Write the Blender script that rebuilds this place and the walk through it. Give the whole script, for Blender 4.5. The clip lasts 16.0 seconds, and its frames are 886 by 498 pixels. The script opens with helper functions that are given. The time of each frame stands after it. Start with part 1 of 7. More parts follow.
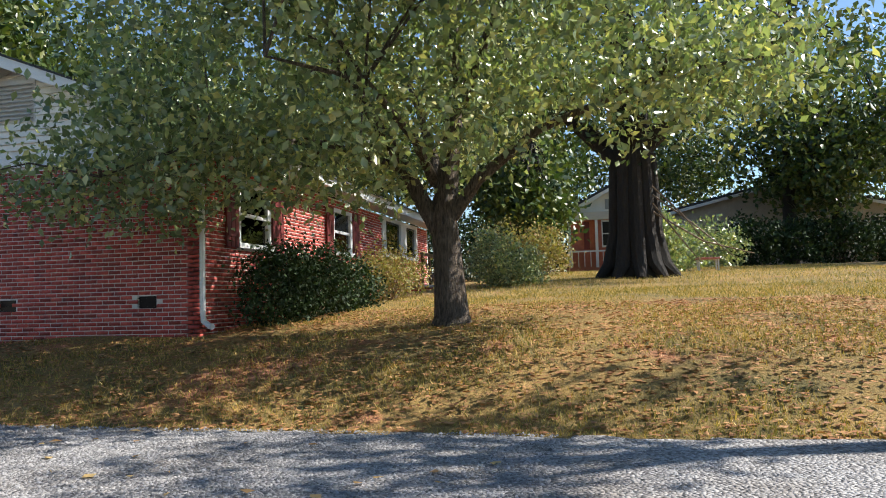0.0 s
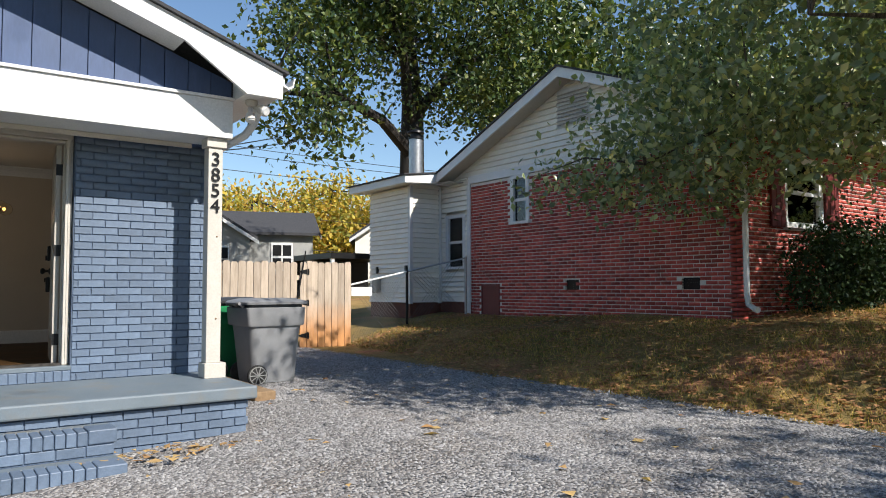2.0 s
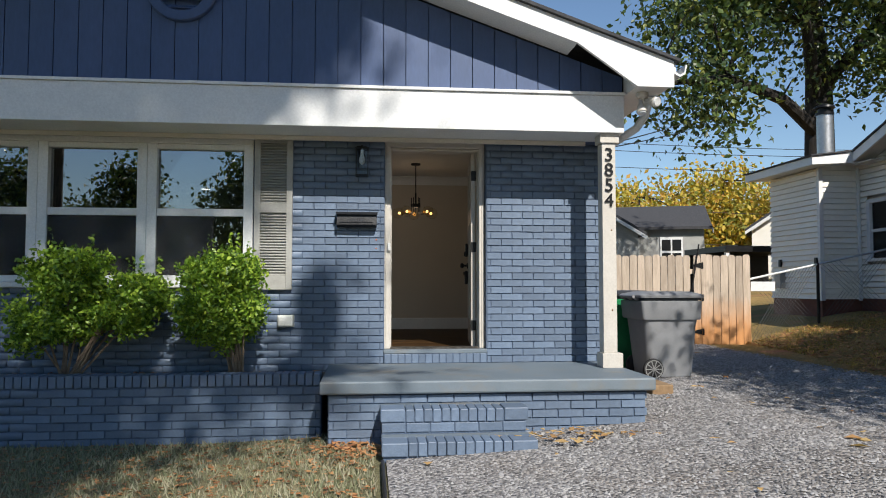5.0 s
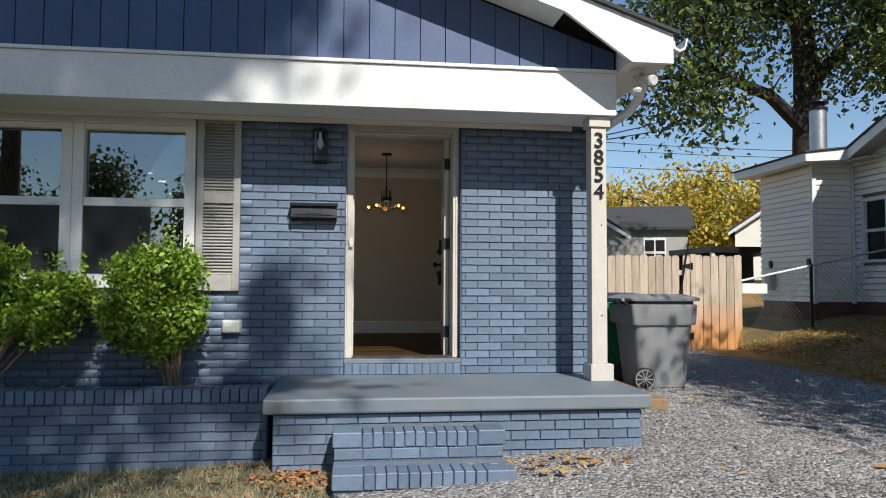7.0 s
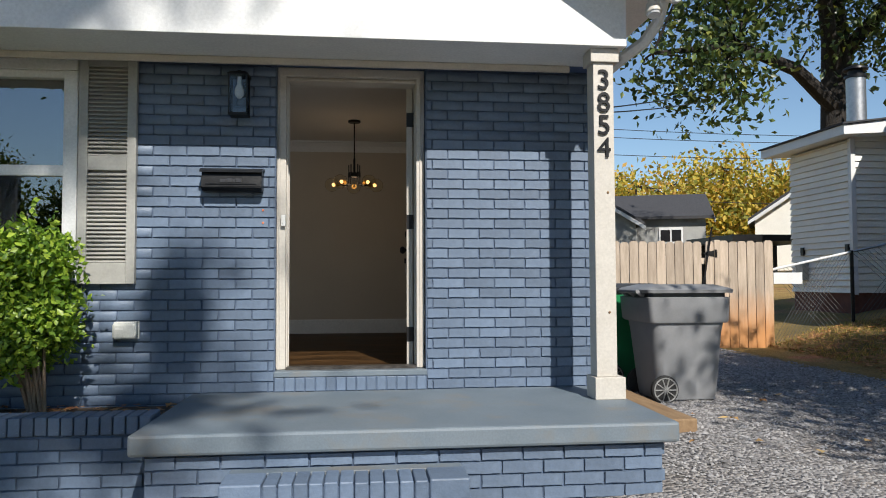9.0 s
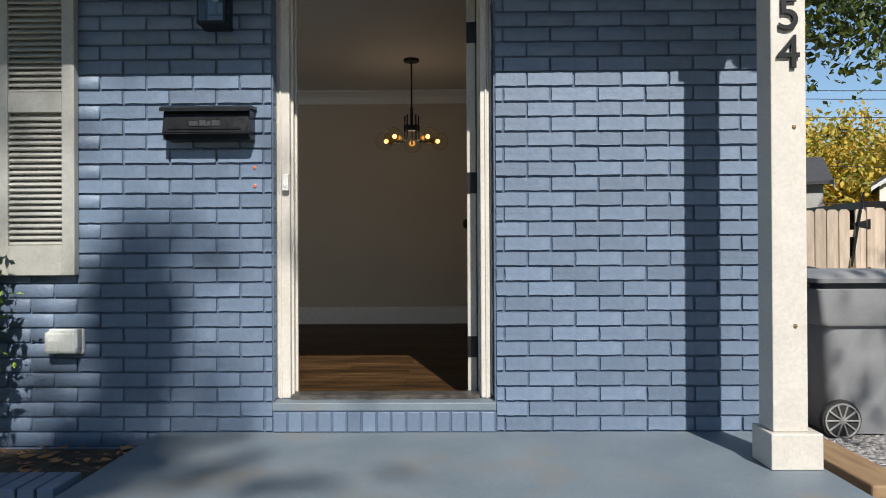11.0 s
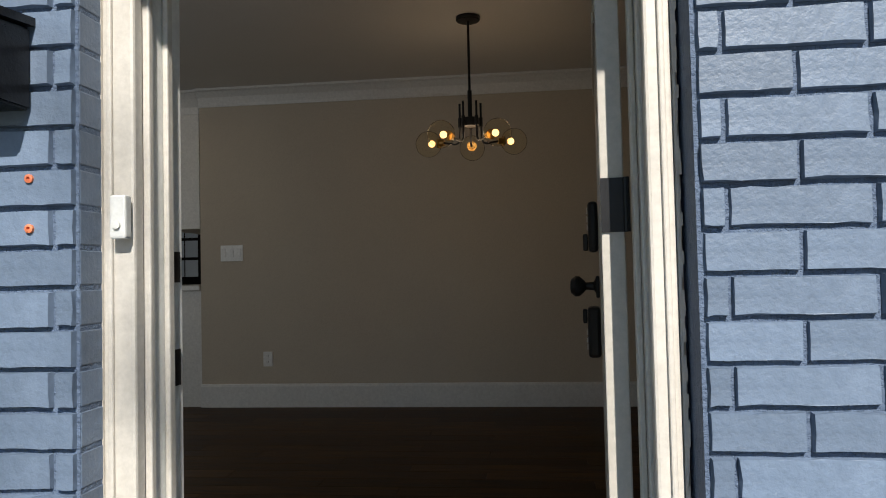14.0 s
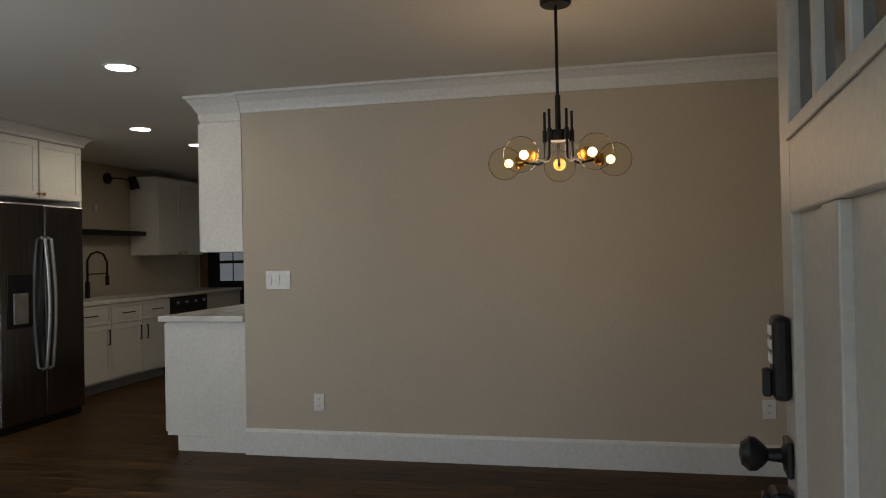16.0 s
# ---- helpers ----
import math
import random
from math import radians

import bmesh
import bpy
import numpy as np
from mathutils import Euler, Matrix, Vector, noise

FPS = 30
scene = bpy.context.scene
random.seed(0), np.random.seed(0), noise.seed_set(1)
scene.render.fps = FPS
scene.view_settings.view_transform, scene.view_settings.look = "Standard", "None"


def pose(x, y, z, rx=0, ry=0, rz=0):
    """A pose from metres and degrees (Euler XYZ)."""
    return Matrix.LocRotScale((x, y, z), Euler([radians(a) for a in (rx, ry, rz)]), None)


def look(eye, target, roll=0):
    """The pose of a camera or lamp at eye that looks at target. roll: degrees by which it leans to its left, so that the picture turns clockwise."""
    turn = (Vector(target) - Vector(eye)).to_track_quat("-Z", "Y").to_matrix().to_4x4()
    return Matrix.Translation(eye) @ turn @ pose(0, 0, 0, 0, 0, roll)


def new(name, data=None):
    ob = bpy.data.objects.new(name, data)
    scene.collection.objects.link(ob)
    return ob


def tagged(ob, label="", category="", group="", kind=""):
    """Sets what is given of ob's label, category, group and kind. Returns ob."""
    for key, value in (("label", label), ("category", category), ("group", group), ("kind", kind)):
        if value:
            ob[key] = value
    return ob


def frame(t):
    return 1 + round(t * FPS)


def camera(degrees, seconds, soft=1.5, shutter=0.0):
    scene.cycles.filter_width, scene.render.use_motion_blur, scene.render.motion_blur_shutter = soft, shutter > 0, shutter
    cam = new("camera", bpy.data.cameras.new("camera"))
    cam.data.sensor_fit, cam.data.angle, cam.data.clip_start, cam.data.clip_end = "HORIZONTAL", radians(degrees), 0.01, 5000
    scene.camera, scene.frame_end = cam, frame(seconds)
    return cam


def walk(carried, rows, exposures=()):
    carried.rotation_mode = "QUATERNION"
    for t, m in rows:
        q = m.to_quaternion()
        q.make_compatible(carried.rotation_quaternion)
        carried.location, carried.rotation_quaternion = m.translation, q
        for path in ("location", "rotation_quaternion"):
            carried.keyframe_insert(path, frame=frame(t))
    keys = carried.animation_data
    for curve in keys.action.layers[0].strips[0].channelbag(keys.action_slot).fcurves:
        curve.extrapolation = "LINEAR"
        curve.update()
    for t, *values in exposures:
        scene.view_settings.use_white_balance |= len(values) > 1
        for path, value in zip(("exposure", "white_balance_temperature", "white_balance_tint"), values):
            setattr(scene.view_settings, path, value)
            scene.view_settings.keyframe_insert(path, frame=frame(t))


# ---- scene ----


def camera_pose(x, y, z, yaw, pitch, roll):
    """Eye, yaw to the left from +y, pitch up, lean to the left, in degrees."""
    a, b = radians(yaw), radians(pitch)
    ahead = Vector((-math.sin(a) * math.cos(b), math.cos(a) * math.cos(b), math.sin(b)))
    return look((x, y, z), Vector((x, y, z)) + ahead, roll)


cam = camera(63.0, 16.0, soft=1.0)
PATH = [  # seconds, x, y, z, yaw, pitch, roll
    (0, -0.62, -7.04, 1.28, -77.27, 3.78, -1.5),
    (0.5, -0.62, -7.045, 1.27, -68.08, 4.55, -2.47),
    (1, -0.62, -7.05, 1.26, -57.22, 5.81, -1.7),
    (1.5, -0.64, -7.02, 1.28, -46.13, 4.86, -0.94),
    (2, -0.58, -7.065, 1.242, -35.85, 3.15, -0.18),
    (2.5, -0.543, -7.117, 1.219, -26.69, 2.15, -0.12),
    (3, -0.596, -7.14, 1.217, -18.76, 2.42, -0.17),
    (3.5, -0.63, -7.14, 1.212, -12.31, 2.48, -0.06),
    (4, -0.645, -7.15, 1.214, -7.39, 2.62, -0.08),
    (4.2, -0.645, -7.141, 1.211, -5.68, 2.89, -0.09),
    (6.3, -0.642, -6.706, 1.204, -6.77, 2.91, 0.94),
    (6.5, -0.61, -6.606, 1.21, -7.34, 3.15, 0.68),
    (7, -0.448, -6.282, 1.219, -7.21, 2.88, 0.28),
    (7.5, -0.283, -5.961, 1.19, -6.79, 2.79, 0.09),
    (8, -0.141, -5.595, 1.174, -7, 2.72, -0.11),
    (8.2, -0.08, -5.459, 1.161, -6.99, 2.63, -0.19),
    (10.3, 0.298, -3.836, 1.225, -2.09, 2.05, -0.25),
    (10.5, 0.326, -3.665, 1.224, -1.21, 1.14, -0.35),
    (11, 0.316, -3.271, 1.263, 0.78, 0.21, -0.3),
    (11.5, 0.366, -2.874, 1.285, 3.51, 0.6, -0.03),
    (12, 0.353, -2.467, 1.295, 3.57, 1.01, -0.4),
    (12.5, 0.35, -2.086, 1.297, 3.76, 1.8, -0.58),
    (13, 0.337, -1.751, 1.329, 5.13, 2.05, -0.75),
    (13.5, 0.258, -1.383, 1.386, 5.33, 2.08, -1.13),
    (14, 0.237, -1.127, 1.474, 6.22, 2.02, -1.28),
    (14.5, 0.206, -0.928, 1.609, 7.98, 1.77, -1.24),
    (15, 0.094, -0.699, 1.708, 7.61, 1.09, -1.69),
    (15.5, 0.072, -0.467, 1.74, 8.1, 0.55, -1.9),
    (16, 0.137, -0.332, 1.80, 12.2, 0.5, -1.16),
]

EXPOSURES = [(0, 0.85), (1.0, 0.8), (2.0, 0.5), (3.0, 0.3), (8, 0.22), (11, 0.34), (12.5, 0.45), (13.5, 0.42), (14, 0.5), (14.5, 0.75), (15.3, 1.55), (16, 1.8)]
walk(cam, [(t, camera_pose(x, y, z, w, p, r)) for t, x, y, z, w, p, r in PATH], EXPOSURES)

# ---- light ----
SUN_WAY = Vector((-0.255, 1.0, -0.88)).normalized()
world = bpy.data.worlds.new("sky")
scene.world = world
world.use_nodes = True
wn = world.node_tree
sky = wn.nodes.new("ShaderNodeTexSky")
sky.sky_type, sky.sun_disc = "NISHITA", False
sky.sun_elevation = math.asin(-SUN_WAY.z)
sky.sun_rotation = math.atan2(-SUN_WAY.x, -SUN_WAY.y)
sky.air_density, sky.dust_density, sky.ozone_density = 1.1, 0.0, 4.0
wn.links.new(sky.outputs[0], wn.nodes["Background"].inputs[0])
wn.nodes["Background"].inputs[1].default_value = 0.1
sun = new("sun", bpy.data.lights.new("sun", "SUN"))
sun.data.energy, sun.data.angle, sun.data.color = 5.0, radians(0.6), (1.0, 0.95, 0.875)
sun.matrix_basis = look(-SUN_WAY * 60, (0, 0, 0))

# ---- materials ----


def material(name):
    m = bpy.data.materials.new(name)
    m.use_nodes = True
    nt = m.node_tree
    return m, nt, nt.nodes["Principled BSDF"]


def node(nt, kind, **inputs):
    n = nt.nodes.new(kind)
    for k, v in inputs.items():
        n.inputs[k.replace("_", " ")].default_value = v
    return n


def ramp(nt, fac, stops):
    r = nt.nodes.new("ShaderNodeValToRGB")
    e = r.color_ramp.elements
    while len(e) < len(stops):
        e.new(0.5)
    for el, (p, c) in zip(e, stops):
        el.position, el.color = p, (*c, 1)
    nt.links.new(fac, r.inputs[0])
    return r.outputs[0]


def mixed(nt, kind, fac, a, b):
    n = nt.nodes.new("ShaderNodeMix")
    n.data_type, n.blend_type = "RGBA", kind
    for sock, v in ((n.inputs[0], fac), (n.inputs[6], a), (n.inputs[7], b)):
        if isinstance(v, (int, float)):
            sock.default_value = v
        elif isinstance(v, tuple):
            sock.default_value = (*v, 1)
        else:
            nt.links.new(v, sock)
    return n.outputs[2]


def surf(name, c1, c2, scale=6.0, rough=0.6, bump=0.2, bscale=60.0, metal=0.0, rand=None, spread=0.25, stretch=None,
         blotch=None, depth=0.004, spec=0.5):
    """A worn surface: two colours mixed by coarse noise, fine relief, and a shade of its own for each piece or island."""
    m, nt, p = material(name)
    co = nt.nodes.new("ShaderNodeTexCoord")
    mp = nt.nodes.new("ShaderNodeMapping")
    nt.links.new(co.outputs["Object"], mp.inputs[0])
    if stretch:
        mp.inputs["Scale"].default_value = stretch
    n1 = node(nt, "ShaderNodeTexNoise", Scale=scale, Detail=6.0, Roughness=0.6)
    n2 = node(nt, "ShaderNodeTexNoise", Scale=bscale, Detail=4.0, Roughness=0.65)
    for n in (n1, n2):
        nt.links.new(mp.outputs[0], n.inputs[0])
    col = ramp(nt, n1.outputs[0], [(0.32, c1), (0.68, c2)])
    fine = ramp(nt, n2.outputs[0], [(0.3, (0.82, 0.82, 0.82)), (0.7, (1.12, 1.12, 1.12))])
    col = mixed(nt, "MULTIPLY", 0.6, col, fine)
    if blotch:
        bc, bs, lo, hi = blotch
        n3 = node(nt, "ShaderNodeTexNoise", Scale=bs, Detail=5.0, Roughness=0.6)
        nt.links.new(mp.outputs[0], n3.inputs[0])
        mask = ramp(nt, n3.outputs[0], [(lo, (0, 0, 0)), (hi, (1, 1, 1))])
        col = mixed(nt, "MIX", mask, col, bc)
    if rand:
        if rand == "object":
            src = nt.nodes.new("ShaderNodeObjectInfo").outputs["Random"]
        else:
            src = nt.nodes.new("ShaderNodeNewGeometry").outputs["Random Per Island"]
        shade = ramp(nt, src, [(0.0, (1 - spread,) * 3), (1.0, (1 + spread,) * 3)])
        col = mixed(nt, "MULTIPLY", 1.0, col, shade)
    nt.links.new(col, p.inputs["Base Color"])
    rr = node(nt, "ShaderNodeMapRange")
    rr.inputs["To Min"].default_value, rr.inputs["To Max"].default_value = max(rough - 0.12, 0.03), min(rough + 0.12, 1)
    nt.links.new(n1.outputs[0], rr.inputs[0])
    nt.links.new(rr.outputs[0], p.inputs["Roughness"])
    p.inputs["Metallic"].default_value = metal
    p.inputs["Specular IOR Level"].default_value = spec
    if bump:
        b = node(nt, "ShaderNodeBump", Strength=bump, Distance=depth)
        nt.links.new(n2.outputs[0], b.inputs["Height"])
        nt.links.new(b.outputs[0], p.inputs["Normal"])
    return m


def leaf_material(name, colours, gloss=0.45, through_light=0.3, spec=0.5):
    m, nt, p = material(name)
    geo = nt.nodes.new("ShaderNodeNewGeometry")
    n = len(colours) - 1
    col = ramp(nt, geo.outputs["Random Per Island"], [(i / n, c) for i, c in enumerate(colours)])
    nt.links.new(col, p.inputs["Base Color"])
    p.inputs["Roughness"].default_value = gloss
    p.inputs["Specular IOR Level"].default_value = spec
    tr = nt.nodes.new("ShaderNodeBsdfTranslucent")
    bright = mixed(nt, "MULTIPLY", 1.0, col, (1.3, 1.4, 0.7))
    nt.links.new(bright, tr.inputs[0])
    mx = nt.nodes.new("ShaderNodeMixShader")
    mx.inputs[0].default_value = through_light
    nt.links.new(p.outputs[0], mx.inputs[1])
    nt.links.new(tr.outputs[0], mx.inputs[2])
    nt.links.new(mx.outputs[0], nt.nodes["Material Output"].inputs[0])
    return m


def glass_material(name, tint, ior):
    m, nt, p = material(name)
    nt.nodes.remove(p)
    tr = nt.nodes.new("ShaderNodeBsdfTransparent")
    tr.inputs[0].default_value = (*tint, 1)
    gl = nt.nodes.new("ShaderNodeBsdfGlossy")
    gl.inputs["Roughness"].default_value = 0.004
    fr = node(nt, "ShaderNodeFresnel", IOR=ior)
    mx = nt.nodes.new("ShaderNodeMixShader")
    nt.links.new(fr.outputs[0], mx.inputs[0])
    nt.links.new(tr.outputs[0], mx.inputs[1])
    nt.links.new(gl.outputs[0], mx.inputs[2])
    nt.links.new(mx.outputs[0], nt.nodes["Material Output"].inputs[0])
    return m


def screen_material(name, colour, open_share):
    """Fine dark insect mesh, in part see-through."""
    m, nt, p = material(name)
    p.inputs["Base Color"].default_value = (*colour, 1)
    p.inputs["Roughness"].default_value = 0.8
    mx = nt.nodes.new("ShaderNodeMixShader")
    mx.inputs[0].default_value = open_share
    nt.links.new(p.outputs[0], mx.inputs[1])
    nt.links.new(nt.nodes.new("ShaderNodeBsdfTransparent").outputs[0], mx.inputs[2])
    nt.links.new(mx.outputs[0], nt.nodes["Material Output"].inputs[0])
    return m


def glow(name, colour, strength):
    m, nt, p = material(name)
    p.inputs["Base Color"].default_value = (*colour, 1)
    p.inputs["Emission Color"].default_value = (*colour, 1)
    p.inputs["Emission Strength"].default_value = strength
    return m


BLUE_BRICK = surf("blue painted brick", (0.111, 0.153, 0.220), (0.135, 0.182, 0.256), 9, 0.5, 0.42, 48, depth=0.006, rand="object", spread=0.16,
                  blotch=((0.30, 0.33, 0.38), 30, 0.70, 0.76))
BLUE_BRICKS = surf("blue painted brickwork", (0.111, 0.153, 0.220), (0.135, 0.182, 0.256), 9, 0.5, 0.42, 48, depth=0.006, rand="island", spread=0.16,
                   blotch=((0.30, 0.33, 0.38), 30, 0.70, 0.76))
# same paint as the bricks, darkened to put joint shade into the colour
BLUE_MORTAR = surf("blue painted mortar with joint shade", (0.074, 0.108, 0.172), (0.100, 0.142, 0.215), 14, 0.7, 1.0, 90, depth=0.008)
BLUE_BOARD = surf("dark blue painted board", (0.050, 0.086, 0.185), (0.064, 0.102, 0.212), 4, 0.55, 0.15, 40, rand="object", spread=0.07,
                  stretch=(1, 1, 0.25))
PORCH_PAINT = surf("blue grey porch paint", (0.125, 0.16, 0.19), (0.17, 0.205, 0.235), 3, 0.6, 0.25, 90,
                   blotch=((0.175, 0.175, 0.165), 2.6, 0.52, 0.68))
WHITE = surf("white trim paint", (0.70, 0.705, 0.70), (0.76, 0.76, 0.75), 5, 0.45, 0.08, 60)
CREAM = surf("cream trim paint", (0.51, 0.475, 0.42), (0.57, 0.535, 0.48), 6, 0.5, 0.1, 70, blotch=((0.5, 0.47, 0.42), 24, 0.7, 0.78))
SHUTTER = surf("grey shutter paint", (0.33, 0.325, 0.30), (0.39, 0.385, 0.355), 7, 0.55, 0.1, 60)
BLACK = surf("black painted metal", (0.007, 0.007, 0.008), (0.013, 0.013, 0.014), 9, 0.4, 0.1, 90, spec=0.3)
DARK_METAL = surf("scuffed black mailbox", (0.005, 0.005, 0.006), (0.013, 0.0135, 0.015), 25, 0.32, 0.15, 120, spec=0.3)
STEEL = surf("galvanised steel", (0.40, 0.41, 0.42), (0.52, 0.53, 0.54), 12, 0.42, 0.05, 80, metal=0.9)
STAINLESS = surf("dark stainless steel", (0.22, 0.22, 0.23), (0.30, 0.30, 0.31), 4, 0.22, 0.0, 60, metal=1.0, stretch=(12, 12, 0.5))
CONCRETE = surf("weathered concrete", (0.30, 0.29, 0.27), (0.40, 0.39, 0.36), 8, 0.85, 0.4, 120)
SHINGLE = surf("charcoal asphalt shingle", (0.035, 0.036, 0.04), (0.07, 0.07, 0.075), 14, 0.9, 0.5, 160, rand="island", spread=0.25)
RED_BRICK = surf("red brick", (0.37, 0.052, 0.040), (0.51, 0.10, 0.07), 7, 0.8, 0.4, 90, rand="island", spread=0.38,
                 blotch=((0.10, 0.035, 0.035), 3, 0.60, 0.80))
RED_MORTAR = surf("pale mortar", (0.68, 0.61, 0.55), (0.80, 0.74, 0.68), 12, 0.9, 0.4, 120)
RED_PAINT = surf("dark red painted wood", (0.12, 0.016, 0.016), (0.17, 0.026, 0.024), 6, 0.55, 0.2, 60, stretch=(1, 1, 0.3))
SIDING = surf("cream lap siding", (0.83, 0.795, 0.71), (0.89, 0.855, 0.77), 3, 0.55, 0.08, 50, rand="object", spread=0.04)
FENCE = surf("weathered pine board", (0.36, 0.285, 0.215), (0.54, 0.445, 0.35), 5, 0.75, 0.5, 50, rand="object", spread=0.22,
             stretch=(3, 3, 0.35))


def splashed(m, low, high, colour):
    """Clay splashed up from the ground, fading out between two heights."""
    nt = m.node_tree
    p = nt.nodes["Principled BSDF"]
    was = p.inputs["Base Color"].links[0].from_socket
    sep = nt.nodes.new("ShaderNodeSeparateXYZ")
    nt.links.new(nt.nodes.new("ShaderNodeTexCoord").outputs["Object"], sep.inputs[0])
    wave = node(nt, "ShaderNodeTexNoise", Scale=7.0, Detail=4.0)
    add = nt.nodes.new("ShaderNodeMath")
    add.operation = "MULTIPLY_ADD"
    add.inputs[1].default_value = 0.5
    nt.links.new(wave.outputs[0], add.inputs[0])
    nt.links.new(sep.outputs[2], add.inputs[2])
    mr = node(nt, "ShaderNodeMapRange")
    for k, v in (("From Min", low + 0.25), ("From Max", high + 0.25), ("To Min", 0.85), ("To Max", 0.0)):
        mr.inputs[k].default_value = v
    nt.links.new(add.outputs[0], mr.inputs[0])
    nt.links.new(mixed(nt, "MIX", mr.outputs[0], was, colour), p.inputs["Base Color"])


splashed(FENCE, 0.35, 1.05, (0.58, 0.25, 0.07))
# foundation brick, an even brown red darker than RED_BRICK
DARK_BRICK = surf("dark foundation brick", (0.10, 0.040, 0.030), (0.17, 0.065, 0.045), 8, 0.9, 0.5, 60)
WIRE = surf("dull grey wire", (0.10, 0.10, 0.095), (0.18, 0.175, 0.165), 20, 0.6, 0.1, 80, metal=0.5)
TIMBER = surf("tan landscape timber", (0.20, 0.12, 0.06), (0.30, 0.20, 0.11), 6, 0.8, 0.4, 60, stretch=(3, 0.4, 3))
BIN_GREY = surf("grey bin plastic", (0.20, 0.205, 0.215), (0.25, 0.255, 0.265), 5, 0.5, 0.1, 130, blotch=((0.33, 0.33, 0.33), 9, 0.68, 0.8))
BIN_DARK = surf("dark bin plastic", (0.03, 0.032, 0.035), (0.05, 0.052, 0.056), 5, 0.45, 0.1, 130)
BIN_GREEN = surf("green bin plastic", (0.01, 0.16, 0.06), (0.015, 0.22, 0.08), 5, 0.45, 0.1, 130)
RUBBER = surf("black rubber", (0.014, 0.014, 0.014), (0.03, 0.03, 0.03), 20, 0.75, 0.2, 100)
WHEEL = surf("grey wheel plastic", (0.20, 0.20, 0.20), (0.30, 0.30, 0.29), 20, 0.6, 0.1, 100)
BARK = surf("grey brown bark", (0.030, 0.022, 0.016), (0.20, 0.155, 0.115), 11, 0.92, 1.0, 22, stretch=(3.4, 3.4, 0.6), depth=0.06)
DARK_BARK = surf("dark oak bark", (0.018, 0.015, 0.012), (0.042, 0.034, 0.028), 7, 0.94, 1.0, 18, stretch=(3.2, 3.2, 0.5), depth=0.04)
GRASS = leaf_material("grass blades", [(0.10, 0.125, 0.027), (0.25, 0.215, 0.048), (0.50, 0.345, 0.09), (0.66, 0.43, 0.14)], 0.6, 0.25)
LITTER = leaf_material("fallen brown leaves", [(0.195, 0.075, 0.03), (0.39, 0.173, 0.0675), (0.54, 0.285, 0.12), (0.3, 0.135, 0.06)], 0.7, 0.1)
FRONT_GRASS = leaf_material("thin front grass", [(0.14, 0.165, 0.09), (0.24, 0.25, 0.145), (0.40, 0.37, 0.25), (0.31, 0.275, 0.20)], 0.6, 0.2)
# white door; the shade it stands in is put into this colour
DOOR_PAINT = surf("white door paint darkened for shade", (0.43, 0.40, 0.35), (0.47, 0.44, 0.39), 3, 0.45, 0.05, 60)
FALLEN = leaf_material("fallen yellow leaves", [(0.45, 0.26, 0.09), (0.56, 0.39, 0.17), (0.34, 0.17, 0.065), (0.48, 0.33, 0.15)], 0.65, 0.15)
PEAR_LEAF = leaf_material("pear leaves", [(0.08, 0.125, 0.06), (0.21, 0.28, 0.12), (0.38, 0.42, 0.19), (0.12, 0.165, 0.09),
                                         (0.64, 0.60, 0.25)], 0.28, 0.30, 1.0)
OAK_LEAF = leaf_material("oak leaves", [(0.025, 0.05, 0.018), (0.05, 0.09, 0.026), (0.13, 0.175, 0.04), (0.035, 0.06, 0.02), (0.22, 0.23, 0.05)], 0.4, 0.22)
FAR_LEAF = leaf_material("autumn leaves", [(0.18, 0.21, 0.04), (0.44, 0.37, 0.055), (0.62, 0.43, 0.06), (0.50, 0.27, 0.06)], 0.6, 0.3)
HEDGE_LEAF = leaf_material("hedge leaves", [(0.012, 0.026, 0.011), (0.026, 0.048, 0.018), (0.05, 0.085, 0.028)], 0.6, 0.15, 0.25)
SHRUB_LEAF = leaf_material("bright shrub leaves", [(0.055, 0.115, 0.016), (0.13, 0.24, 0.026), (0.24, 0.37, 0.04), (0.42, 0.54, 0.07)], 0.4, 0.3)
DRY_LEAF = leaf_material("dry shrub leaves", [(0.225, 0.21, 0.06), (0.36, 0.315, 0.105), (0.3, 0.18, 0.075), (0.15, 0.18, 0.045)], 0.6, 0.3)
TWIG = surf("pale twig", (0.16, 0.11, 0.07), (0.26, 0.19, 0.13), 20, 0.85, 0.3, 80)
PANE = glass_material("window glass", (0.46, 0.49, 0.50), 3.4)
CLEAR = glass_material("clear lamp glass", (0.992, 0.96, 0.88), 1.03)
LAMP_PANE = glass_material("clear lantern glass", (0.93, 0.95, 0.96), 1.4)
DULL_PANE = glass_material("old dark window glass", (0.62, 0.66, 0.68), 1.7)
SMOKED = glass_material("dim kitchen door glass", (0.27, 0.28, 0.28), 1.5)
SCREEN = screen_material("dark insect screen", (0.035, 0.037, 0.04), 0.42)
WALL_TAN = surf("greige wall paint", (0.485, 0.425, 0.335), (0.515, 0.455, 0.36), 2, 0.7, 0.12, 160)
CEILING = surf("ceiling paint", (0.66, 0.64, 0.59), (0.70, 0.68, 0.63), 2, 0.8, 0.1, 160)
INNER_WHITE = surf("white interior paint", (0.66, 0.66, 0.63), (0.71, 0.71, 0.68), 3, 0.45, 0.05, 60)
CABINET = surf("white cabinet paint", (0.66, 0.65, 0.61), (0.71, 0.70, 0.66), 3, 0.4, 0.04, 60)
COUNTER = surf("pale stone worktop", (0.58, 0.57, 0.54), (0.70, 0.69, 0.66), 10, 0.22, 0.02, 90)
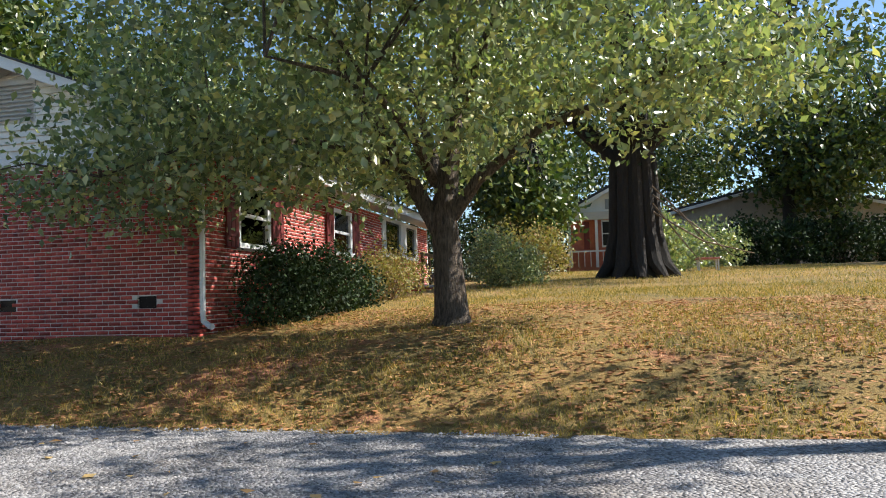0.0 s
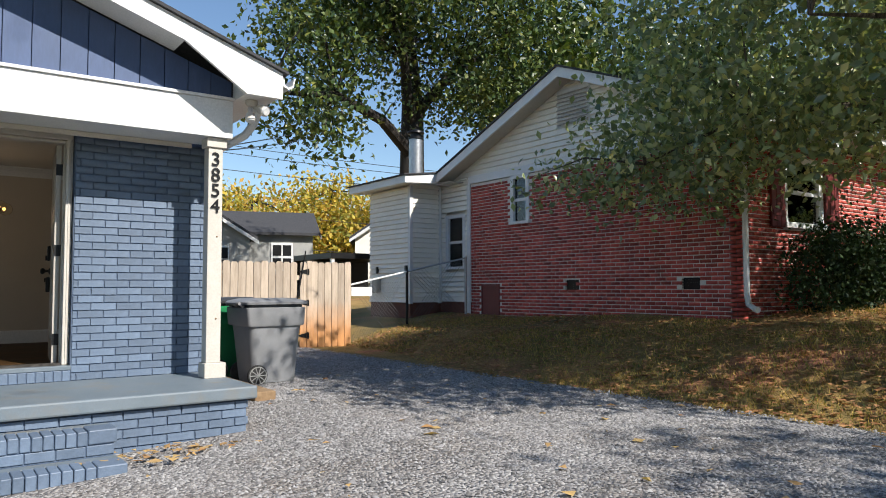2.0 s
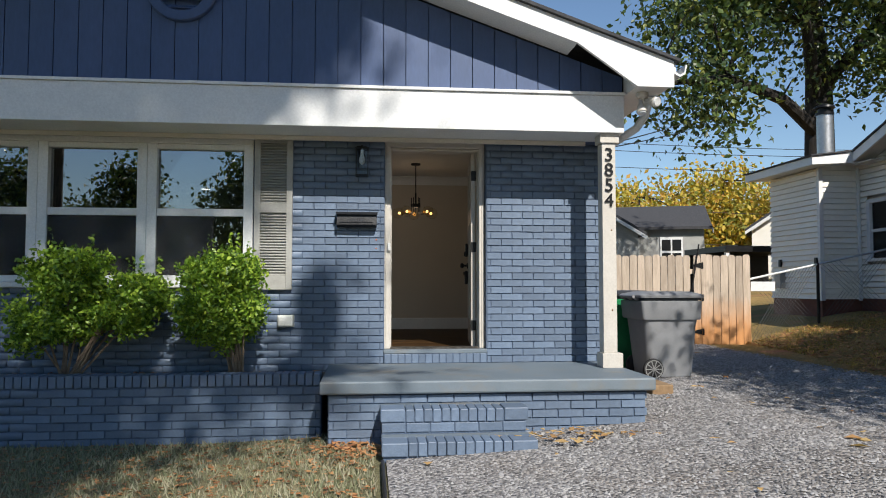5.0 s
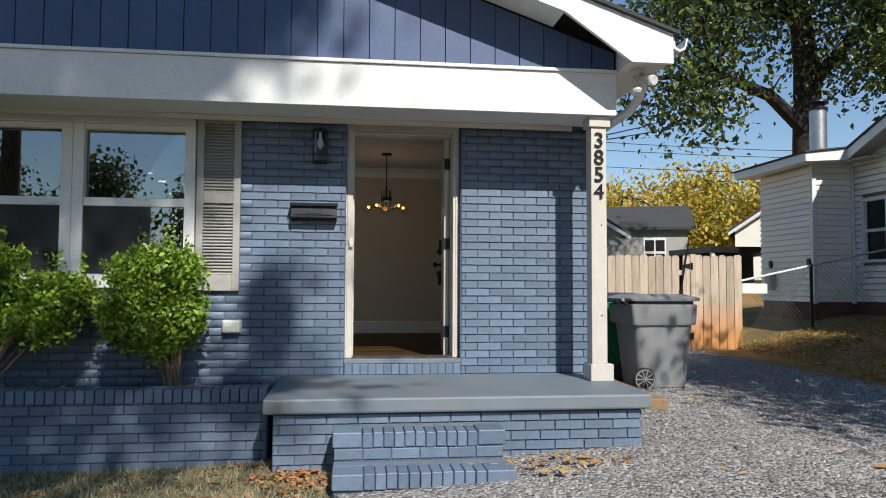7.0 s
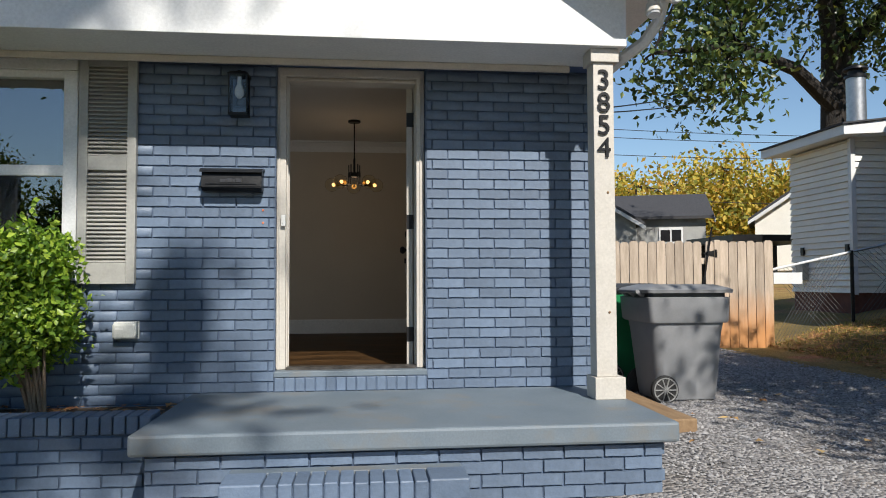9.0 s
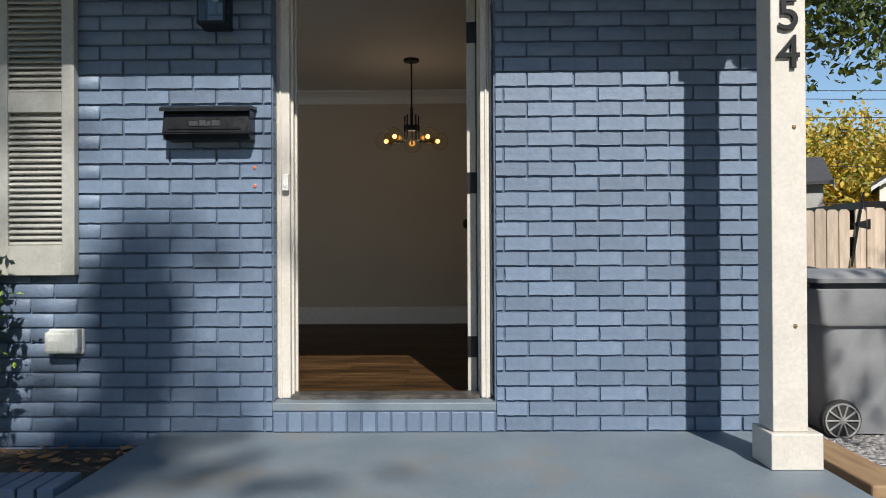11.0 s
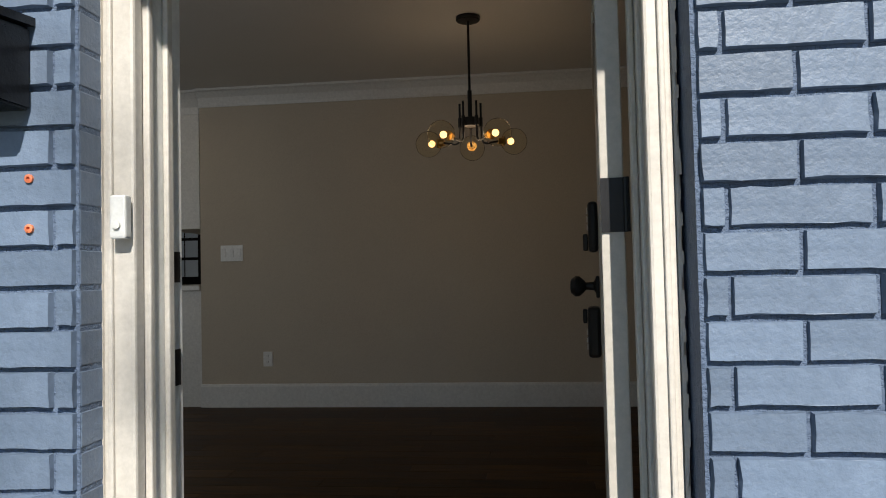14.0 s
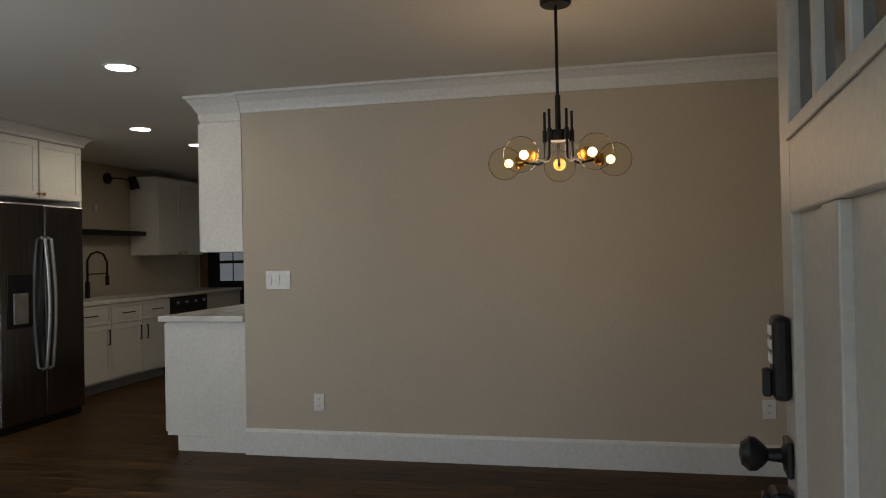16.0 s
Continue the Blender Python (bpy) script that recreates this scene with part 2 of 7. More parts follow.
PLANK = surf("dark stained oak plank", (0.013, 0.0075, 0.0045), (0.105, 0.056, 0.022), 9, 0.42, 0.2, 50, rand="object", spread=0.35,
             stretch=(0.35, 4, 1), spec=0.06)
PLANKS = surf("dark stained oak planking", (0.013, 0.0075, 0.0045), (0.105, 0.056, 0.022), 9, 0.42, 0.2, 50, rand="island", spread=0.35,
              stretch=(0.35, 4, 1), spec=0.06)
WOOD = surf("brown door wood", (0.10, 0.05, 0.025), (0.17, 0.09, 0.045), 5, 0.5, 0.2, 50, stretch=(4, 4, 0.4))
BRASS = surf("aged brass", (0.40, 0.25, 0.09), (0.52, 0.34, 0.13), 9, 0.3, 0.03, 60, metal=1.0)
PLASTIC = surf("white plastic", (0.72, 0.72, 0.69), (0.78, 0.78, 0.75), 9, 0.35, 0.02, 60)
BOX_GREY = surf("clear grey plastic cover", (0.55, 0.56, 0.52), (0.66, 0.67, 0.63), 20, 0.3, 0.05, 90)
BULB = glow("lit filament bulb", (1.0, 0.56, 0.20), 2.2)
DOWNLIGHT = glow("lit downlight lens", (1.0, 0.90, 0.74), 9)

# ---- mesh helpers ----


def bx(bm, x0, x1, y0, y1, z0, z1, m=None):
    vs = [bm.verts.new((x, y, z)) for x in (x0, x1) for y in (y0, y1) for z in (z0, z1)]
    if m is not None:
        for v in vs:
            v.co = m @ v.co
    for f in ((0, 1, 3, 2), (4, 6, 7, 5), (0, 4, 5, 1), (2, 3, 7, 6), (0, 2, 6, 4), (1, 5, 7, 3)):
        bm.faces.new([vs[i] for i in f])
    return vs


def cuboid(x0, x1, y0, y1, z0, z1, bevel=0.0, m=None):
    bm = bmesh.new()
    bx(bm, x0, x1, y0, y1, z0, z1)
    if bevel:
        bmesh.ops.bevel(bm, geom=bm.edges[:], offset=bevel, segments=2, affect="EDGES", profile=0.5)
    if m is not None:
        bm.transform(m)
    return bm


def ring(bm, c, ax, r, n):
    ax = Vector(ax).normalized()
    u = ax.orthogonal().normalized()
    w = ax.cross(u)
    return [bm.verts.new(Vector(c) + r * (math.cos(6.28319 * i / n) * u + math.sin(6.28319 * i / n) * w)) for i in range(n)]


def loft(bm, rings, cap=True):
    n = len(rings[0])
    for a, b in zip(rings, rings[1:]):
        for i in range(n):
            bm.faces.new((a[i], a[(i + 1) % n], b[(i + 1) % n], b[i]))
    if cap:
        bm.faces.new(rings[0][::-1])
        bm.faces.new(rings[-1])


def cyl(bm, p0, p1, r0, r1=None, n=16, cap=True):
    ax = Vector(p1) - Vector(p0)
    loft(bm, [ring(bm, p0, ax, r0, n), ring(bm, p1, ax, r0 if r1 is None else r1, n)], cap)


def tube(bm, pts, radii, n=8):
    pts = [Vector(p) for p in pts]
    if not isinstance(radii, (list, tuple)):
        radii = [radii] * len(pts)
    rings, u = [], None
    for i, p in enumerate(pts):
        ax = (pts[min(i + 1, len(pts) - 1)] - pts[max(i - 1, 0)]).normalized()
        u = ax.orthogonal().normalized() if u is None else (u - ax * u.dot(ax)).normalized()
        w = ax.cross(u)
        rings.append([bm.verts.new(p + radii[i] * (math.cos(6.28319 * k / n) * u + math.sin(6.28319 * k / n) * w)) for k in range(n)])
    loft(bm, rings)


def lathe(bm, c, profile, n=24, ax="z", cap=True):
    """A turned body: profile of (radius, height) from c."""
    rings = []
    for r, h in profile:
        row = []
        for i in range(n):
            a, b = r * math.cos(6.28319 * i / n), r * math.sin(6.28319 * i / n)
            row.append(bm.verts.new(Vector(c) + (Vector((a, b, h)) if ax == "z" else Vector((a, h, b)) if ax == "y" else Vector((h, a, b)))))
        rings.append(row)
    if not cap:
        rings.append(rings[0])
    loft(bm, rings, cap)


def ball(bm, c, r, n=16, squash=1.0):
    bmesh.ops.create_uvsphere(bm, u_segments=n, v_segments=n // 2, radius=r, matrix=Matrix.Translation(c) @ Matrix.Diagonal((1, 1, squash, 1)))


def prism(bm, outline, y0, y1, axis="y"):
    """An outline of (a, z) swept from y0 to y1."""
    def at(a, d, z):
        return (a, d, z) if axis == "y" else (d, a, z)
    lo = [bm.verts.new(at(a, y0, z)) for a, z in outline]
    hi = [bm.verts.new(at(a, y1, z)) for a, z in outline]
    loft(bm, [lo, hi])


def finish(bm, name, mats, smooth=False):
    bmesh.ops.recalc_face_normals(bm, faces=bm.faces[:])
    me = bpy.data.meshes.new(name)
    bm.to_mesh(me)
    bm.free()
    me.materials.append(mats)
    if smooth:
        me.shade_smooth()
        me.set_sharp_from_angle(angle=radians(35))
    return me


def stands(ob):
    """Where an object stands in the world, before the scene is evaluated."""
    m = ob.matrix_basis.copy()
    return m if ob.parent is None else stands(ob.parent) @ ob.matrix_parent_inverse @ m


def part(name, bm, mats, parent, label="", smooth=False):
    ob = new(name, bm if isinstance(bm, bpy.types.Mesh) else finish(bm, name, mats, smooth))
    ob.parent = parent
    if parent is not None:
        ob.matrix_parent_inverse = stands(parent).inverted()
    return tagged(ob, label)


def thing(name, label, category, at=(0, 0, 0), group="", kind=""):
    ob = new(name)
    ob.empty_display_size = 0.1
    ob.matrix_basis = Matrix.Translation(at)
    return tagged(ob, label, category, group, kind)


def solid(name, bm, mats, label, category, group="", kind="", smooth=False):
    return tagged(new(name, finish(bm, name, mats, smooth)), label, category, group, kind)


def cloud(name, verts, faces, mats, smooth=False):
    """A mesh from arrays of vertices and faces."""
    me = bpy.data.meshes.new(name)
    v, f = np.asarray(verts, np.float32), np.asarray(faces, np.int32)
    k = f.shape[1]
    me.vertices.add(len(v))
    me.vertices.foreach_set("co", v.ravel())
    me.loops.add(f.size)
    me.loops.foreach_set("vertex_index", f.ravel())
    me.polygons.add(len(f))
    me.polygons.foreach_set("loop_start", np.arange(0, f.size, k, dtype=np.int32))
    me.materials.append(mats)
    me.update(calc_edges=True)
    me.validate()
    if smooth:
        me.shade_smooth()
    return me


rng = np.random.default_rng(7)


def unit(n):
    v = rng.normal(size=(n, 3))
    return v / np.linalg.norm(v, axis=1, keepdims=True)


def leaves(centres, size, mats, name="foliage", droop=0.3, wide=0.62):
    """Leaves as folded diamonds, one at each centre."""
    n = len(centres)
    a = unit(n)
    a[:, 2] -= droop
    a /= np.linalg.norm(a, axis=1, keepdims=True)
    b = np.cross(a, unit(n))
    b /= np.linalg.norm(b, axis=1, keepdims=True) + 1e-6
    c = np.cross(a, b)
    s = (size * rng.uniform(0.65, 1.3, n))[:, None]
    p0, p2 = centres - a * s * 0.5, centres + a * s * 0.55
    mid = centres - a * s * 0.05
    p1, p3 = mid + b * s * wide * 0.5 + c * s * 0.12, mid - b * s * wide * 0.5 + c * s * 0.12
    v = np.stack([p0, p1, p2, p3], 1).reshape(-1, 3)
    i = np.arange(n)[:, None] * 4
    f = np.concatenate([np.concatenate([i, i + 1, i + 2], 1), np.concatenate([i, i + 2, i + 3], 1)])
    return cloud(name, v, f, mats)


def scatter_in(blobs, n, clump, per, shell=0.55):
    """Points in clumps inside ellipsoids (centre, radii)."""
    w = np.array([r[0] * r[1] * r[2] for _, r in blobs], float) ** 0.72
    pick = rng.choice(len(blobs), n // per, p=w / w.sum())
    c = np.array([b[0] for b in blobs], float)[pick]
    r = np.array([b[1] for b in blobs], float)[pick]
    d = unit(len(pick)) * (shell + (1 - shell) * rng.uniform(0, 1, len(pick)) ** 0.6)[:, None] * rng.uniform(0.55, 1.08, len(pick))[:, None] ** 0.5
    seeds = c + d * r
    return np.repeat(seeds, per, 0) + rng.normal(size=(len(seeds) * per, 3)) * clump, seeds


def ground_z(x, y):
    """Height of the ground."""
    x, y = np.asarray(x, float), np.asarray(y, float)
    base = np.clip(-0.02 + 0.055 * x, -0.11, 0.11)
    edge = 5.55 + 0.75 * np.clip((y - 1.5) / 2.5, 0, 1)
    s = x - edge
    rise = np.interp(s, [0, 0.35, 1.2, 2.4, 4.0, 5.5, 10, 15, 30, 60, 400], [0, 0.05, 0.28, 0.50, 0.68, 0.80, 1.12, 1.42, 2.1, 2.9, 4.0])
    lift = np.where(s > 0, np.clip(-(y + 1.0) * 0.035, 0.0, 0.14) * np.clip(s / 3, 0, 1), 0)
    back = np.interp(y, [8, 30, 80, 400], [0, 0.25, 1.2, 4.0]) * np.clip(1.0 - s / 20, 0, 1)
    return base + rise + lift + back


def gz(x, y):
    return float(ground_z(x, y))

# ---- ground ----
xs = np.concatenate([[-400, -200, -90, -45], np.arange(-24, 0, 1.0), np.arange(0, 16, 0.35), np.arange(16, 45, 2.0), [55, 80, 130, 220, 420]])
ys = np.concatenate([[-400, -200, -90, -45], np.arange(-24, -9, 1.5), np.arange(-9, 12, 0.45), np.arange(12, 45, 3.0), [60, 90, 140, 220, 420]])
gx, gy = np.meshgrid(xs, ys, indexing="ij")
rough = np.array([[noise.noise((x * 0.6, y * 0.6, 0.3)) for y in ys] for x in xs]) * 0.05 * np.clip((gx - 5.4) / 1.5, 0, 1)
hollow = 0.02 * ((gx > -0.5) & (gx < 5.4) & (gy > -15) & (gy < 7))
top = np.stack([gx, gy, ground_z(gx, gy) + rough - hollow], -1).reshape(-1, 3)
nx, ny = gx.shape
q = (np.arange(nx - 1)[:, None] * ny + np.arange(ny - 1)[None]).ravel()[:, None]
quads = np.concatenate([q, q + ny, q + ny + 1, q + 1], 1)


def ground_material():
    """Dry lawn with green and straw patches and bare red clay."""
    m, nt, p = material("dry lawn and clay")
    co = nt.nodes.new("ShaderNodeTexCoord").outputs["Object"]
    n1 = node(nt, "ShaderNodeTexNoise", Scale=0.55, Detail=6.0, Roughness=0.62)
    n2 = node(nt, "ShaderNodeTexNoise", Scale=34.0, Detail=6.0, Roughness=0.7)
    n3 = node(nt, "ShaderNodeTexNoise", Scale=0.8, Detail=5.0, Roughness=0.65)
    for n in (n1, n2):
        nt.links.new(co, n.inputs[0])
    mp = nt.nodes.new("ShaderNodeMapping")
    mp.inputs["Location"].default_value = (3.1, 7.7, 0)
    nt.links.new(co, mp.inputs[0])
    nt.links.new(mp.outputs[0], n3.inputs[0])
    lawn = ramp(nt, n1.outputs[0], [(0.3, (0.12, 0.105, 0.034)), (0.5, (0.28, 0.19, 0.062)), (0.7, (0.44, 0.28, 0.105))])
    far_off = nt.nodes.new("ShaderNodeVectorMath")
    far_off.operation = "DISTANCE"
    far_off.inputs[1].default_value = (6.6, -3.2, 0.3)
    nt.links.new(co, far_off.inputs[0])
    near_patch = nt.nodes.new("ShaderNodeMath")
    near_patch.operation = "MULTIPLY_ADD"
    near_patch.inputs[1].default_value = -0.12
    nt.links.new(far_off.outputs["Value"], near_patch.inputs[0])
    top_up = nt.nodes.new("ShaderNodeMath")
    top_up.operation = "MAXIMUM"
    top_up.inputs[1].default_value = -0.02
    near_patch.inputs[2].default_value = 0.14
    nt.links.new(near_patch.outputs[0], top_up.inputs[0])
    bare = nt.nodes.new("ShaderNodeMath")
    nt.links.new(n3.outputs[0], bare.inputs[0])
    nt.links.new(top_up.outputs[0], bare.inputs[1])
    clay = ramp(nt, bare.outputs[0], [(0.55, (0, 0, 0)), (0.66, (1, 1, 1))])
    col = mixed(nt, "MIX", clay, lawn, (0.42, 0.18, 0.10))
    # the thin front lawn, west of the drive, is a duller grey green
    sep = nt.nodes.new("ShaderNodeSeparateXYZ")
    nt.links.new(co, sep.inputs[0])
    west = node(nt, "ShaderNodeMapRange")
    for k, v in (("From Min", -0.6), ("From Max", 0.4), ("To Min", 1.0), ("To Max", 0.0)):
        west.inputs[k].default_value = v
    nt.links.new(sep.outputs[0], west.inputs[0])
    thin = ramp(nt, n1.outputs[0], [(0.3, (0.14, 0.14, 0.075)), (0.5, (0.23, 0.21, 0.12)), (0.7, (0.32, 0.27, 0.175))])
    col = mixed(nt, "MIX", west.outputs[0], col, thin)
    fine = ramp(nt, n2.outputs[0], [(0.3, (0.45, 0.45, 0.4)), (0.7, (1.4, 1.35, 1.2))])
    col = mixed(nt, "MULTIPLY", 0.9, col, fine)
    nt.links.new(col, p.inputs["Base Color"])
    p.inputs["Roughness"].default_value = 0.95
    b = node(nt, "ShaderNodeBump", Strength=0.9, Distance=0.03)
    nt.links.new(n2.outputs[0], b.inputs["Height"])
    nt.links.new(b.outputs[0], p.inputs["Normal"])
    return m


def gravel_material():
    m, nt, p = material("grey driveway gravel")
    co = nt.nodes.new("ShaderNodeTexCoord").outputs["Object"]
    v = node(nt, "ShaderNodeTexVoronoi", Scale=42.0)
    n1 = node(nt, "ShaderNodeTexNoise", Scale=0.9, Detail=6.0, Roughness=0.6)
    for n in (v, n1):
        nt.links.new(co, n.inputs[0])
    bw = nt.nodes.new("ShaderNodeRGBToBW")
    nt.links.new(v.outputs["Color"], bw.inputs[0])
    stone = ramp(nt, bw.outputs[0], [(0.15, (0.13, 0.125, 0.125)), (0.5, (0.30, 0.285, 0.28)), (0.85, (0.44, 0.43, 0.42))])
    dirt = ramp(nt, n1.outputs[0], [(0.42, (1.0, 1.0, 1.0)), (0.72, (0.70, 0.64, 0.58))])
    col = mixed(nt, "MULTIPLY", 1.0, stone, dirt)
    nt.links.new(col, p.inputs["Base Color"])
    p.inputs["Roughness"].default_value = 0.9
    b = node(nt, "ShaderNodeBump", Strength=1.0, Distance=0.02)
    b.invert = True
    nt.links.new(v.outputs["Distance"], b.inputs["Height"])
    nt.links.new(b.outputs[0], p.inputs["Normal"])
    return m


LAWN, GRAVEL = ground_material(), gravel_material()
ground = tagged(new("ground", cloud("ground", top, quads, LAWN, True)), "dry yellowing lawn with clay patches sloping up", "ground", kind="structure")

dx = np.linspace(-0.52, 5.65, 40)
dy = np.concatenate([np.linspace(-30, -9, 12), np.linspace(-8.5, 6.6, 70)])
ax, ay = np.meshgrid(dx, dy, indexing="ij")
wob = np.array([noise.noise((0.0, y * 0.9, 5.0)) for y in dy]) * 0.22
ax = np.where(ax > 3, ax + (ax - 3) / 2.65 * (wob[None] + 0.85 * np.clip((ay - 1.2) / 3, 0, 1)), ax)
az = np.clip(-0.02 + 0.055 * ax, -0.11, 0.11) + 0.012 - 0.05 * np.clip((ax - 5.2) / 0.3, 0, 1) * (ax > 5.5)
az += np.array([[noise.noise((x * 0.8, y * 0.8, 2.0)) for y in dy] for x in dx]) * 0.008
k = (np.arange(39)[:, None] * len(dy) + np.arange(len(dy) - 1)[None]).ravel()[:, None]
driveway = tagged(new("driveway", cloud("driveway", np.stack([ax, ay, az], -1).reshape(-1, 3),
                  np.concatenate([k, k + len(dy), k + len(dy) + 1, k + 1], 1), GRAVEL, True)),
                  "grey crushed stone gravel driveway beside the porch", "driveway", kind="structure")

# ---- the blue house ----
WX0, WX1, TOP = -6.27, 1.70, 2.62          # front wall, from x to x, up to the beam
COURSE, LONG = 0.0677, 0.2135
DOOR = (-0.50, 0.503, 0.40, 2.64)
WIN = (-4.72, -1.76, 1.19, 2.63)


def wall_with_holes(name, x0, x1, y0, y1, z0, z1, holes, mats, label, kind="structure"):
    """A wall in the xz plane cut by holes (x0, x1, z0, z1) that go through it."""
    bm = bmesh.new()
    cx = sorted({x0, x1, *[v for h in holes for v in h[:2]]})
    for a, b in zip(cx, cx[1:]):
        spans = sorted((h[2], h[3]) for h in holes if h[0] <= a and h[1] >= b)
        z = z0
        for lo, hi in spans:
            if lo > z:
                bx(bm, a, b, y0, y1, z, lo)
            z = max(z, hi)
        if z < z1:
            bx(bm, a, b, y0, y1, z, z1)
    bmesh.ops.remove_doubles(bm, verts=bm.verts[:], dist=1e-5)
    return solid(name, bm, mats, label, "wall", kind=kind)


wall_front = wall_with_holes("wall_front", WX0, WX1, 0.0108, 0.11, -0.2, 2.95, [DOOR, WIN], BLUE_MORTAR, "slate blue painted brick front wall")
wall_liner = wall_with_holes("wall_front_inner", WX0 + 0.1, WX1 - 0.1, 0.112, 0.25, -0.2, 2.99,
                             [(-0.462, 0.47, -0.2, 2.58), (WIN[0] + 0.02, WIN[1] - 0.02, WIN[2] + 0.02, WIN[3] - 0.02)], WALL_TAN,
                             "greige painted inner face of front wall")

for nm, x, side in (("wall_right", WX1 - 0.1, 1), ("wall_left", WX0, -1)):
    solid(nm, cuboid(x, x + 0.1, 0.112, 8.65, -0.2, 2.95), BLUE_MORTAR, "slate blue painted brick side wall", "wall", kind="structure")
solid("wall_rear", cuboid(WX0, WX1, 8.652, 8.75, -0.2, 2.95), BLUE_MORTAR, "plain rear wall of the blue house", "wall", kind="structure")

# beam over the porch, fascia, gable and roof
RIDGE_X, SLOPE = -2.285, 0.345


def roof_z(x):
    return 3.20 + SLOPE * (2.04 - (x if x > RIDGE_X else 2 * RIDGE_X - x))


beam = thing("beam", "white painted boxed beam across the porch front", "trim", kind="structure")
part("beam_face", cuboid(-6.27, 1.70, -0.625, -0.18, 2.62, 2.965, 0.004), WHITE, beam)
part("ledge", cuboid(-6.28, 1.71, -0.645, -0.56, 2.967, 2.995, 0.004), WHITE, beam)
part("bottom_strip", cuboid(-6.26, 1.46, -0.20, -0.176, 2.575, 2.618, 0.003), CREAM, beam)
solid("porch_ceiling", cuboid(-6.27, 1.70, -0.178, 0.0, 2.63, 2.66), BLUE_BOARD, "dark narrow soffit behind the beam", "ceiling", kind="structure")

gable = thing("gable", "dark blue board gable with vertical grooves", "gable", kind="structure")
bm = bmesh.new()
prism(bm, [(1.70, 2.99), (1.70, roof_z(1.70) - 0.17), (RIDGE_X, roof_z(RIDGE_X) - 0.17), (2 * RIDGE_X - 1.70, roof_z(1.70) - 0.17), (2 * RIDGE_X - 1.70, 2.99)], -0.575, -0.50)
part("backing", bm, BLUE_BOARD, gable)
x = -6.22
while x < 1.68:
    x2 = min(x + 0.2032, 1.695)
    a, b = x + 0.004, x2 - 0.004
    bm = bmesh.new()
    prism(bm, [(a, 2.998), (b, 2.998), (b, roof_z(b) - 0.175), (a, roof_z(a) - 0.175)] if not a < RIDGE_X < b else
          [(a, 2.998), (b, 2.998), (b, roof_z(b) - 0.175), (RIDGE_X, roof_z(RIDGE_X) - 0.175), (a, roof_z(a) - 0.175)], -0.60, -0.577)
    part("board", bm, BLUE_BOARD, gable)
    x += 0.2032
vent = thing("gable_vent", "round blue louvred vent in the gable", "vent", (-2.3, -0.60, 3.83))
bm = bmesh.new()
lathe(bm, (-2.3, -0.60, 3.83), [(0.215, 0.0), (0.215, -0.045), (0.225, -0.055), (0.300, -0.055), (0.31, -0.045), (0.31, 0.0)], 44, "y", False)
part("rim", bm, BLUE_BOARD, vent)
for i in range(6):
    z = 3.83 - 0.18 + i * 0.072
    w = math.sqrt(max(0.213 ** 2 - (z - 3.83) ** 2, 0.001))
    bm = cuboid(-w, w, -0.025, 0.025, -0.004, 0.004, 0, Matrix.Translation((-2.3, -0.628, z)) @ Euler((radians(35), 0, 0)).to_matrix().to_4x4())
    part("slat", bm, BLUE_BOARD, vent)

roof = thing("roof", "charcoal shingle roof with white rake boards", "roof", kind="structure")
for s, nm in ((1, "right"), (-1, "left")):
    def mx(x):
        return x if s > 0 else 2 * RIDGE_X - x
    bm = bmesh.new()
    prism(bm, [(mx(2.04), 3.20), (mx(2.04), 2.965), (mx(1.705), 2.965), (mx(1.17), roof_z(1.17) - 0.165), (mx(RIDGE_X), roof_z(RIDGE_X) - 0.165), (mx(RIDGE_X), roof_z(RIDGE_X))], -0.965, -0.93)
    part("rake_board", bm, WHITE, roof, "white painted rake board with boxed end")
    bm = bmesh.new()
    prism(bm, [(mx(1.17), roof_z(1.17) - 0.158), (mx(RIDGE_X), roof_z(RIDGE_X) - 0.158), (mx(RIDGE_X), roof_z(RIDGE_X) - 0.13), (mx(1.17), roof_z(1.17) - 0.13)], -0.928, -0.602)
    part("rake_soffit", bm, WHITE, roof)
    bm = bmesh.new()
    prism(bm, [(mx(2.02), 2.975), (mx(1.712), 2.975), (mx(1.712), 2.99), (mx(2.02), 2.99)], -0.928, 8.8)
    part("eave_soffit", bm, WHITE, roof)
    bm = bmesh.new()
    prism(bm, [(mx(1.712), 2.992), (mx(1.712), roof_z(1.712) - 0.16), (mx(1.75), roof_z(1.75) - 0.16), (mx(1.75), 2.992)], -0.928, -0.58)
    part("return_side", bm, WHITE, roof)
    bm = bmesh.new()
    prism(bm, [(mx(2.085), roof_z(2.085) + 0.004), (mx(RIDGE_X), roof_z(RIDGE_X) + 0.004), (mx(RIDGE_X), roof_z(RIDGE_X) + 0.045), (mx(2.085), roof_z(2.085) + 0.03)], -1.0, 8.9)
    part("shingles", bm, SHINGLE, roof)
    bm = bmesh.new()
    prism(bm, [(mx(2.045), 3.17), (mx(2.05), 3.09), (mx(2.10), 3.065), (mx(2.15), 3.09), (mx(2.17), 3.175), (mx(2.155), 3.175), (mx(2.14), 3.105), (mx(2.10), 3.085), (mx(2.065), 3.105), (mx(2.06), 3.17)], -0.95, 8.8)
    part("gutter", bm, WHITE, roof, "white metal gutter")
bm = bmesh.new()
tube(bm, [(1.96, -0.60, 2.99), (1.95, -0.58, 2.90), (1.93, -0.55, 2.80), (1.86, -0.50, 2.69), (1.77, -0.42, 2.63), (1.735, -0.2, 2.60), (1.735, 0.02, 2.58)], 0.038, 10)
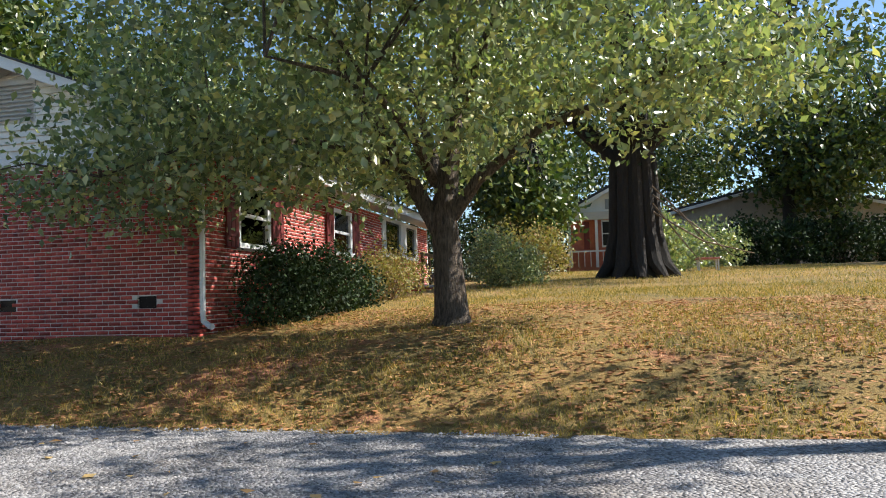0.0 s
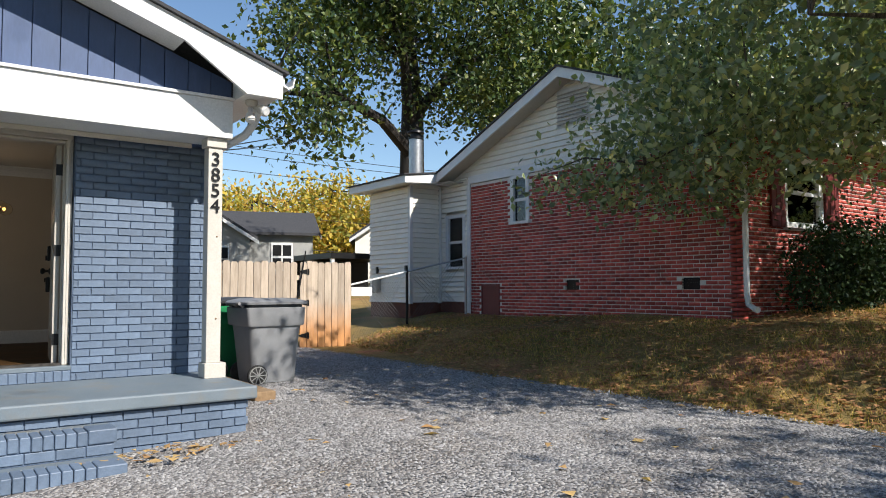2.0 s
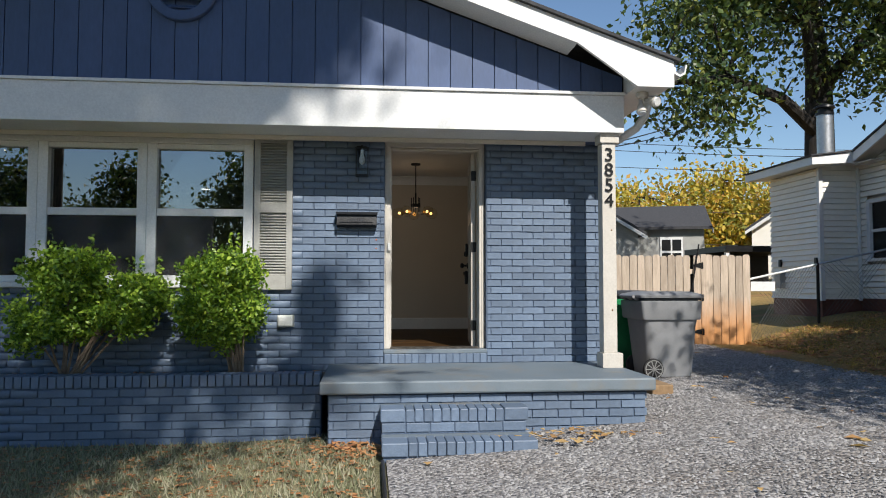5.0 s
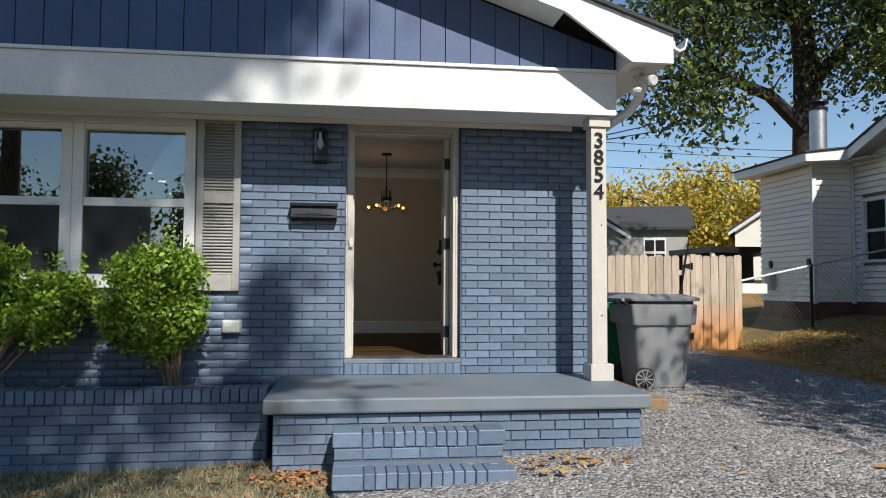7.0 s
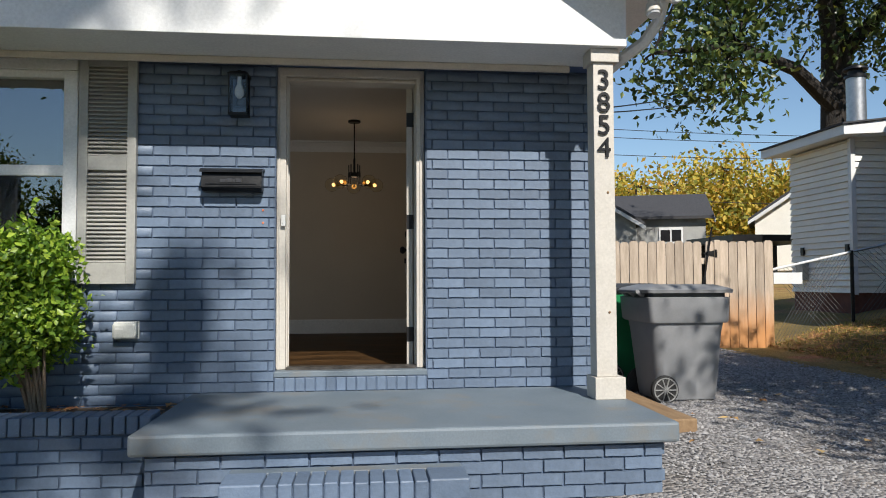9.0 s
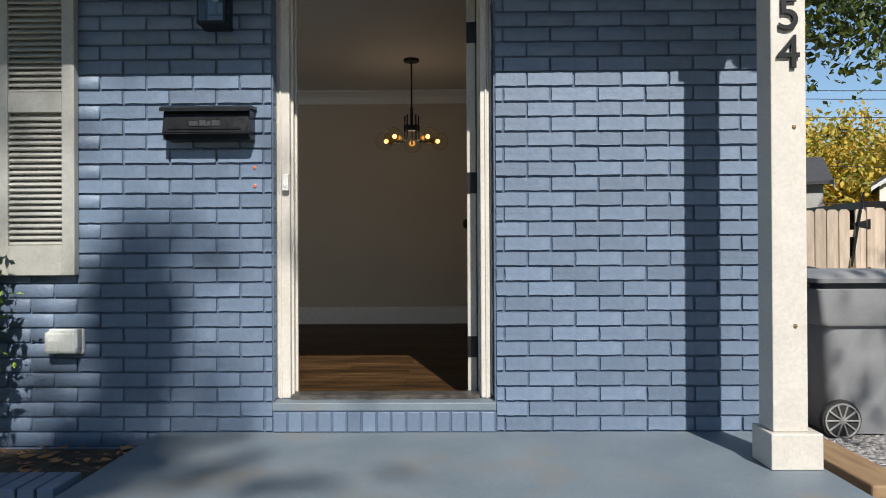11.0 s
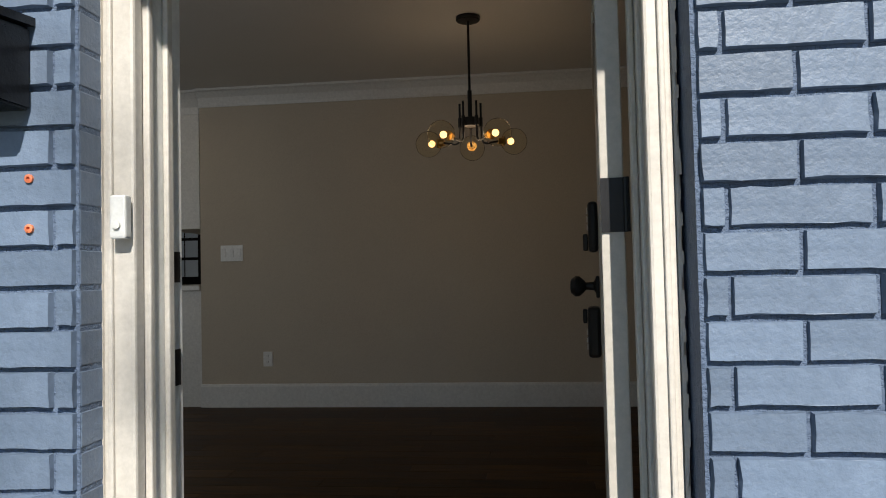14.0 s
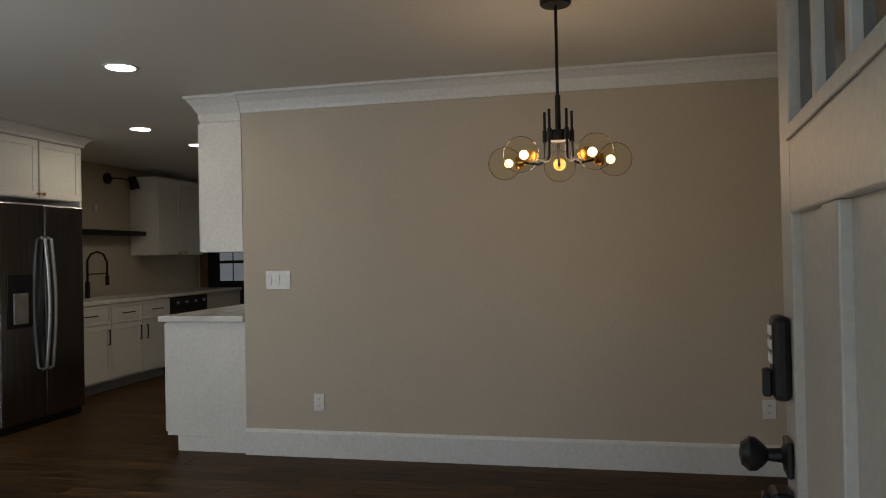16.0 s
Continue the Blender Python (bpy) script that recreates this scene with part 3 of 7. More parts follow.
spout = solid("gutter_elbow", bm, WHITE, "white metal gutter elbow bending under the eave", "gutter", smooth=True)

# porch slab and base
porch = thing("porch", "blue grey painted concrete porch on brick base", "porch", kind="structure")
bm = cuboid(-1.03, 1.705, -1.29, 0.008, 0.345, 0.45, 0.016)
part("slab", bm, PORCH_PAINT, porch, "worn blue grey painted concrete slab")
part("base_core", cuboid(-0.965, 1.63, -1.225, 0.0, -0.25, 0.335), BLUE_MORTAR, porch)

# planter wall with soil
planter = thing("planter", "slate blue painted brick planter wall below the window", "planter", kind="structure")
part("core", cuboid(-6.2, -1.045, -0.80, -0.63, -0.3, 0.36), BLUE_MORTAR, planter)
part("soil", cuboid(-6.2, -1.045, -0.63, 0.012, -0.25, 0.375), surf("dark garden soil", (0.05, 0.035, 0.025), (0.11, 0.08, 0.055), 10, 0.95, 0.8, 70), planter)

# front door opening: sill, brick mould, jambs, head
frame_1 = thing("door_frame", "cream painted wooden door frame in the brick", "door frame", kind="structure")
for s in (-1, 1):
    def sx(a, b):
        return (a, b) if s > 0 else (-b, -a)
    outer, shift = (0.488, 0.008) if s > 0 else (0.500, 0.0)
    part("brick_mould", cuboid(*sx(0.440 + shift / 2, outer), 0.078, 0.112, 0.585, 2.636, 0.006), CREAM, frame_1)
    part("mould_edge", cuboid(*sx(outer - 0.022, outer - 0.012), 0.070, 0.079, 0.585, 2.60, 0.003), CREAM, frame_1)
    part("storm_stop", cuboid(*sx(0.430 + shift, 0.447 + shift), 0.114, 0.130, 0.585, 2.575, 0.003), CREAM, frame_1)
    part("jamb", cuboid(*sx(0.438 + shift, 0.460 + shift), 0.132, 0.252, 0.585, 2.575, 0.002), INNER_WHITE, frame_1)
    part("inner_stop", cuboid(*sx(0.426 + shift, 0.437 + shift), 0.175, 0.197, 0.585, 2.56, 0.003), CREAM, frame_1)
part("head_mould", cuboid(-0.499, 0.499, 0.072, 0.112, 2.578, 2.638, 0.006), CREAM, frame_1)
part("head_jamb", cuboid(-0.436, 0.444, 0.114, 0.252, 2.556, 2.576, 0.003), CREAM, frame_1)
part("sill", cuboid(-0.505, 0.508, -0.012, 0.13, 0.545, 0.583, 0.005), PORCH_PAINT, frame_1, "scuffed blue grey wooden sill")
bm = bmesh.new()
prism(bm, [(0.06, 0.584), (0.08, 0.60), (0.16, 0.602), (0.20, 0.596), (0.25, 0.572), (0.255, 0.556), (0.06, 0.556)], -0.436, 0.436, axis="x")
part("threshold", bm, surf("scuffed dark threshold", (0.06, 0.055, 0.05), (0.14, 0.13, 0.12), 20, 0.4, 0.1, 80, metal=0.5), frame_1, "scuffed dark metal threshold")
bm = bmesh.new()
for z in np.arange(0.6, 2.6, 0.021):
    bx(bm, 0.4885, 0.4935 + 0.006 * random.random(), 0.082, 0.11, z, z + 0.021)
part("caulk_bead", bm, CREAM, frame_1, "ragged cream caulk bead")
bm = bmesh.new()
for z in np.arange(0.6, 2.6, 0.017):
    bx(bm, -0.5025 - 0.004 * random.random(), -0.4985, 0.074, 0.11, z, z + 0.0175)
part("caulk_bead", bm, CREAM, frame_1, "ragged cream caulk bead")
part("strike_plate", cuboid(-0.437, -0.434, 0.205, 0.235, 1.47, 1.53), BLACK, frame_1)
part("lower_strike", cuboid(-0.437, -0.434, 0.205, 0.235, 1.27, 1.34), BLACK, frame_1)

# front door, standing open into the room
HINGE = Vector((0.386, 0.254, 0.0))
M = Matrix.Translation(HINGE) @ Matrix.Rotation(radians(-5.6), 4, "Z")
# leaf in its own frame: y runs from the hinge into the room, x is the thickness, the face at x=0 looks to the opening
door_1 = thing("door_1", "open white front door, coloured darker for shade, two panels and glazed top", "door", kind="structure")
DZ0, DZ1, DW, DT = 0.585, 2.555, 0.875, 0.044


def door_piece(name, y0, y1, z0, z1, x0=0.0, x1=DT, bevel=0.003, mats=None, parent=None, label=""):
    bm = cuboid(x0, x1, y0, y1, z0, z1, bevel)
    bm.transform(M)
    return part(name, bm, mats or DOOR_PAINT, parent or door_1, label)


for y0, y1 in ((0, 0.115), (DW - 0.115, DW)):
    door_piece("stile", y0, y1, DZ0, DZ1)
for z0, z1, nm in ((DZ0, DZ0 + 0.22, "bottom_rail"), (1.86, 2.01, "lock_rail"), (2.43, DZ1, "top_rail")):
    door_piece(nm, 0.1155, DW - 0.1155, z0, z1)
door_piece("centre_stile", 0.385, 0.49, DZ0 + 0.2205, 1.8595)
for y0, y1 in ((0.1155, 0.3845), (0.4905, 0.7595)):
    door_piece("panel", y0, y1, DZ0 + 0.2205, 1.8595, 0.016, 0.03, 0)
    door_piece("panel_moulding", y0 + 0.001, y0 + 0.014, DZ0 + 0.222, 1.858, 0.004, 0.015, 0.002)
door_piece("ledge", 0.118, DW - 0.118, 1.985, 2.009, -0.006, -0.0005, 0.002)
for i in range(3):
    y0 = 0.117 + i * 0.216
    door_piece("lite", y0 + 0.012, y0 + 0.20, 2.0105, 2.4295, 0.018, 0.024, 0, PANE)
    if i:
        door_piece("muntin", y0 - 0.014, y0 + 0.011, 2.0105, 2.4295, 0.004, 0.04, 0.003)
knob = door_piece("knob_rose", DW - 0.095, DW - 0.035, 1.395, 1.46, -0.012, -0.001, 0.004, BLACK, label="black round knob rose")
bm = bmesh.new()
lathe(bm, (0, 0, 0), [(0.026, -0.001), (0.024, -0.012), (0.013, -0.018), (0.011, -0.04), (0.02, -0.048), (0.03, -0.06), (0.031, -0.072), (0.02, -0.085), (0.004, -0.088)], 20, "x")
bm.transform(M @ Matrix.Translation((0, DW - 0.065, 1.43)))
part("knob", bm, BLACK, door_1, "black door knob", True)
lock = door_piece("keypad_lock", DW - 0.095, DW - 0.03, 1.53, 1.68, -0.03, -0.001, 0.01, BLACK, label="black keypad deadbolt")
door_piece("turn_piece", DW - 0.075, DW - 0.05, 1.535, 1.585, -0.046, -0.031, 0.004, BLACK, lock)
for z in (1.605, 1.63, 1.655):
    door_piece("button", DW - 0.083, DW - 0.045, z - 0.009, z + 0.008, -0.034, -0.0305, 0.001, PLASTIC, lock)
lock2 = door_piece("lower_lock", DW - 0.10, DW - 0.03, 1.22, 1.37, -0.038, -0.001, 0.01, BLACK, label="black lever lock box")
door_piece("turn_piece", DW - 0.08, DW - 0.05, 1.32, 1.362, -0.052, -0.039, 0.004, BLACK, lock2)
for z in (1.25, 1.272, 1.294):
    door_piece("button", DW - 0.088, DW - 0.045, z - 0.008, z + 0.006, -0.042, -0.0385, 0.001, PLASTIC, lock2)
for z in (0.80, 1.597, 2.33):
    bm = cuboid(0.001, DT + 0.002, -0.004, -0.001, z - 0.051, z + 0.051)
    bm.transform(M)
    hinge = part("hinge", bm, BLACK, door_1, "dark steel butt hinge")
    bm = bmesh.new()
    cyl(bm, (DT + 0.004, -0.007, z - 0.051), (DT + 0.004, -0.007, z + 0.051), 0.006, n=10)
    bm.transform(M)
    part("pin", bm, BLACK, hinge)

# front windows: a row of three double-hung sashes
window_1 = thing("window_1", "white vinyl double-hung front windows in a row", "window", kind="structure")
part("head_trim", cuboid(WIN[0], WIN[1], -0.022, 0.05, 2.555, 2.628, 0.004), WHITE, window_1)
part("sill", cuboid(WIN[0] - 0.02, WIN[1] + 0.02, -0.05, 0.08, 1.185, 1.235, 0.006), WHITE, window_1, "white window sill")
W = (WIN[1] - WIN[0]) / 3
for i in range(3):
    x0, x1 = WIN[1] - (i + 1) * W + 0.035, WIN[1] - i * W - 0.035
    sash = thing("sash_window", "", "", ((x0 + x1) / 2, 0.05, 1.24))
    sash.parent = window_1
    for a, b in ((x0 - 0.034, x0 + 0.055), (x1 - 0.055, x1 + 0.034)):
        part("side_frame", cuboid(a, b, -0.012, 0.085, 1.237, 2.553, 0.004), WHITE, sash)
    part("lower_rail", cuboid(x0 + 0.0555, x1 - 0.0555, 0.005, 0.06, 1.237, 1.30, 0.004), WHITE, sash)
    part("meeting_rail", cuboid(x0 + 0.0555, x1 - 0.0555, 0.0, 0.075, 1.865, 1.935, 0.004), WHITE, sash)
    part("upper_rail", cuboid(x0 + 0.0555, x1 - 0.0555, 0.0, 0.075, 2.505, 2.553, 0.004), WHITE, sash)
    for z0, z1, y in ((1.30, 1.866, 0.03), (1.934, 2.506, 0.055)):
        pane = part("pane", cuboid(x0 + 0.05, x1 - 0.05, y, y + 0.004, z0, z1), PANE, sash)
        pane.visible_shadow = False
    scr = part("insect_screen", cuboid(x0 + 0.0556, x1 - 0.0556 - (0.28 if i == 0 else 0.0), 0.008, 0.010, 1.301, 1.864), SCREEN, sash, "dark half insect screen")
    scr.visible_shadow = False
    part("roller_shade", cuboid(x0 + 0.03, x1 - 0.03, 0.105, 0.112, 2.20, 2.54), surf("grey green roller shade", (0.16, 0.18, 0.165), (0.19, 0.21, 0.195), 5, 0.8, 0.1, 100), sash)

# ---- things on the front wall ----


def flared_box(x, y, r0, r1, z0, z1):
    """A low square cap, wider at its foot."""
    bm = bmesh.new()
    loft(bm, [[bm.verts.new((x + a * r, y + b * r, z)) for a, b in ((-1, -1), (1, -1), (1, 1), (-1, 1))] for r, z in ((r0, z0), (r0, z0 + 0.008), (r1, z1))])
    return bm


def shutter(x0, x1):
    sh = thing("shutter", "light grey louvred wooden window shutter", "shutter", (x0, -0.02, 1.165))
    for a, b in ((x0, x0 + 0.058), (x1 - 0.058, x1)):
        part("stile", cuboid(a, b, -0.045, -0.003, 1.165, 2.645, 0.004), SHUTTER, sh)
    for z0, z1 in ((1.165, 1.30), (1.90, 1.99), (2.575, 2.645)):
        part("rail", cuboid(x0 + 0.0582, x1 - 0.0582, -0.043, -0.003, z0, z1, 0.003), SHUTTER, sh)
    for z0, z1 in ((1.30, 1.90), (1.99, 2.575)):
        z = z0 + 0.014
        while z < z1 - 0.008:
            bm = cuboid(x0 + 0.0584, x1 - 0.0584, -0.019, 0.019, -0.0035, 0.0035, 0, Matrix.Translation((0, -0.024, z)) @ Euler((radians(38), 0, 0)).to_matrix().to_4x4())
            part("slat", bm, SHUTTER, sh)
            z += 0.0268
    part("backing", cuboid(x0 + 0.05, x1 - 0.05, -0.004, -0.001, 1.28, 2.60), SHUTTER, sh)


shutter(-1.745, -1.385)

mailbox = thing("mailbox", "black metal wall mailbox with slanted lid", "mailbox", (-0.765, 0.0, 1.765))
bm = bmesh.new()
prism(bm, [(-0.001, 1.905), (-0.001, 1.765), (-0.085, 1.765), (-0.115, 1.79), (-0.095, 1.895)], -0.96, -0.578, axis="x")
bmesh.ops.bevel(bm, geom=bm.edges[:], offset=0.004, segments=2, affect="EDGES")
part("box", bm, DARK_METAL, mailbox)
bm = bmesh.new()
prism(bm, [(-0.001, 1.922), (-0.001, 1.908), (-0.105, 1.897), (-0.125, 1.884), (-0.124, 1.899), (-0.10, 1.912)], -0.968, -0.570, axis="x")
part("lid", bm, DARK_METAL, mailbox, "black hinged lid")
for x0, x1, z in ((-0.84, -0.80, 0), (-0.795, -0.765, 1), (-0.76, -0.745, 0), (-0.74, -0.705, 1)):
    bm = cuboid(x0, x1, -0.1135, -0.107, 1.822, 1.842 + 0.004 * z)
    part("letter_bar", bm, surf("raised lettering", (0.03, 0.03, 0.034), (0.05, 0.05, 0.055), 40, 0.4, 0, 60), mailbox)
part("rim", cuboid(-0.93, -0.61, -0.117, -0.108, 1.806, 1.812), DARK_METAL, mailbox)

lantern = thing("wall_lantern", "black metal wall lantern with clear glass", "lantern", (-0.722, 0.0, 2.25))
LX, LY = -0.722, -0.115
part("backplate", cuboid(LX - 0.032, LX + 0.032, -0.016, -0.001, 2.40, 2.56, 0.004), BLACK, lantern)
part("arm", cuboid(LX - 0.012, LX + 0.012, LY, -0.017, 2.537, 2.555, 0.003), BLACK, lantern)
part("cap", flared_box(LX, LY, 0.066, 0.045, 2.512, 2.536), BLACK, lantern)
part("base", cuboid(LX - 0.062, LX + 0.062, LY - 0.062, LY + 0.062, 2.252, 2.266, 0.003), BLACK, lantern)
for sx_ in (-1, 1):
    for sy_ in (-1, 1):
        x, y = LX + sx_ * 0.056, LY + sy_ * 0.056
        part("corner_bar", cuboid(x - 0.004, x + 0.004, y - 0.004, y + 0.004, 2.2665, 2.5115), BLACK, lantern)
for x0, x1, y0, y1 in ((LX - 0.051, LX + 0.051, LY - 0.057, LY - 0.0555), (LX - 0.057, LX - 0.0555, LY - 0.051, LY + 0.051), (LX + 0.0555, LX + 0.057, LY - 0.051, LY + 0.051)):
    part("glass", cuboid(x0, x1, y0, y1, 2.268, 2.511), LAMP_PANE, lantern).visible_shadow = False
bm = bmesh.new()
lathe(bm, (LX, LY, 2.40), [(0.014, 0.110), (0.014, 0.070), (0.016, 0.06), (0.03, 0.02), (0.028, -0.01), (0.012, -0.03), (0.002, -0.034)], 16)
part("bulb", bm, PLASTIC, lantern, "frosted unlit bulb", True)

outlet = thing("outlet_box", "grey weatherproof outlet box on the brick", "outlet", (-1.437, 0, 0.81))
part("cover", cuboid(-1.51, -1.365, -0.075, -0.022, 0.815, 0.915, 0.014), BOX_GREY, outlet, "translucent grey bubble cover")
part("flange", cuboid(-1.518, -1.357, -0.021, -0.001, 0.808, 0.922, 0.006), BOX_GREY, outlet)
part("label", cuboid(-1.49, -1.44, -0.0775, -0.0755, 0.872, 0.885), PLASTIC, outlet)
part("latch", cuboid(-1.375, -1.36, -0.07, -0.03, 0.84, 0.925, 0.004), BOX_GREY, outlet)

RUST = surf("rusty orange stain", (0.55, 0.13, 0.06), (0.65, 0.22, 0.10), 60, 0.6, 0.1, 90)
for ax_, az_ in ((-0.581, 1.650), (-0.581, 1.566)):
    bm = bmesh.new()
    lathe(bm, (ax_, 0.0, az_), [(0.0075, 0.004), (0.0075, -0.0045), (0.0035, -0.0055), (0.003, -0.001)], 12, "y")
    solid("wall_anchor", bm, RUST, "small orange plastic anchor stuck in the brick", "wall anchor", "wall anchors beside the door")

bell = thing("doorbell", "white rectangular doorbell on the door trim", "doorbell", (-0.468, 0.03, 1.55))
part("case", cuboid(-0.470, -0.440, 0.048, 0.0695, 1.548, 1.624, 0.004), PLASTIC, bell)
bm = bmesh.new()
cyl(bm, (-0.455, 0.0485, 1.572), (-0.455, 0.043, 1.572), 0.007, n=14)
part("button", bm, PLASTIC, bell)

post = thing("porch_post", "cream painted square porch post with plinth", "post", (1.568, -0.505, 0.45))
part("shaft", cuboid(1.503, 1.633, -0.565, -0.438, 0.586, 2.532, 0.004), CREAM, post)
part("plinth", cuboid(1.485, 1.676, -0.592, -0.415, 0.451, 0.585, 0.004), CREAM, post)
part("cap", cuboid(1.483, 1.663, -0.584, -0.42, 2.533, 2.618, 0.004), CREAM, post)
for z in (0.98, 1.72):
    bm = bmesh.new()
    ball(bm, (1.588, -0.564, z), 0.009, 8)
    part("knot", bm, TIMBER, post)


def digit(ch, x, z, size):
    cu = bpy.data.curves.new("digit", "FONT")
    cu.body, cu.size, cu.extrude, cu.align_x = ch, size, 0.004, "CENTER"
    cu.bevel_depth = 0.001
    tmp = bpy.data.objects.new("digit", cu)
    scene.collection.objects.link(tmp)
    me = bpy.data.meshes.new_from_object(tmp.evaluated_get(bpy.context.evaluated_depsgraph_get()))
    bpy.data.objects.remove(tmp)
    me.transform(Matrix.Translation((x, -0.574, z)) @ Euler((radians(90), 0, 0)).to_matrix().to_4x4())
    me.materials.append(BLACK)
    tagged(new("house_number", me), f"black metal house number {ch} on the cream post", "house number", "house numbers on the post")


for i, ch in enumerate("3854"):
    digit(ch, 1.566, 2.365 - i * 0.142, 0.175)

flood = thing("flood_light", "white twin flood light under the eave", "flood light", (1.82, -0.70, 2.97))
bm = bmesh.new()
lathe(bm, (1.84, -0.72, 2.925), [(0.055, 0.048), (0.058, 0.02), (0.045, 0.0), (0.012, -0.012)], 18)
part("mount", bm, CREAM, flood, smooth=True)
for a, c, ch in (((1.86, -0.73, 2.91), (1.92, -0.86, 2.86), 0.055), ((1.82, -0.72, 2.91), (1.82, -0.76, 2.78), 0.05)):
    way = (Vector(c) - Vector(a)).normalized()
    bm = bmesh.new()
    tube(bm, [a, Vector(a) + way * 0.05, Vector(a) + way * 0.075, Vector(c) - way * 0.01, c], [0.015, 0.022, 0.04, ch, ch * 0.96], 16)
    head = part("lamp_head", bm, CREAM, flood, "cream lamp head", True)
    bm = bmesh.new()
    cyl(bm, Vector(c), Vector(c) + way * 0.012, ch * 0.86, ch * 0.7, 16)
    part("lens", bm, surf("frosted lens", (0.6, 0.61, 0.62), (0.75, 0.76, 0.77), 9, 0.12, 0, 60), head, "frosted glass lens")

# ---- loose things by the porch ----
timber = solid("landscape_timber", cuboid(2.18, 2.40, -0.02, 1.45, 0.10, 0.21, 0.012), TIMBER, "tan landscape timber lying beside the porch", "timber")


def wheelie_bin(x, y, base, lid_mat, body_mat, label, turn=0.0):
    """A cart whose lid hinge and wheels are at its low-x side."""
    b = thing("wheelie_bin", label, "bin", (x, y, base), "bins by the porch")
    R = Matrix.Translation((x, y, base)) @ Matrix.Rotation(radians(turn), 4, "Z")

    def tapered(levels, bevel=0.02):
        bm = bmesh.new()
        rows = []
        for z, x0, x1, y0, y1, rc in levels:
            row = []
            for cx, cy, a0 in ((x1 - rc, y1 - rc, 0), (x0 + rc, y1 - rc, 90), (x0 + rc, y0 + rc, 180), (x1 - rc, y0 + rc, 270)):
                for k in range(5):
                    a = radians(a0 + k * 22.5)
                    row.append(bm.verts.new((cx + rc * math.cos(a), cy + rc * math.sin(a), z)))
            rows.append(row)
        loft(bm, rows)
        bm.transform(R)
        return bm
    part("body", tapered([(0.03, -0.24, 0.30, -0.25, 0.25, 0.07), (0.10, -0.25, 0.31, -0.26, 0.26, 0.07), (0.62, -0.30, 0.345, -0.315, 0.315, 0.09), (0.70, -0.305, 0.35, -0.32, 0.32, 0.06)]), body_mat, b, smooth=True)
    part("rim_band", tapered([(0.70, -0.33, 0.365, -0.345, 0.345, 0.04), (0.72, -0.345, 0.375, -0.355, 0.355, 0.04), (0.915, -0.36, 0.385, -0.365, 0.365, 0.04), (0.922, -0.35, 0.375, -0.355, 0.355, 0.04)]), body_mat, b, smooth=True)
    # inset neck in dark plastic, painting the shade under the lid
    part("neck", tapered([(0.9225, -0.33, 0.355, -0.335, 0.335, 0.04), (0.9575, -0.33, 0.355, -0.335, 0.335, 0.04)]), BIN_DARK, b, "recess below the lid, coloured dark for its shade")
    part("lid", tapered([(0.958, -0.37, 0.41, -0.375, 0.375, 0.05), (0.985, -0.375, 0.415, -0.38, 0.38, 0.05), (1.0, -0.35, 0.39, -0.36, 0.36, 0.05), (1.03, -0.25, 0.30, -0.27, 0.27, 0.08)]), lid_mat, b, "lid of a wheelie bin", True)
    bm = bmesh.new()
    cyl(bm, (-0.40, -0.22, 0.97), (-0.40, 0.22, 0.97), 0.018, n=10)
    for yy in (-0.2, 0.0, 0.2):
        cyl(bm, (-0.40, yy, 0.97), (-0.34, yy, 0.93), 0.018, n=8)
    bm.transform(R)
    part("handle", bm, body_mat, b, smooth=True)
    for s in (-1, 1):
        bm = bmesh.new()
        lathe(bm, (-0.20, s * 0.29 - 0.025, 0.125), [(0.085, 0.0), (0.118, 0.004), (0.125, 0.025), (0.118, 0.046), (0.085, 0.05)], 24, "y")
        bm.transform(R)
        wheel = part("wheel", bm, RUBBER, b, "black wheel", True)
        bm = bmesh.new()
        for i in range(10):
            a = i * 0.628318
            p = Vector((-0.20, s * 0.32, 0.125))
            cyl(bm, p, p + Vector((math.cos(a), 0, math.sin(a))) * 0.10, 0.006, n=6)
        lathe(bm, (-0.20, s * 0.318, 0.125), [(0.020, -0.006), (0.020, 0.006)], 12, "y")
        lathe(bm, (-0.20, s * 0.318, 0.125), [(0.096, -0.004), (0.106, -0.004), (0.106, 0.004), (0.096, 0.004)], 24, "y", False)
        bm.transform(R)
        part("spokes", bm, WHEEL, wheel, "grey spoked hub")
    return b


wheelie_bin(2.86, 1.44, 0.105, BIN_GREY, BIN_GREY, "grey plastic wheelie bin standing on gravel")
wheelie_bin(2.66, 2.35, 0.11, BIN_DARK, BIN_GREEN, "green wheelie bin with dark lid behind another", 8)

# wooden privacy fence with gate
fence = thing("wooden_fence", "weathered pine privacy fence with a gate", "fence", (5.0, 5.86, 0.08))
for z in (0.45, 1.42):
    part("rail", cuboid(1.75, 6.35, 5.885, 5.925, z, z + 0.09), FENCE, fence)
part("gate_post", cuboid(5.50, 5.60, 5.845, 5.94, 0.05, 1.79, 0.006), FENCE, fence, "pale gate post")
x = 1.80
i = 0
while x < 6.33:
    w = 0.135 + 0.006 * math.sin(i * 2.1)
    if not 5.36 < x + w / 2 < 5.60:
        h = 1.745 + 0.03 * (x / 6.3) + 0.012 * math.sin(i * 3.7)
        z0 = gz(x, 5.86) - 0.01
        bm = bmesh.new()
        prism(bm, [(x, z0), (x + w, z0), (x + w, h - 0.03), (x + w - 0.03, h), (x + 0.03, h), (x, h - 0.03)], 5.862 + 0.002 * math.sin(i), 5.884)
        part("board", bm, FENCE, fence)
    x += w + 0.011
    i += 1
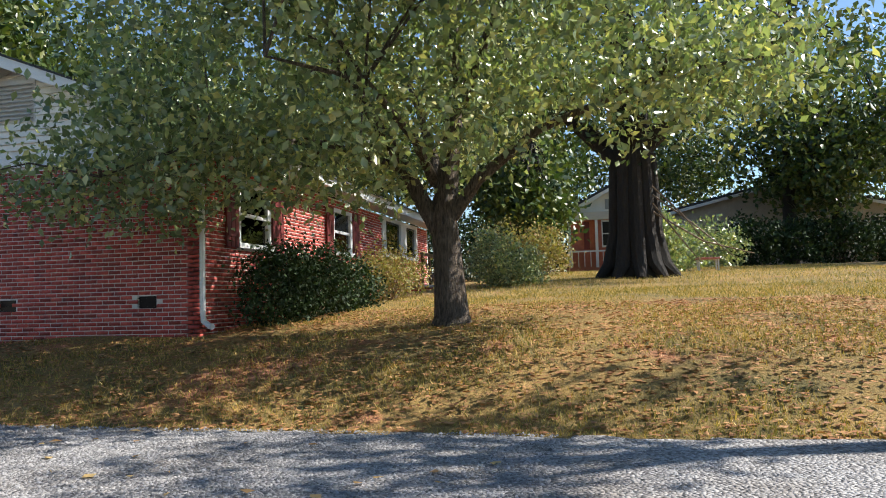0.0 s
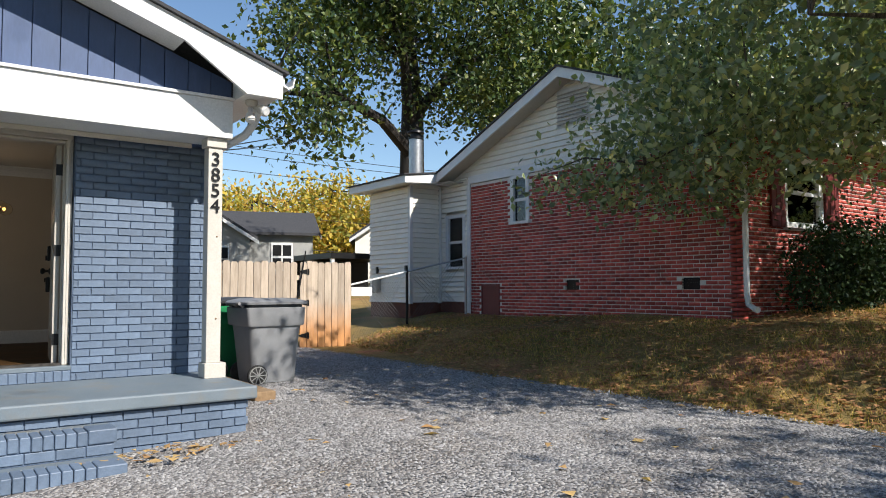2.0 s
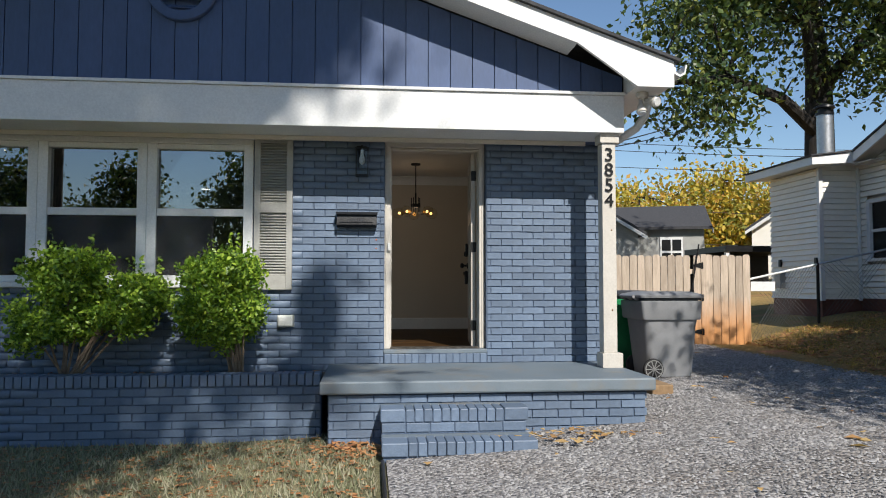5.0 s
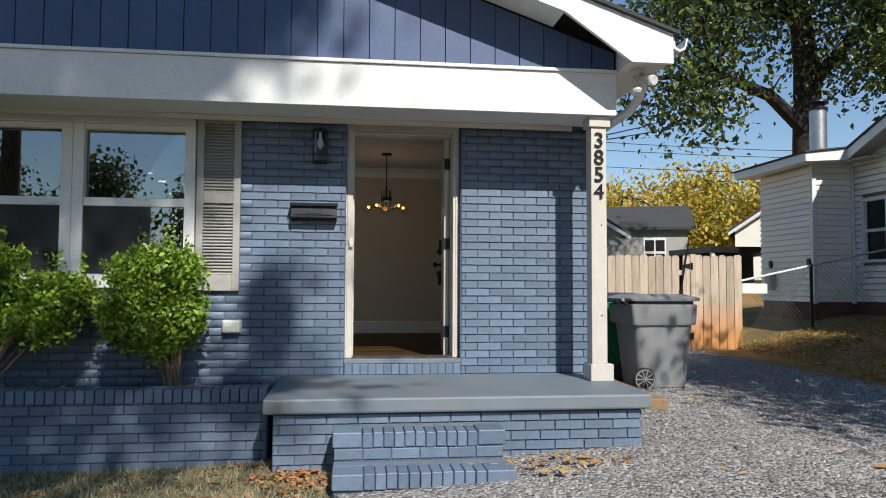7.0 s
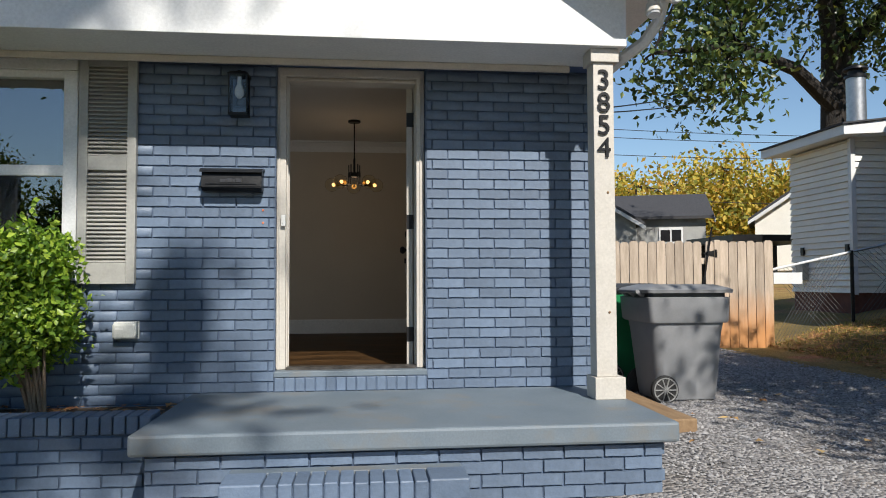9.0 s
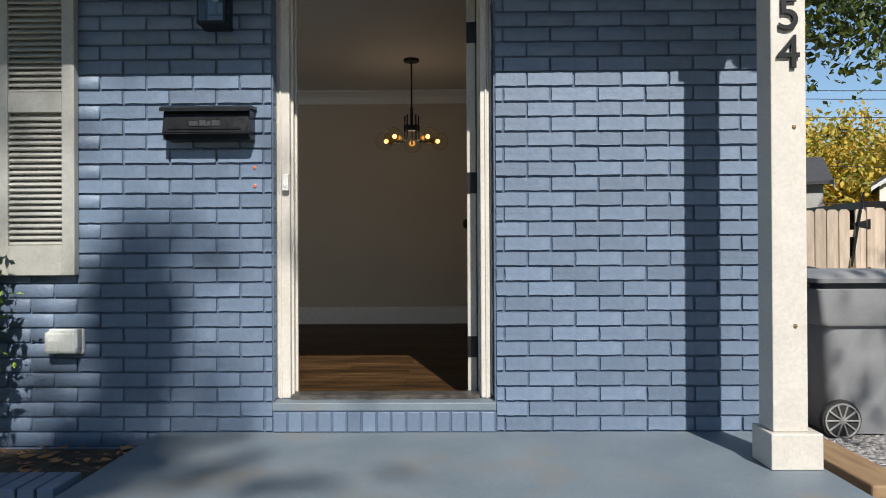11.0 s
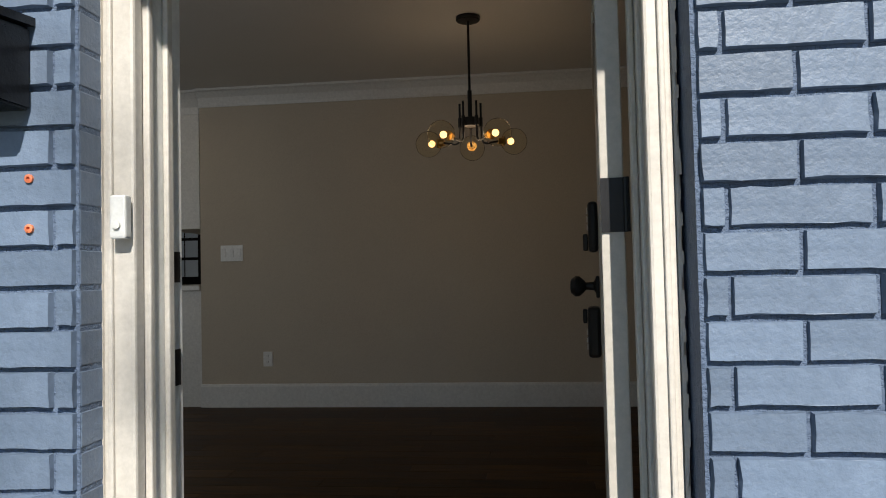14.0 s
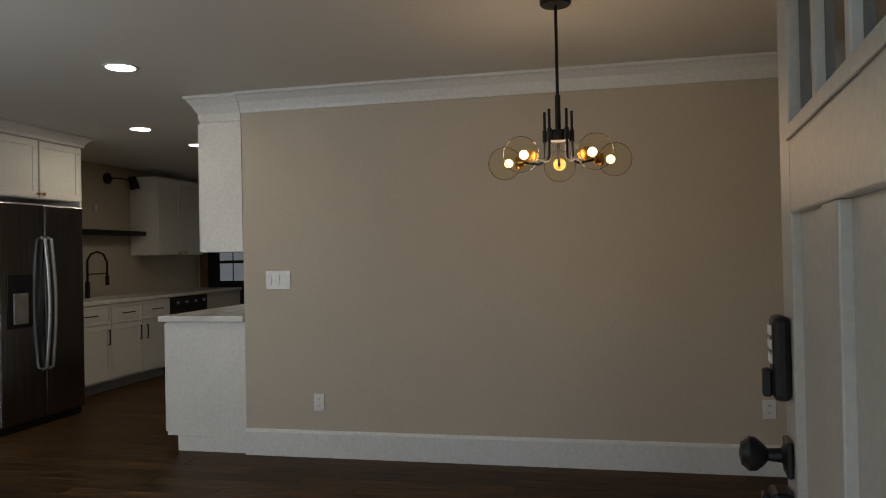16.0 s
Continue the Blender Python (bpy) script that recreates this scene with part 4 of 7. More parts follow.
for x in (5.365, 5.432):
    bm = bmesh.new()
    prism(bm, [(x, 0.1), (x + 0.064, 0.1), (x + 0.064, 1.74), (x + 0.04, 1.77), (x + 0.02, 1.77), (x, 1.74)], 5.863, 5.884)
    part("board", bm, FENCE, fence)
for z in (0.35, 0.98, 1.58):
    bm = bmesh.new()
    prism(bm, [(5.33, z - 0.012), (5.50, z - 0.05), (5.50, z + 0.05), (5.33, z + 0.012)], 5.853, 5.861)
    bx(bm, 5.505, 5.54, 5.836, 5.844, z - 0.06, z + 0.06)
    part("strap_hinge", bm, BLACK, fence, "black strap hinge")
bm = bmesh.new()
cyl(bm, (5.29, 5.82, 1.05), (5.46, 5.84, 1.98), 0.014, n=8)
solid("leaning_rod", bm, BLACK, "thin dark rod leaning on the fence gate", "rod")

# ---- the neighbour's brick house ----
NX = 9.4


def brick_panel(name, u0, u1, z0, z1, at, holes, parent, face):
    """Bricks of a far wall as one mesh. at(u, d, z) places a point, d metres in front of the wall."""
    verts, faces = [], []
    rows = int((z1 - z0) / COURSE)
    for r in range(rows):
        za = z0 + r * COURSE
        u = u0 - (LONG / 2 if r % 2 else 0)
        while u < u1:
            a, b = max(u, u0), min(u + LONG - 0.012, u1)
            u += LONG
            if b - a < 0.03 or any(h[0] < (a + b) / 2 < h[1] and h[2] < za + 0.03 < h[3] for h in holes):
                continue
            d = 0.004 + 0.003 * random.random()
            i = len(verts)
            zb = za + COURSE - 0.0135
            verts += [at(a, 0, za), at(b, 0, za), at(b, 0, zb), at(a, 0, zb), at(a, d, za), at(b, d, za), at(b, d, zb), at(a, d, zb)]
            faces += [(i + 4, i + 5, i + 6, i + 7), (i, i + 1, i + 5, i + 4), (i + 1, i + 2, i + 6, i + 5), (i + 2, i + 3, i + 7, i + 6), (i + 3, i, i + 4, i + 7)]
    me = cloud(name, verts, faces, RED_BRICK)
    return tagged(part(name, me, None, parent, "red brickwork with pale mortar"), kind="stuff")


def side_at(u, d, z):
    return (NX - d, u, z)


def front_at(u, d, z):
    return (u, -0.92 - d, z)


nb = thing("brick_house", "red brick house with cream siding gable", "house", (NX, 2.5, 0.7))
SIDE_HOLES = [(3.74, 4.31, 2.56, 3.7), (2.41, 2.77, 1.205, 1.405), (-0.18, 0.16, 1.22, 1.41), (4.69, 5.29, 0.6, 1.345)]
FRONT_HOLES = [(10.56, 11.80, 2.20, 3.36), (14.94, 16.22, 2.30, 3.40), (18.78, 22.4, 2.52, 3.56)]
cy = sorted({-0.92, 5.66, *[v for h in SIDE_HOLES for v in h[:2]]})
for a, b in zip(cy, cy[1:]):
    z = 0.4
    for lo, hi in sorted((h[2], h[3]) for h in SIDE_HOLES if h[0] <= a and h[1] >= b):
        if lo > z:
            part("side_wall", cuboid(NX, NX + 0.2, a, b, z, lo), RED_MORTAR, nb)
        z = hi
    if z < 3.58:
        part("side_wall", cuboid(NX, NX + 0.2, a, b, z, 3.58), RED_MORTAR, nb)
cx = sorted({NX, 24.0, *[v for h in FRONT_HOLES for v in h[:2]]})
for a, b in zip(cx, cx[1:]):
    z = 0.4
    for lo, hi in sorted((h[2], h[3]) for h in FRONT_HOLES if h[0] <= a and h[1] >= b):
        if lo > z:
            part("front_wall", cuboid(a, b, -0.92, -0.72, z, lo), RED_MORTAR, nb)
        z = hi
    if z < 3.62:
        part("front_wall", cuboid(a, b, -0.92, -0.72, z, 3.62), RED_MORTAR, nb)
part("back_wall", cuboid(NX, 24, 6.9, 7.05, 0.4, 3.7), SIDING, nb)
part("far_wall", cuboid(23.85, 24, -0.7, 6.9, 0.4, 3.7), RED_MORTAR, nb)
brick_panel("side_bricks", -0.92, 5.66, 0.62, 3.585, side_at, SIDE_HOLES, nb, "x")
brick_panel("front_bricks", NX, 23.9, 0.62, 3.6, front_at, FRONT_HOLES, nb, "y")

part("frieze_board", cuboid(NX - 0.035, NX + 0.1, -0.95, 5.73, 3.59, 3.76, 0.004), WHITE, nb)
part("corner_board", cuboid(NX - 0.03, NX + 0.1, 5.67, 5.79, 0.55, 3.588, 0.004), WHITE, nb, "white corner board")


def siding_run(y0, y1, z0, z1, x, parent, top=None, hole=None, axis="x"):
    """Lap siding boards; top(y) trims them under a rake."""
    z = z0
    while z < z1:
        h = min(0.115, z1 - z)
        a, b = y0, y1
        if top:
            while b > a and top(b) < z + h * 0.6:
                b -= 0.03
            while a < b and top(a) < z + h * 0.6:
                a += 0.03
        runs = [(a, b)]
        if hole and hole[2] - 0.06 < z < hole[3]:
            runs = [(a, hole[0]), (hole[1], b)]
        for c, d in runs:
            if d - c > 0.05:
                bm = bmesh.new()
                prof = [(x + 0.02, z), (x - 0.034, z), (x - 0.032, z + 0.012), (x - 0.002, z + h - 0.012), (x + 0.02, z + h - 0.008)]
                if axis == "x":
                    prism(bm, prof, c, d)
                else:
                    prism(bm, [(v, w) for v, w in prof], c, d, axis="x")
                part("lap_board", bm, SIDING, parent)
        z += h


def rake_z(y):
    return 5.40 - 0.39 * abs(y - 2.5)


siding_run(-0.9, 6.9, 3.762, 5.2, NX, nb, lambda y: rake_z(y) - 0.12, (2.06, 2.92, 4.33, 5.1))
siding_run(5.79, 6.9, 0.95, 3.76, NX, nb, None, (5.86, 6.6, 1.66, 2.96))
part("siding_backing", cuboid(NX + 0.12, NX + 0.2, 5.67, 6.9, 0.6, 3.76), SIDING, nb)
bm = bmesh.new()
prism(bm, [(-0.95, 3.6), (6.9, 3.6), (6.9, rake_z(6.9) - 0.1), (2.5, rake_z(2.5) - 0.1), (-0.95, rake_z(-0.95) - 0.1)], NX + 0.012, NX + 0.15, axis="x")
part("gable_backing", bm, SIDING, nb)
part("foundation", cuboid(NX - 0.02, NX + 0.2, 5.66, 6.9, 0.3, 0.94), DARK_BRICK, nb)
for s in (1, -1):
    y_end = 2.5 + s * 4.0
    bm = bmesh.new()
    prism(bm, [(2.5, rake_z(2.5)), (y_end, rake_z(y_end)), (y_end, rake_z(y_end) - 0.19), (2.5, rake_z(2.5) - 0.19)], NX - 0.42, NX - 0.38, axis="x")
    part("rake_board", bm, WHITE, nb, "white rake board")
    bm = bmesh.new()
    prism(bm, [(2.5, rake_z(2.5) - 0.15), (y_end, rake_z(y_end) - 0.15), (y_end, rake_z(y_end) - 0.17), (2.5, rake_z(2.5) - 0.17)], NX - 0.379, NX - 0.02, axis="x")
    part("soffit", bm, CREAM, nb)
    bm = bmesh.new()
    prism(bm, [(2.5, rake_z(2.5) + 0.004), (y_end + s * 0.06, rake_z(y_end + s * 0.06) + 0.004), (y_end + s * 0.06, rake_z(y_end + s * 0.06) + 0.04), (2.5, rake_z(2.5) + 0.04)], NX - 0.45, 24.4, axis="x")
    part("roof_slope", bm, SHINGLE, nb, "charcoal shingle roof slope")
    bm = bmesh.new()
    bx(bm, NX - 0.4, 24.3, y_end - s * 0.03 - 0.02, y_end - s * 0.03 + 0.02, rake_z(y_end) - 0.2, rake_z(y_end))
    part("eave_board", bm, WHITE, nb)
    bm = bmesh.new()
    bx(bm, NX - 0.36, 24.3, min(y_end - s * 0.06, 2.5 + s * 3.44), max(y_end - s * 0.06, 2.5 + s * 3.44), rake_z(y_end) - 0.19, rake_z(y_end) - 0.17)
    part("eave_soffit", bm, CREAM, nb)
louver = part("gable_louver", cuboid(NX - 0.02, NX + 0.02, 2.08, 2.90, 4.35, 5.08), WHITE, nb, "white louvred gable vent")
for i in range(9):
    z = 4.40 + i * 0.072
    bm = cuboid(-0.03, 0.03, 2.10, 2.88, -0.004, 0.004, 0, Matrix.Translation((NX - 0.045, 0, z)) @ Matrix.Rotation(radians(-35), 4, "Y"))
    part("slat", bm, SHUTTER, louver)


def sash_on_side(y0, y1, z0, z1):
    """A white double-hung window in the wall that faces -x."""
    w = part("window", cuboid(NX - 0.03, NX + 0.05, y0 - 0.06, y1 + 0.06, z1 - 0.03, z1 + 0.04, 0.004), WHITE, nb, "white double-hung window")
    for a, b in ((y0 - 0.06, y0 + 0.035), (y1 - 0.035, y1 + 0.06)):
        part("frame", cuboid(NX - 0.03, NX + 0.06, a, b, z0 + 0.03, z1 - 0.03, 0.004), WHITE, w)
    part("sill", cuboid(NX - 0.06, NX + 0.06, y0 - 0.08, y1 + 0.08, z0 - 0.03, z0 + 0.03, 0.004), WHITE, w)
    zm = (z0 + z1) / 2
    part("meeting_rail", cuboid(NX + 0.005, NX + 0.05, y0 + 0.035, y1 - 0.035, zm - 0.03, zm + 0.03), WHITE, w)
    for a, b in ((z0 + 0.03, zm - 0.03), (zm + 0.03, z1 - 0.03)):
        part("pane", cuboid(NX + 0.03, NX + 0.034, y0 + 0.03, y1 - 0.03, a, b), DULL_PANE, w).visible_shadow = False
    part("blind", cuboid(NX + 0.10, NX + 0.11, y0, y1, z0, z1), SHUTTER, w)


sash_on_side(3.80, 4.25, 2.60, 3.55)
sash_on_side(5.92, 6.54, 1.72, 2.90)
for y0, y1, z0, z1 in ((2.41, 2.77, 1.205, 1.405), (-0.18, 0.16, 1.22, 1.41)):
    v = part("foundation_vent", cuboid(NX + 0.05, NX + 0.06, y0, y1, z0, z1), BLACK, nb, "dark foundation vent")
    for i in range(4):
        part("slat", cuboid(NX + 0.01, NX + 0.03, y0, y1, z0 + 0.02 + i * 0.045, z0 + 0.03 + i * 0.045), BLACK, v)
hatch = part("crawl_hatch", cuboid(NX - 0.01, NX + 0.03, 4.72, 5.26, 0.66, 1.30, 0.004), RED_PAINT, nb, "dark red wooden crawl space hatch")
for a in ((4.69, 4.72, 0.66, 1.34), (5.26, 5.29, 0.66, 1.34), (4.72, 5.26, 1.30, 1.34)):
    part("hatch_frame", cuboid(NX - 0.025, NX + 0.03, *a), RED_PAINT, hatch)

CURTAIN = surf("pale net curtain", (0.55, 0.56, 0.52), (0.66, 0.67, 0.62), 9, 0.9, 0.2, 30, stretch=(8, 8, 0.6))
for x0, x1, z0, z1 in ((10.60, 11.76, 2.26, 3.32), (14.98, 16.18, 2.36, 3.36)):
    w = part("window", cuboid(x0 - 0.04, x1 + 0.04, -0.96, -0.86, z1 - 0.05, z1 + 0.04, 0.004), WHITE, nb, "white front window with dark glass")
    part("sill", cuboid(x0 - 0.08, x1 + 0.08, -1.01, -0.86, z0 - 0.06, z0 + 0.03, 0.004), WHITE, w)
    for a, b in ((x0 - 0.04, x0 + 0.06), (x1 - 0.10, x1 + 0.04)):
        part("frame", cuboid(a, b, -0.955, -0.86, z0 + 0.03, z1 - 0.05, 0.004), WHITE, w)
    zm = (z0 + z1) / 2
    part("meeting_rail", cuboid(x0 + 0.06, x1 - 0.10, -0.93, -0.88, zm - 0.03, zm + 0.03), WHITE, w)
    for a, b in ((z0 + 0.03, zm - 0.03), (zm + 0.03, z1 - 0.05)):
        part("pane", cuboid(x0 + 0.06, x1 - 0.10, -0.90, -0.896, a, b), DULL_PANE, w).visible_shadow = False
    if x0 > 14:
        part("curtain", cuboid(x0, x1, -0.84, -0.83, z0 + 0.03, z1 - 0.05), CURTAIN, w, "pale net curtain")
    # black sheet stands in for the unlit room behind the glass
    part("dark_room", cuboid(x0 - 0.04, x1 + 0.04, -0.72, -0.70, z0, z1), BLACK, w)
    for a, b in ((x0 - 0.46, x0 - 0.06), (x1 + 0.06, x1 + 0.52)):
        sh = part("shutter", cuboid(a, b, -0.985, -0.945, z0 - 0.06, z1 + 0.04, 0.004), RED_PAINT, nb, "dark red board shutter")
        for u in (0.33, 0.66):
            part("groove_strip", cuboid(a + u * (b - a) - 0.006, a + u * (b - a) + 0.006, -0.992, -0.9855, z0 - 0.05, z1 + 0.03), RED_PAINT, sh)
        for z in (z0 + 0.12, z1 - 0.28):
            part("batten", cuboid(a + 0.02, b - 0.02, -1.005, -0.9925, z, z + 0.09), RED_PAINT, sh)
# wide picture window, with the porch rail before it
pw = part("picture_window", cuboid(18.72, 22.46, -0.99, -0.80, 2.46, 2.56, 0.006), WHITE, nb, "wide white picture window with curtains")
part("head", cuboid(18.72, 22.46, -0.97, -0.80, 3.50, 3.60, 0.006), WHITE, pw)
for a, b in ((18.72, 19.02), (20.55, 21.15), (22.3, 22.46)):
    part("mullion", cuboid(a, b, -0.965, -0.82, 2.561, 3.499, 0.006), WHITE, pw)
for a, b in ((19.02, 20.55), (21.15, 22.3)):
    part("pane", cuboid(a, b, -0.90, -0.896, 2.561, 3.499), DULL_PANE, pw).visible_shadow = False
part("curtain", cuboid(19.0, 20.6, -0.84, -0.83, 2.561, 3.499), CURTAIN, pw, "pale net curtain")
# black sheet in place of the shaded room behind the picture window
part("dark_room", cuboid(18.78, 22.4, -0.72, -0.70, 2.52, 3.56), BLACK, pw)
part("porch_step", cuboid(18.6, 22.6, -2.1, -0.96, 0.7, 1.55, 0.01), RED_BRICK, nb, "red brick porch base")
part("porch_slab", cuboid(18.55, 22.65, -2.15, -0.96, 1.551, 1.63, 0.01), CONCRETE, nb, "concrete porch slab")
for x in (18.75, 19.6, 20.45, 21.3):
    part("rail_post", cuboid(x - 0.035, x + 0.035, -2.1, -2.03, 1.631, 2.44), WOOD, nb, "dark wooden rail post")
part("porch_rail", cuboid(18.7, 21.4, -2.12, -2.02, 2.441, 2.53, 0.005), WOOD, nb, "dark wooden porch rail")
bm = bmesh.new()
tube(bm, [(18.72, -2.1, 2.35), (18.1, -2.5, 1.85), (17.6, -2.8, 1.45)], 0.045, 8)
part("stair_rail", bm, WOOD, nb, "sloping dark wooden stair rail")

# bump-out with its own low roof
part("bump_foundation", cuboid(8.53, NX - 0.01, 6.83, 8.6, 0.3, 0.93), DARK_BRICK, nb, "brick foundation")
part("bump_core", cuboid(8.52, NX - 0.03, 6.82, 8.6, 0.93, 3.62), SIDING, nb)
siding_run(6.80, 8.6, 0.93, 3.6, 8.505, nb)
z = 0.93
while z < 3.6:
    bm = bmesh.new()
    prism(bm, [(6.818, z), (6.782, z), (6.784, z + 0.012), (6.806, z + 0.103), (6.818, z + 0.107)], 8.50, NX - 0.03, axis="x")
    part("lap_board", bm, SIDING, nb)
    z += 0.115
part("bump_corner", cuboid(8.475, 8.56, 6.765, 6.85, 0.9, 3.62, 0.004), WHITE, nb, "white corner board")
part("bump_corner", cuboid(NX - 0.09, NX - 0.03, 6.765, 6.82, 0.9, 3.62, 0.004), WHITE, nb, "white corner board")
bm = bmesh.new()
prism(bm, [(8.12, 3.62), (8.12, 3.78), (8.9, 3.88), (9.9, 3.95), (9.9, 3.72)], 6.42, 9.0)
part("bump_roof", bm, WHITE, nb, "white boxed eave of the low roof")
bm = bmesh.new()
prism(bm, [(8.08, 3.784), (8.9, 3.886), (9.9, 3.956), (9.9, 3.985), (8.9, 3.915), (8.08, 3.813)], 6.38, 9.04)
part("bump_shingles", bm, SHINGLE, nb)
flue = thing("flue_pipe", "galvanised flue pipe with black cap", "chimney", (9.0, 7.3, 3.9))
bm = bmesh.new()
cyl(bm, (9.0, 7.3, 3.86), (9.0, 7.3, 4.83), 0.165, n=24)
part("pipe", bm, STEEL, flue, smooth=True)
bm = bmesh.new()
lathe(bm, (9.0, 7.3, 4.83), [(0.185, 0.0), (0.185, 0.05), (0.13, 0.06), (0.13, 0.14), (0.21, 0.15), (0.20, 0.19), (0.04, 0.26)], 24)
part("cap", bm, BLACK, flue, "black rain cap", True)
bm = bmesh.new()
tube(bm, [(9.32, -1.03, 3.75), (9.32, -1.03, 3.5), (9.36, -1.0, 3.3), (9.36, -1.0, 1.15), (9.36, -1.02, 1.0), (9.30, -1.16, 0.93), (9.27, -1.22, 0.92)], 0.045, 8)
solid("downspout", bm, WHITE, "white metal downspout at the brick corner", "downspout", smooth=True)
solid("meter_box", cuboid(8.36, 8.50, 8.05, 8.28, 1.15, 1.50, 0.01), SHUTTER, "grey utility meter box on siding", "meter box")
for y in (6.9, 8.2):
    bm = cuboid(8.44, 8.49, y - 0.04, y + 0.04, 1.62, 1.78, 0.005)
    solid("cable_box", bm, BLACK, "small black cable box on siding", "cable box")

# chain-link fence
link = thing("chain_link_fence", "rusty chain-link fence with white sign", "fence", (7.8, 6.0, 0.4))
P = [Vector((6.45, 5.92, 1.32)), Vector((8.0, 6.15, 1.62)), Vector((9.28, 5.72, 1.93))]
for p in P:
    bm = bmesh.new()
    cyl(bm, (p.x, p.y, gz(p.x, p.y) - 0.05), (p.x, p.y, p.z + 0.02), 0.03, n=10)
    part("post", bm, STEEL if p is not P[1] else BLACK, link)
bm = bmesh.new()
tube(bm, [P[0], P[1]], 0.02, 8)
part("top_rail", bm, WHITE, link, "pale top rail")
bm = bmesh.new()
tube(bm, [P[1], P[2]], 0.02, 8)
part("top_rail", bm, STEEL, link)
bm = bmesh.new()
for a, b in zip(P, P[1:]):
    ln = (b - a).length
    za, zb = gz(a.x, a.y) + 0.02, gz(b.x, b.y) + 0.02
    n = int(ln / 0.075)
    for i in range(n - 12):
        for s in (1, -1):
            pts = []
            for e in (0, 1):
                t = (i + (0 if (e == 0) == (s > 0) else 13)) / n
                base = a.lerp(b, t)
                pts.append(Vector((base.x, base.y, (za + (zb - za) * t) * (1 - e) + base.z * e)))
            tube(bm, pts, 0.0035, 3)
part("wire_mesh", bm, WIRE, link)
solid("white_sign", cuboid(6.50, 6.98, 5.905, 5.912, 1.10, 1.28, 0.002), WHITE, "small white plate hanging on the fence", "sign")

# ---- trees and shrubs ----


def tree(name, label, base, trunk, limbs, blobs, count, size, leaf_mat, bark, clump=0.3, per=22, droop=0.3, group="", shell=0.35, twigs=60, sprays=()):
    """trunk: (height offsets x, y, z, radius); limbs grow from the trunk towards clumps of the crown."""
    t = thing(name, label, "tree", base, group)
    B = Vector(base)
    bm = bmesh.new()
    pts = [B + Vector(p[:3]) for p in trunk]
    tube(bm, pts, [p[3] for p in trunk], 14)
    for pathway in limbs:
        tube(bm, [B + Vector(p[:3]) for p in pathway], [p[3] for p in pathway], 9)
    pos, seeds = scatter_in(blobs, count, clump, per, shell)
    for c, r, n in sprays:
        pos = np.concatenate([pos, np.array(c) + unit(n) * rng.uniform(0, 1, (n, 1)) ** 0.4 * np.array(r)])
    starts = [B + Vector(p[:3]) for pathway in limbs for p in pathway[1:]] or pts[-2:]
    pick = rng.choice(len(seeds), min(twigs, len(seeds)), replace=False)
    for k in pick:
        e = Vector(seeds[k])
        s = min(starts, key=lambda v: (v - e).length)
        if (e - s).length < 6.5:
            mid = s.lerp(e, 0.55) + Vector((0, 0, 0.10 * (e - s).length))
            tube(bm, [s, mid, e], [0.016 * size / 0.09, 0.010 * size / 0.09, 0.004], 5)
    part("trunk", bm, bark, t, "rough bark trunk and limbs", True)
    part("crown", leaves(pos, size, leaf_mat, droop=droop), None, t, "dense leafy crown")
    return t


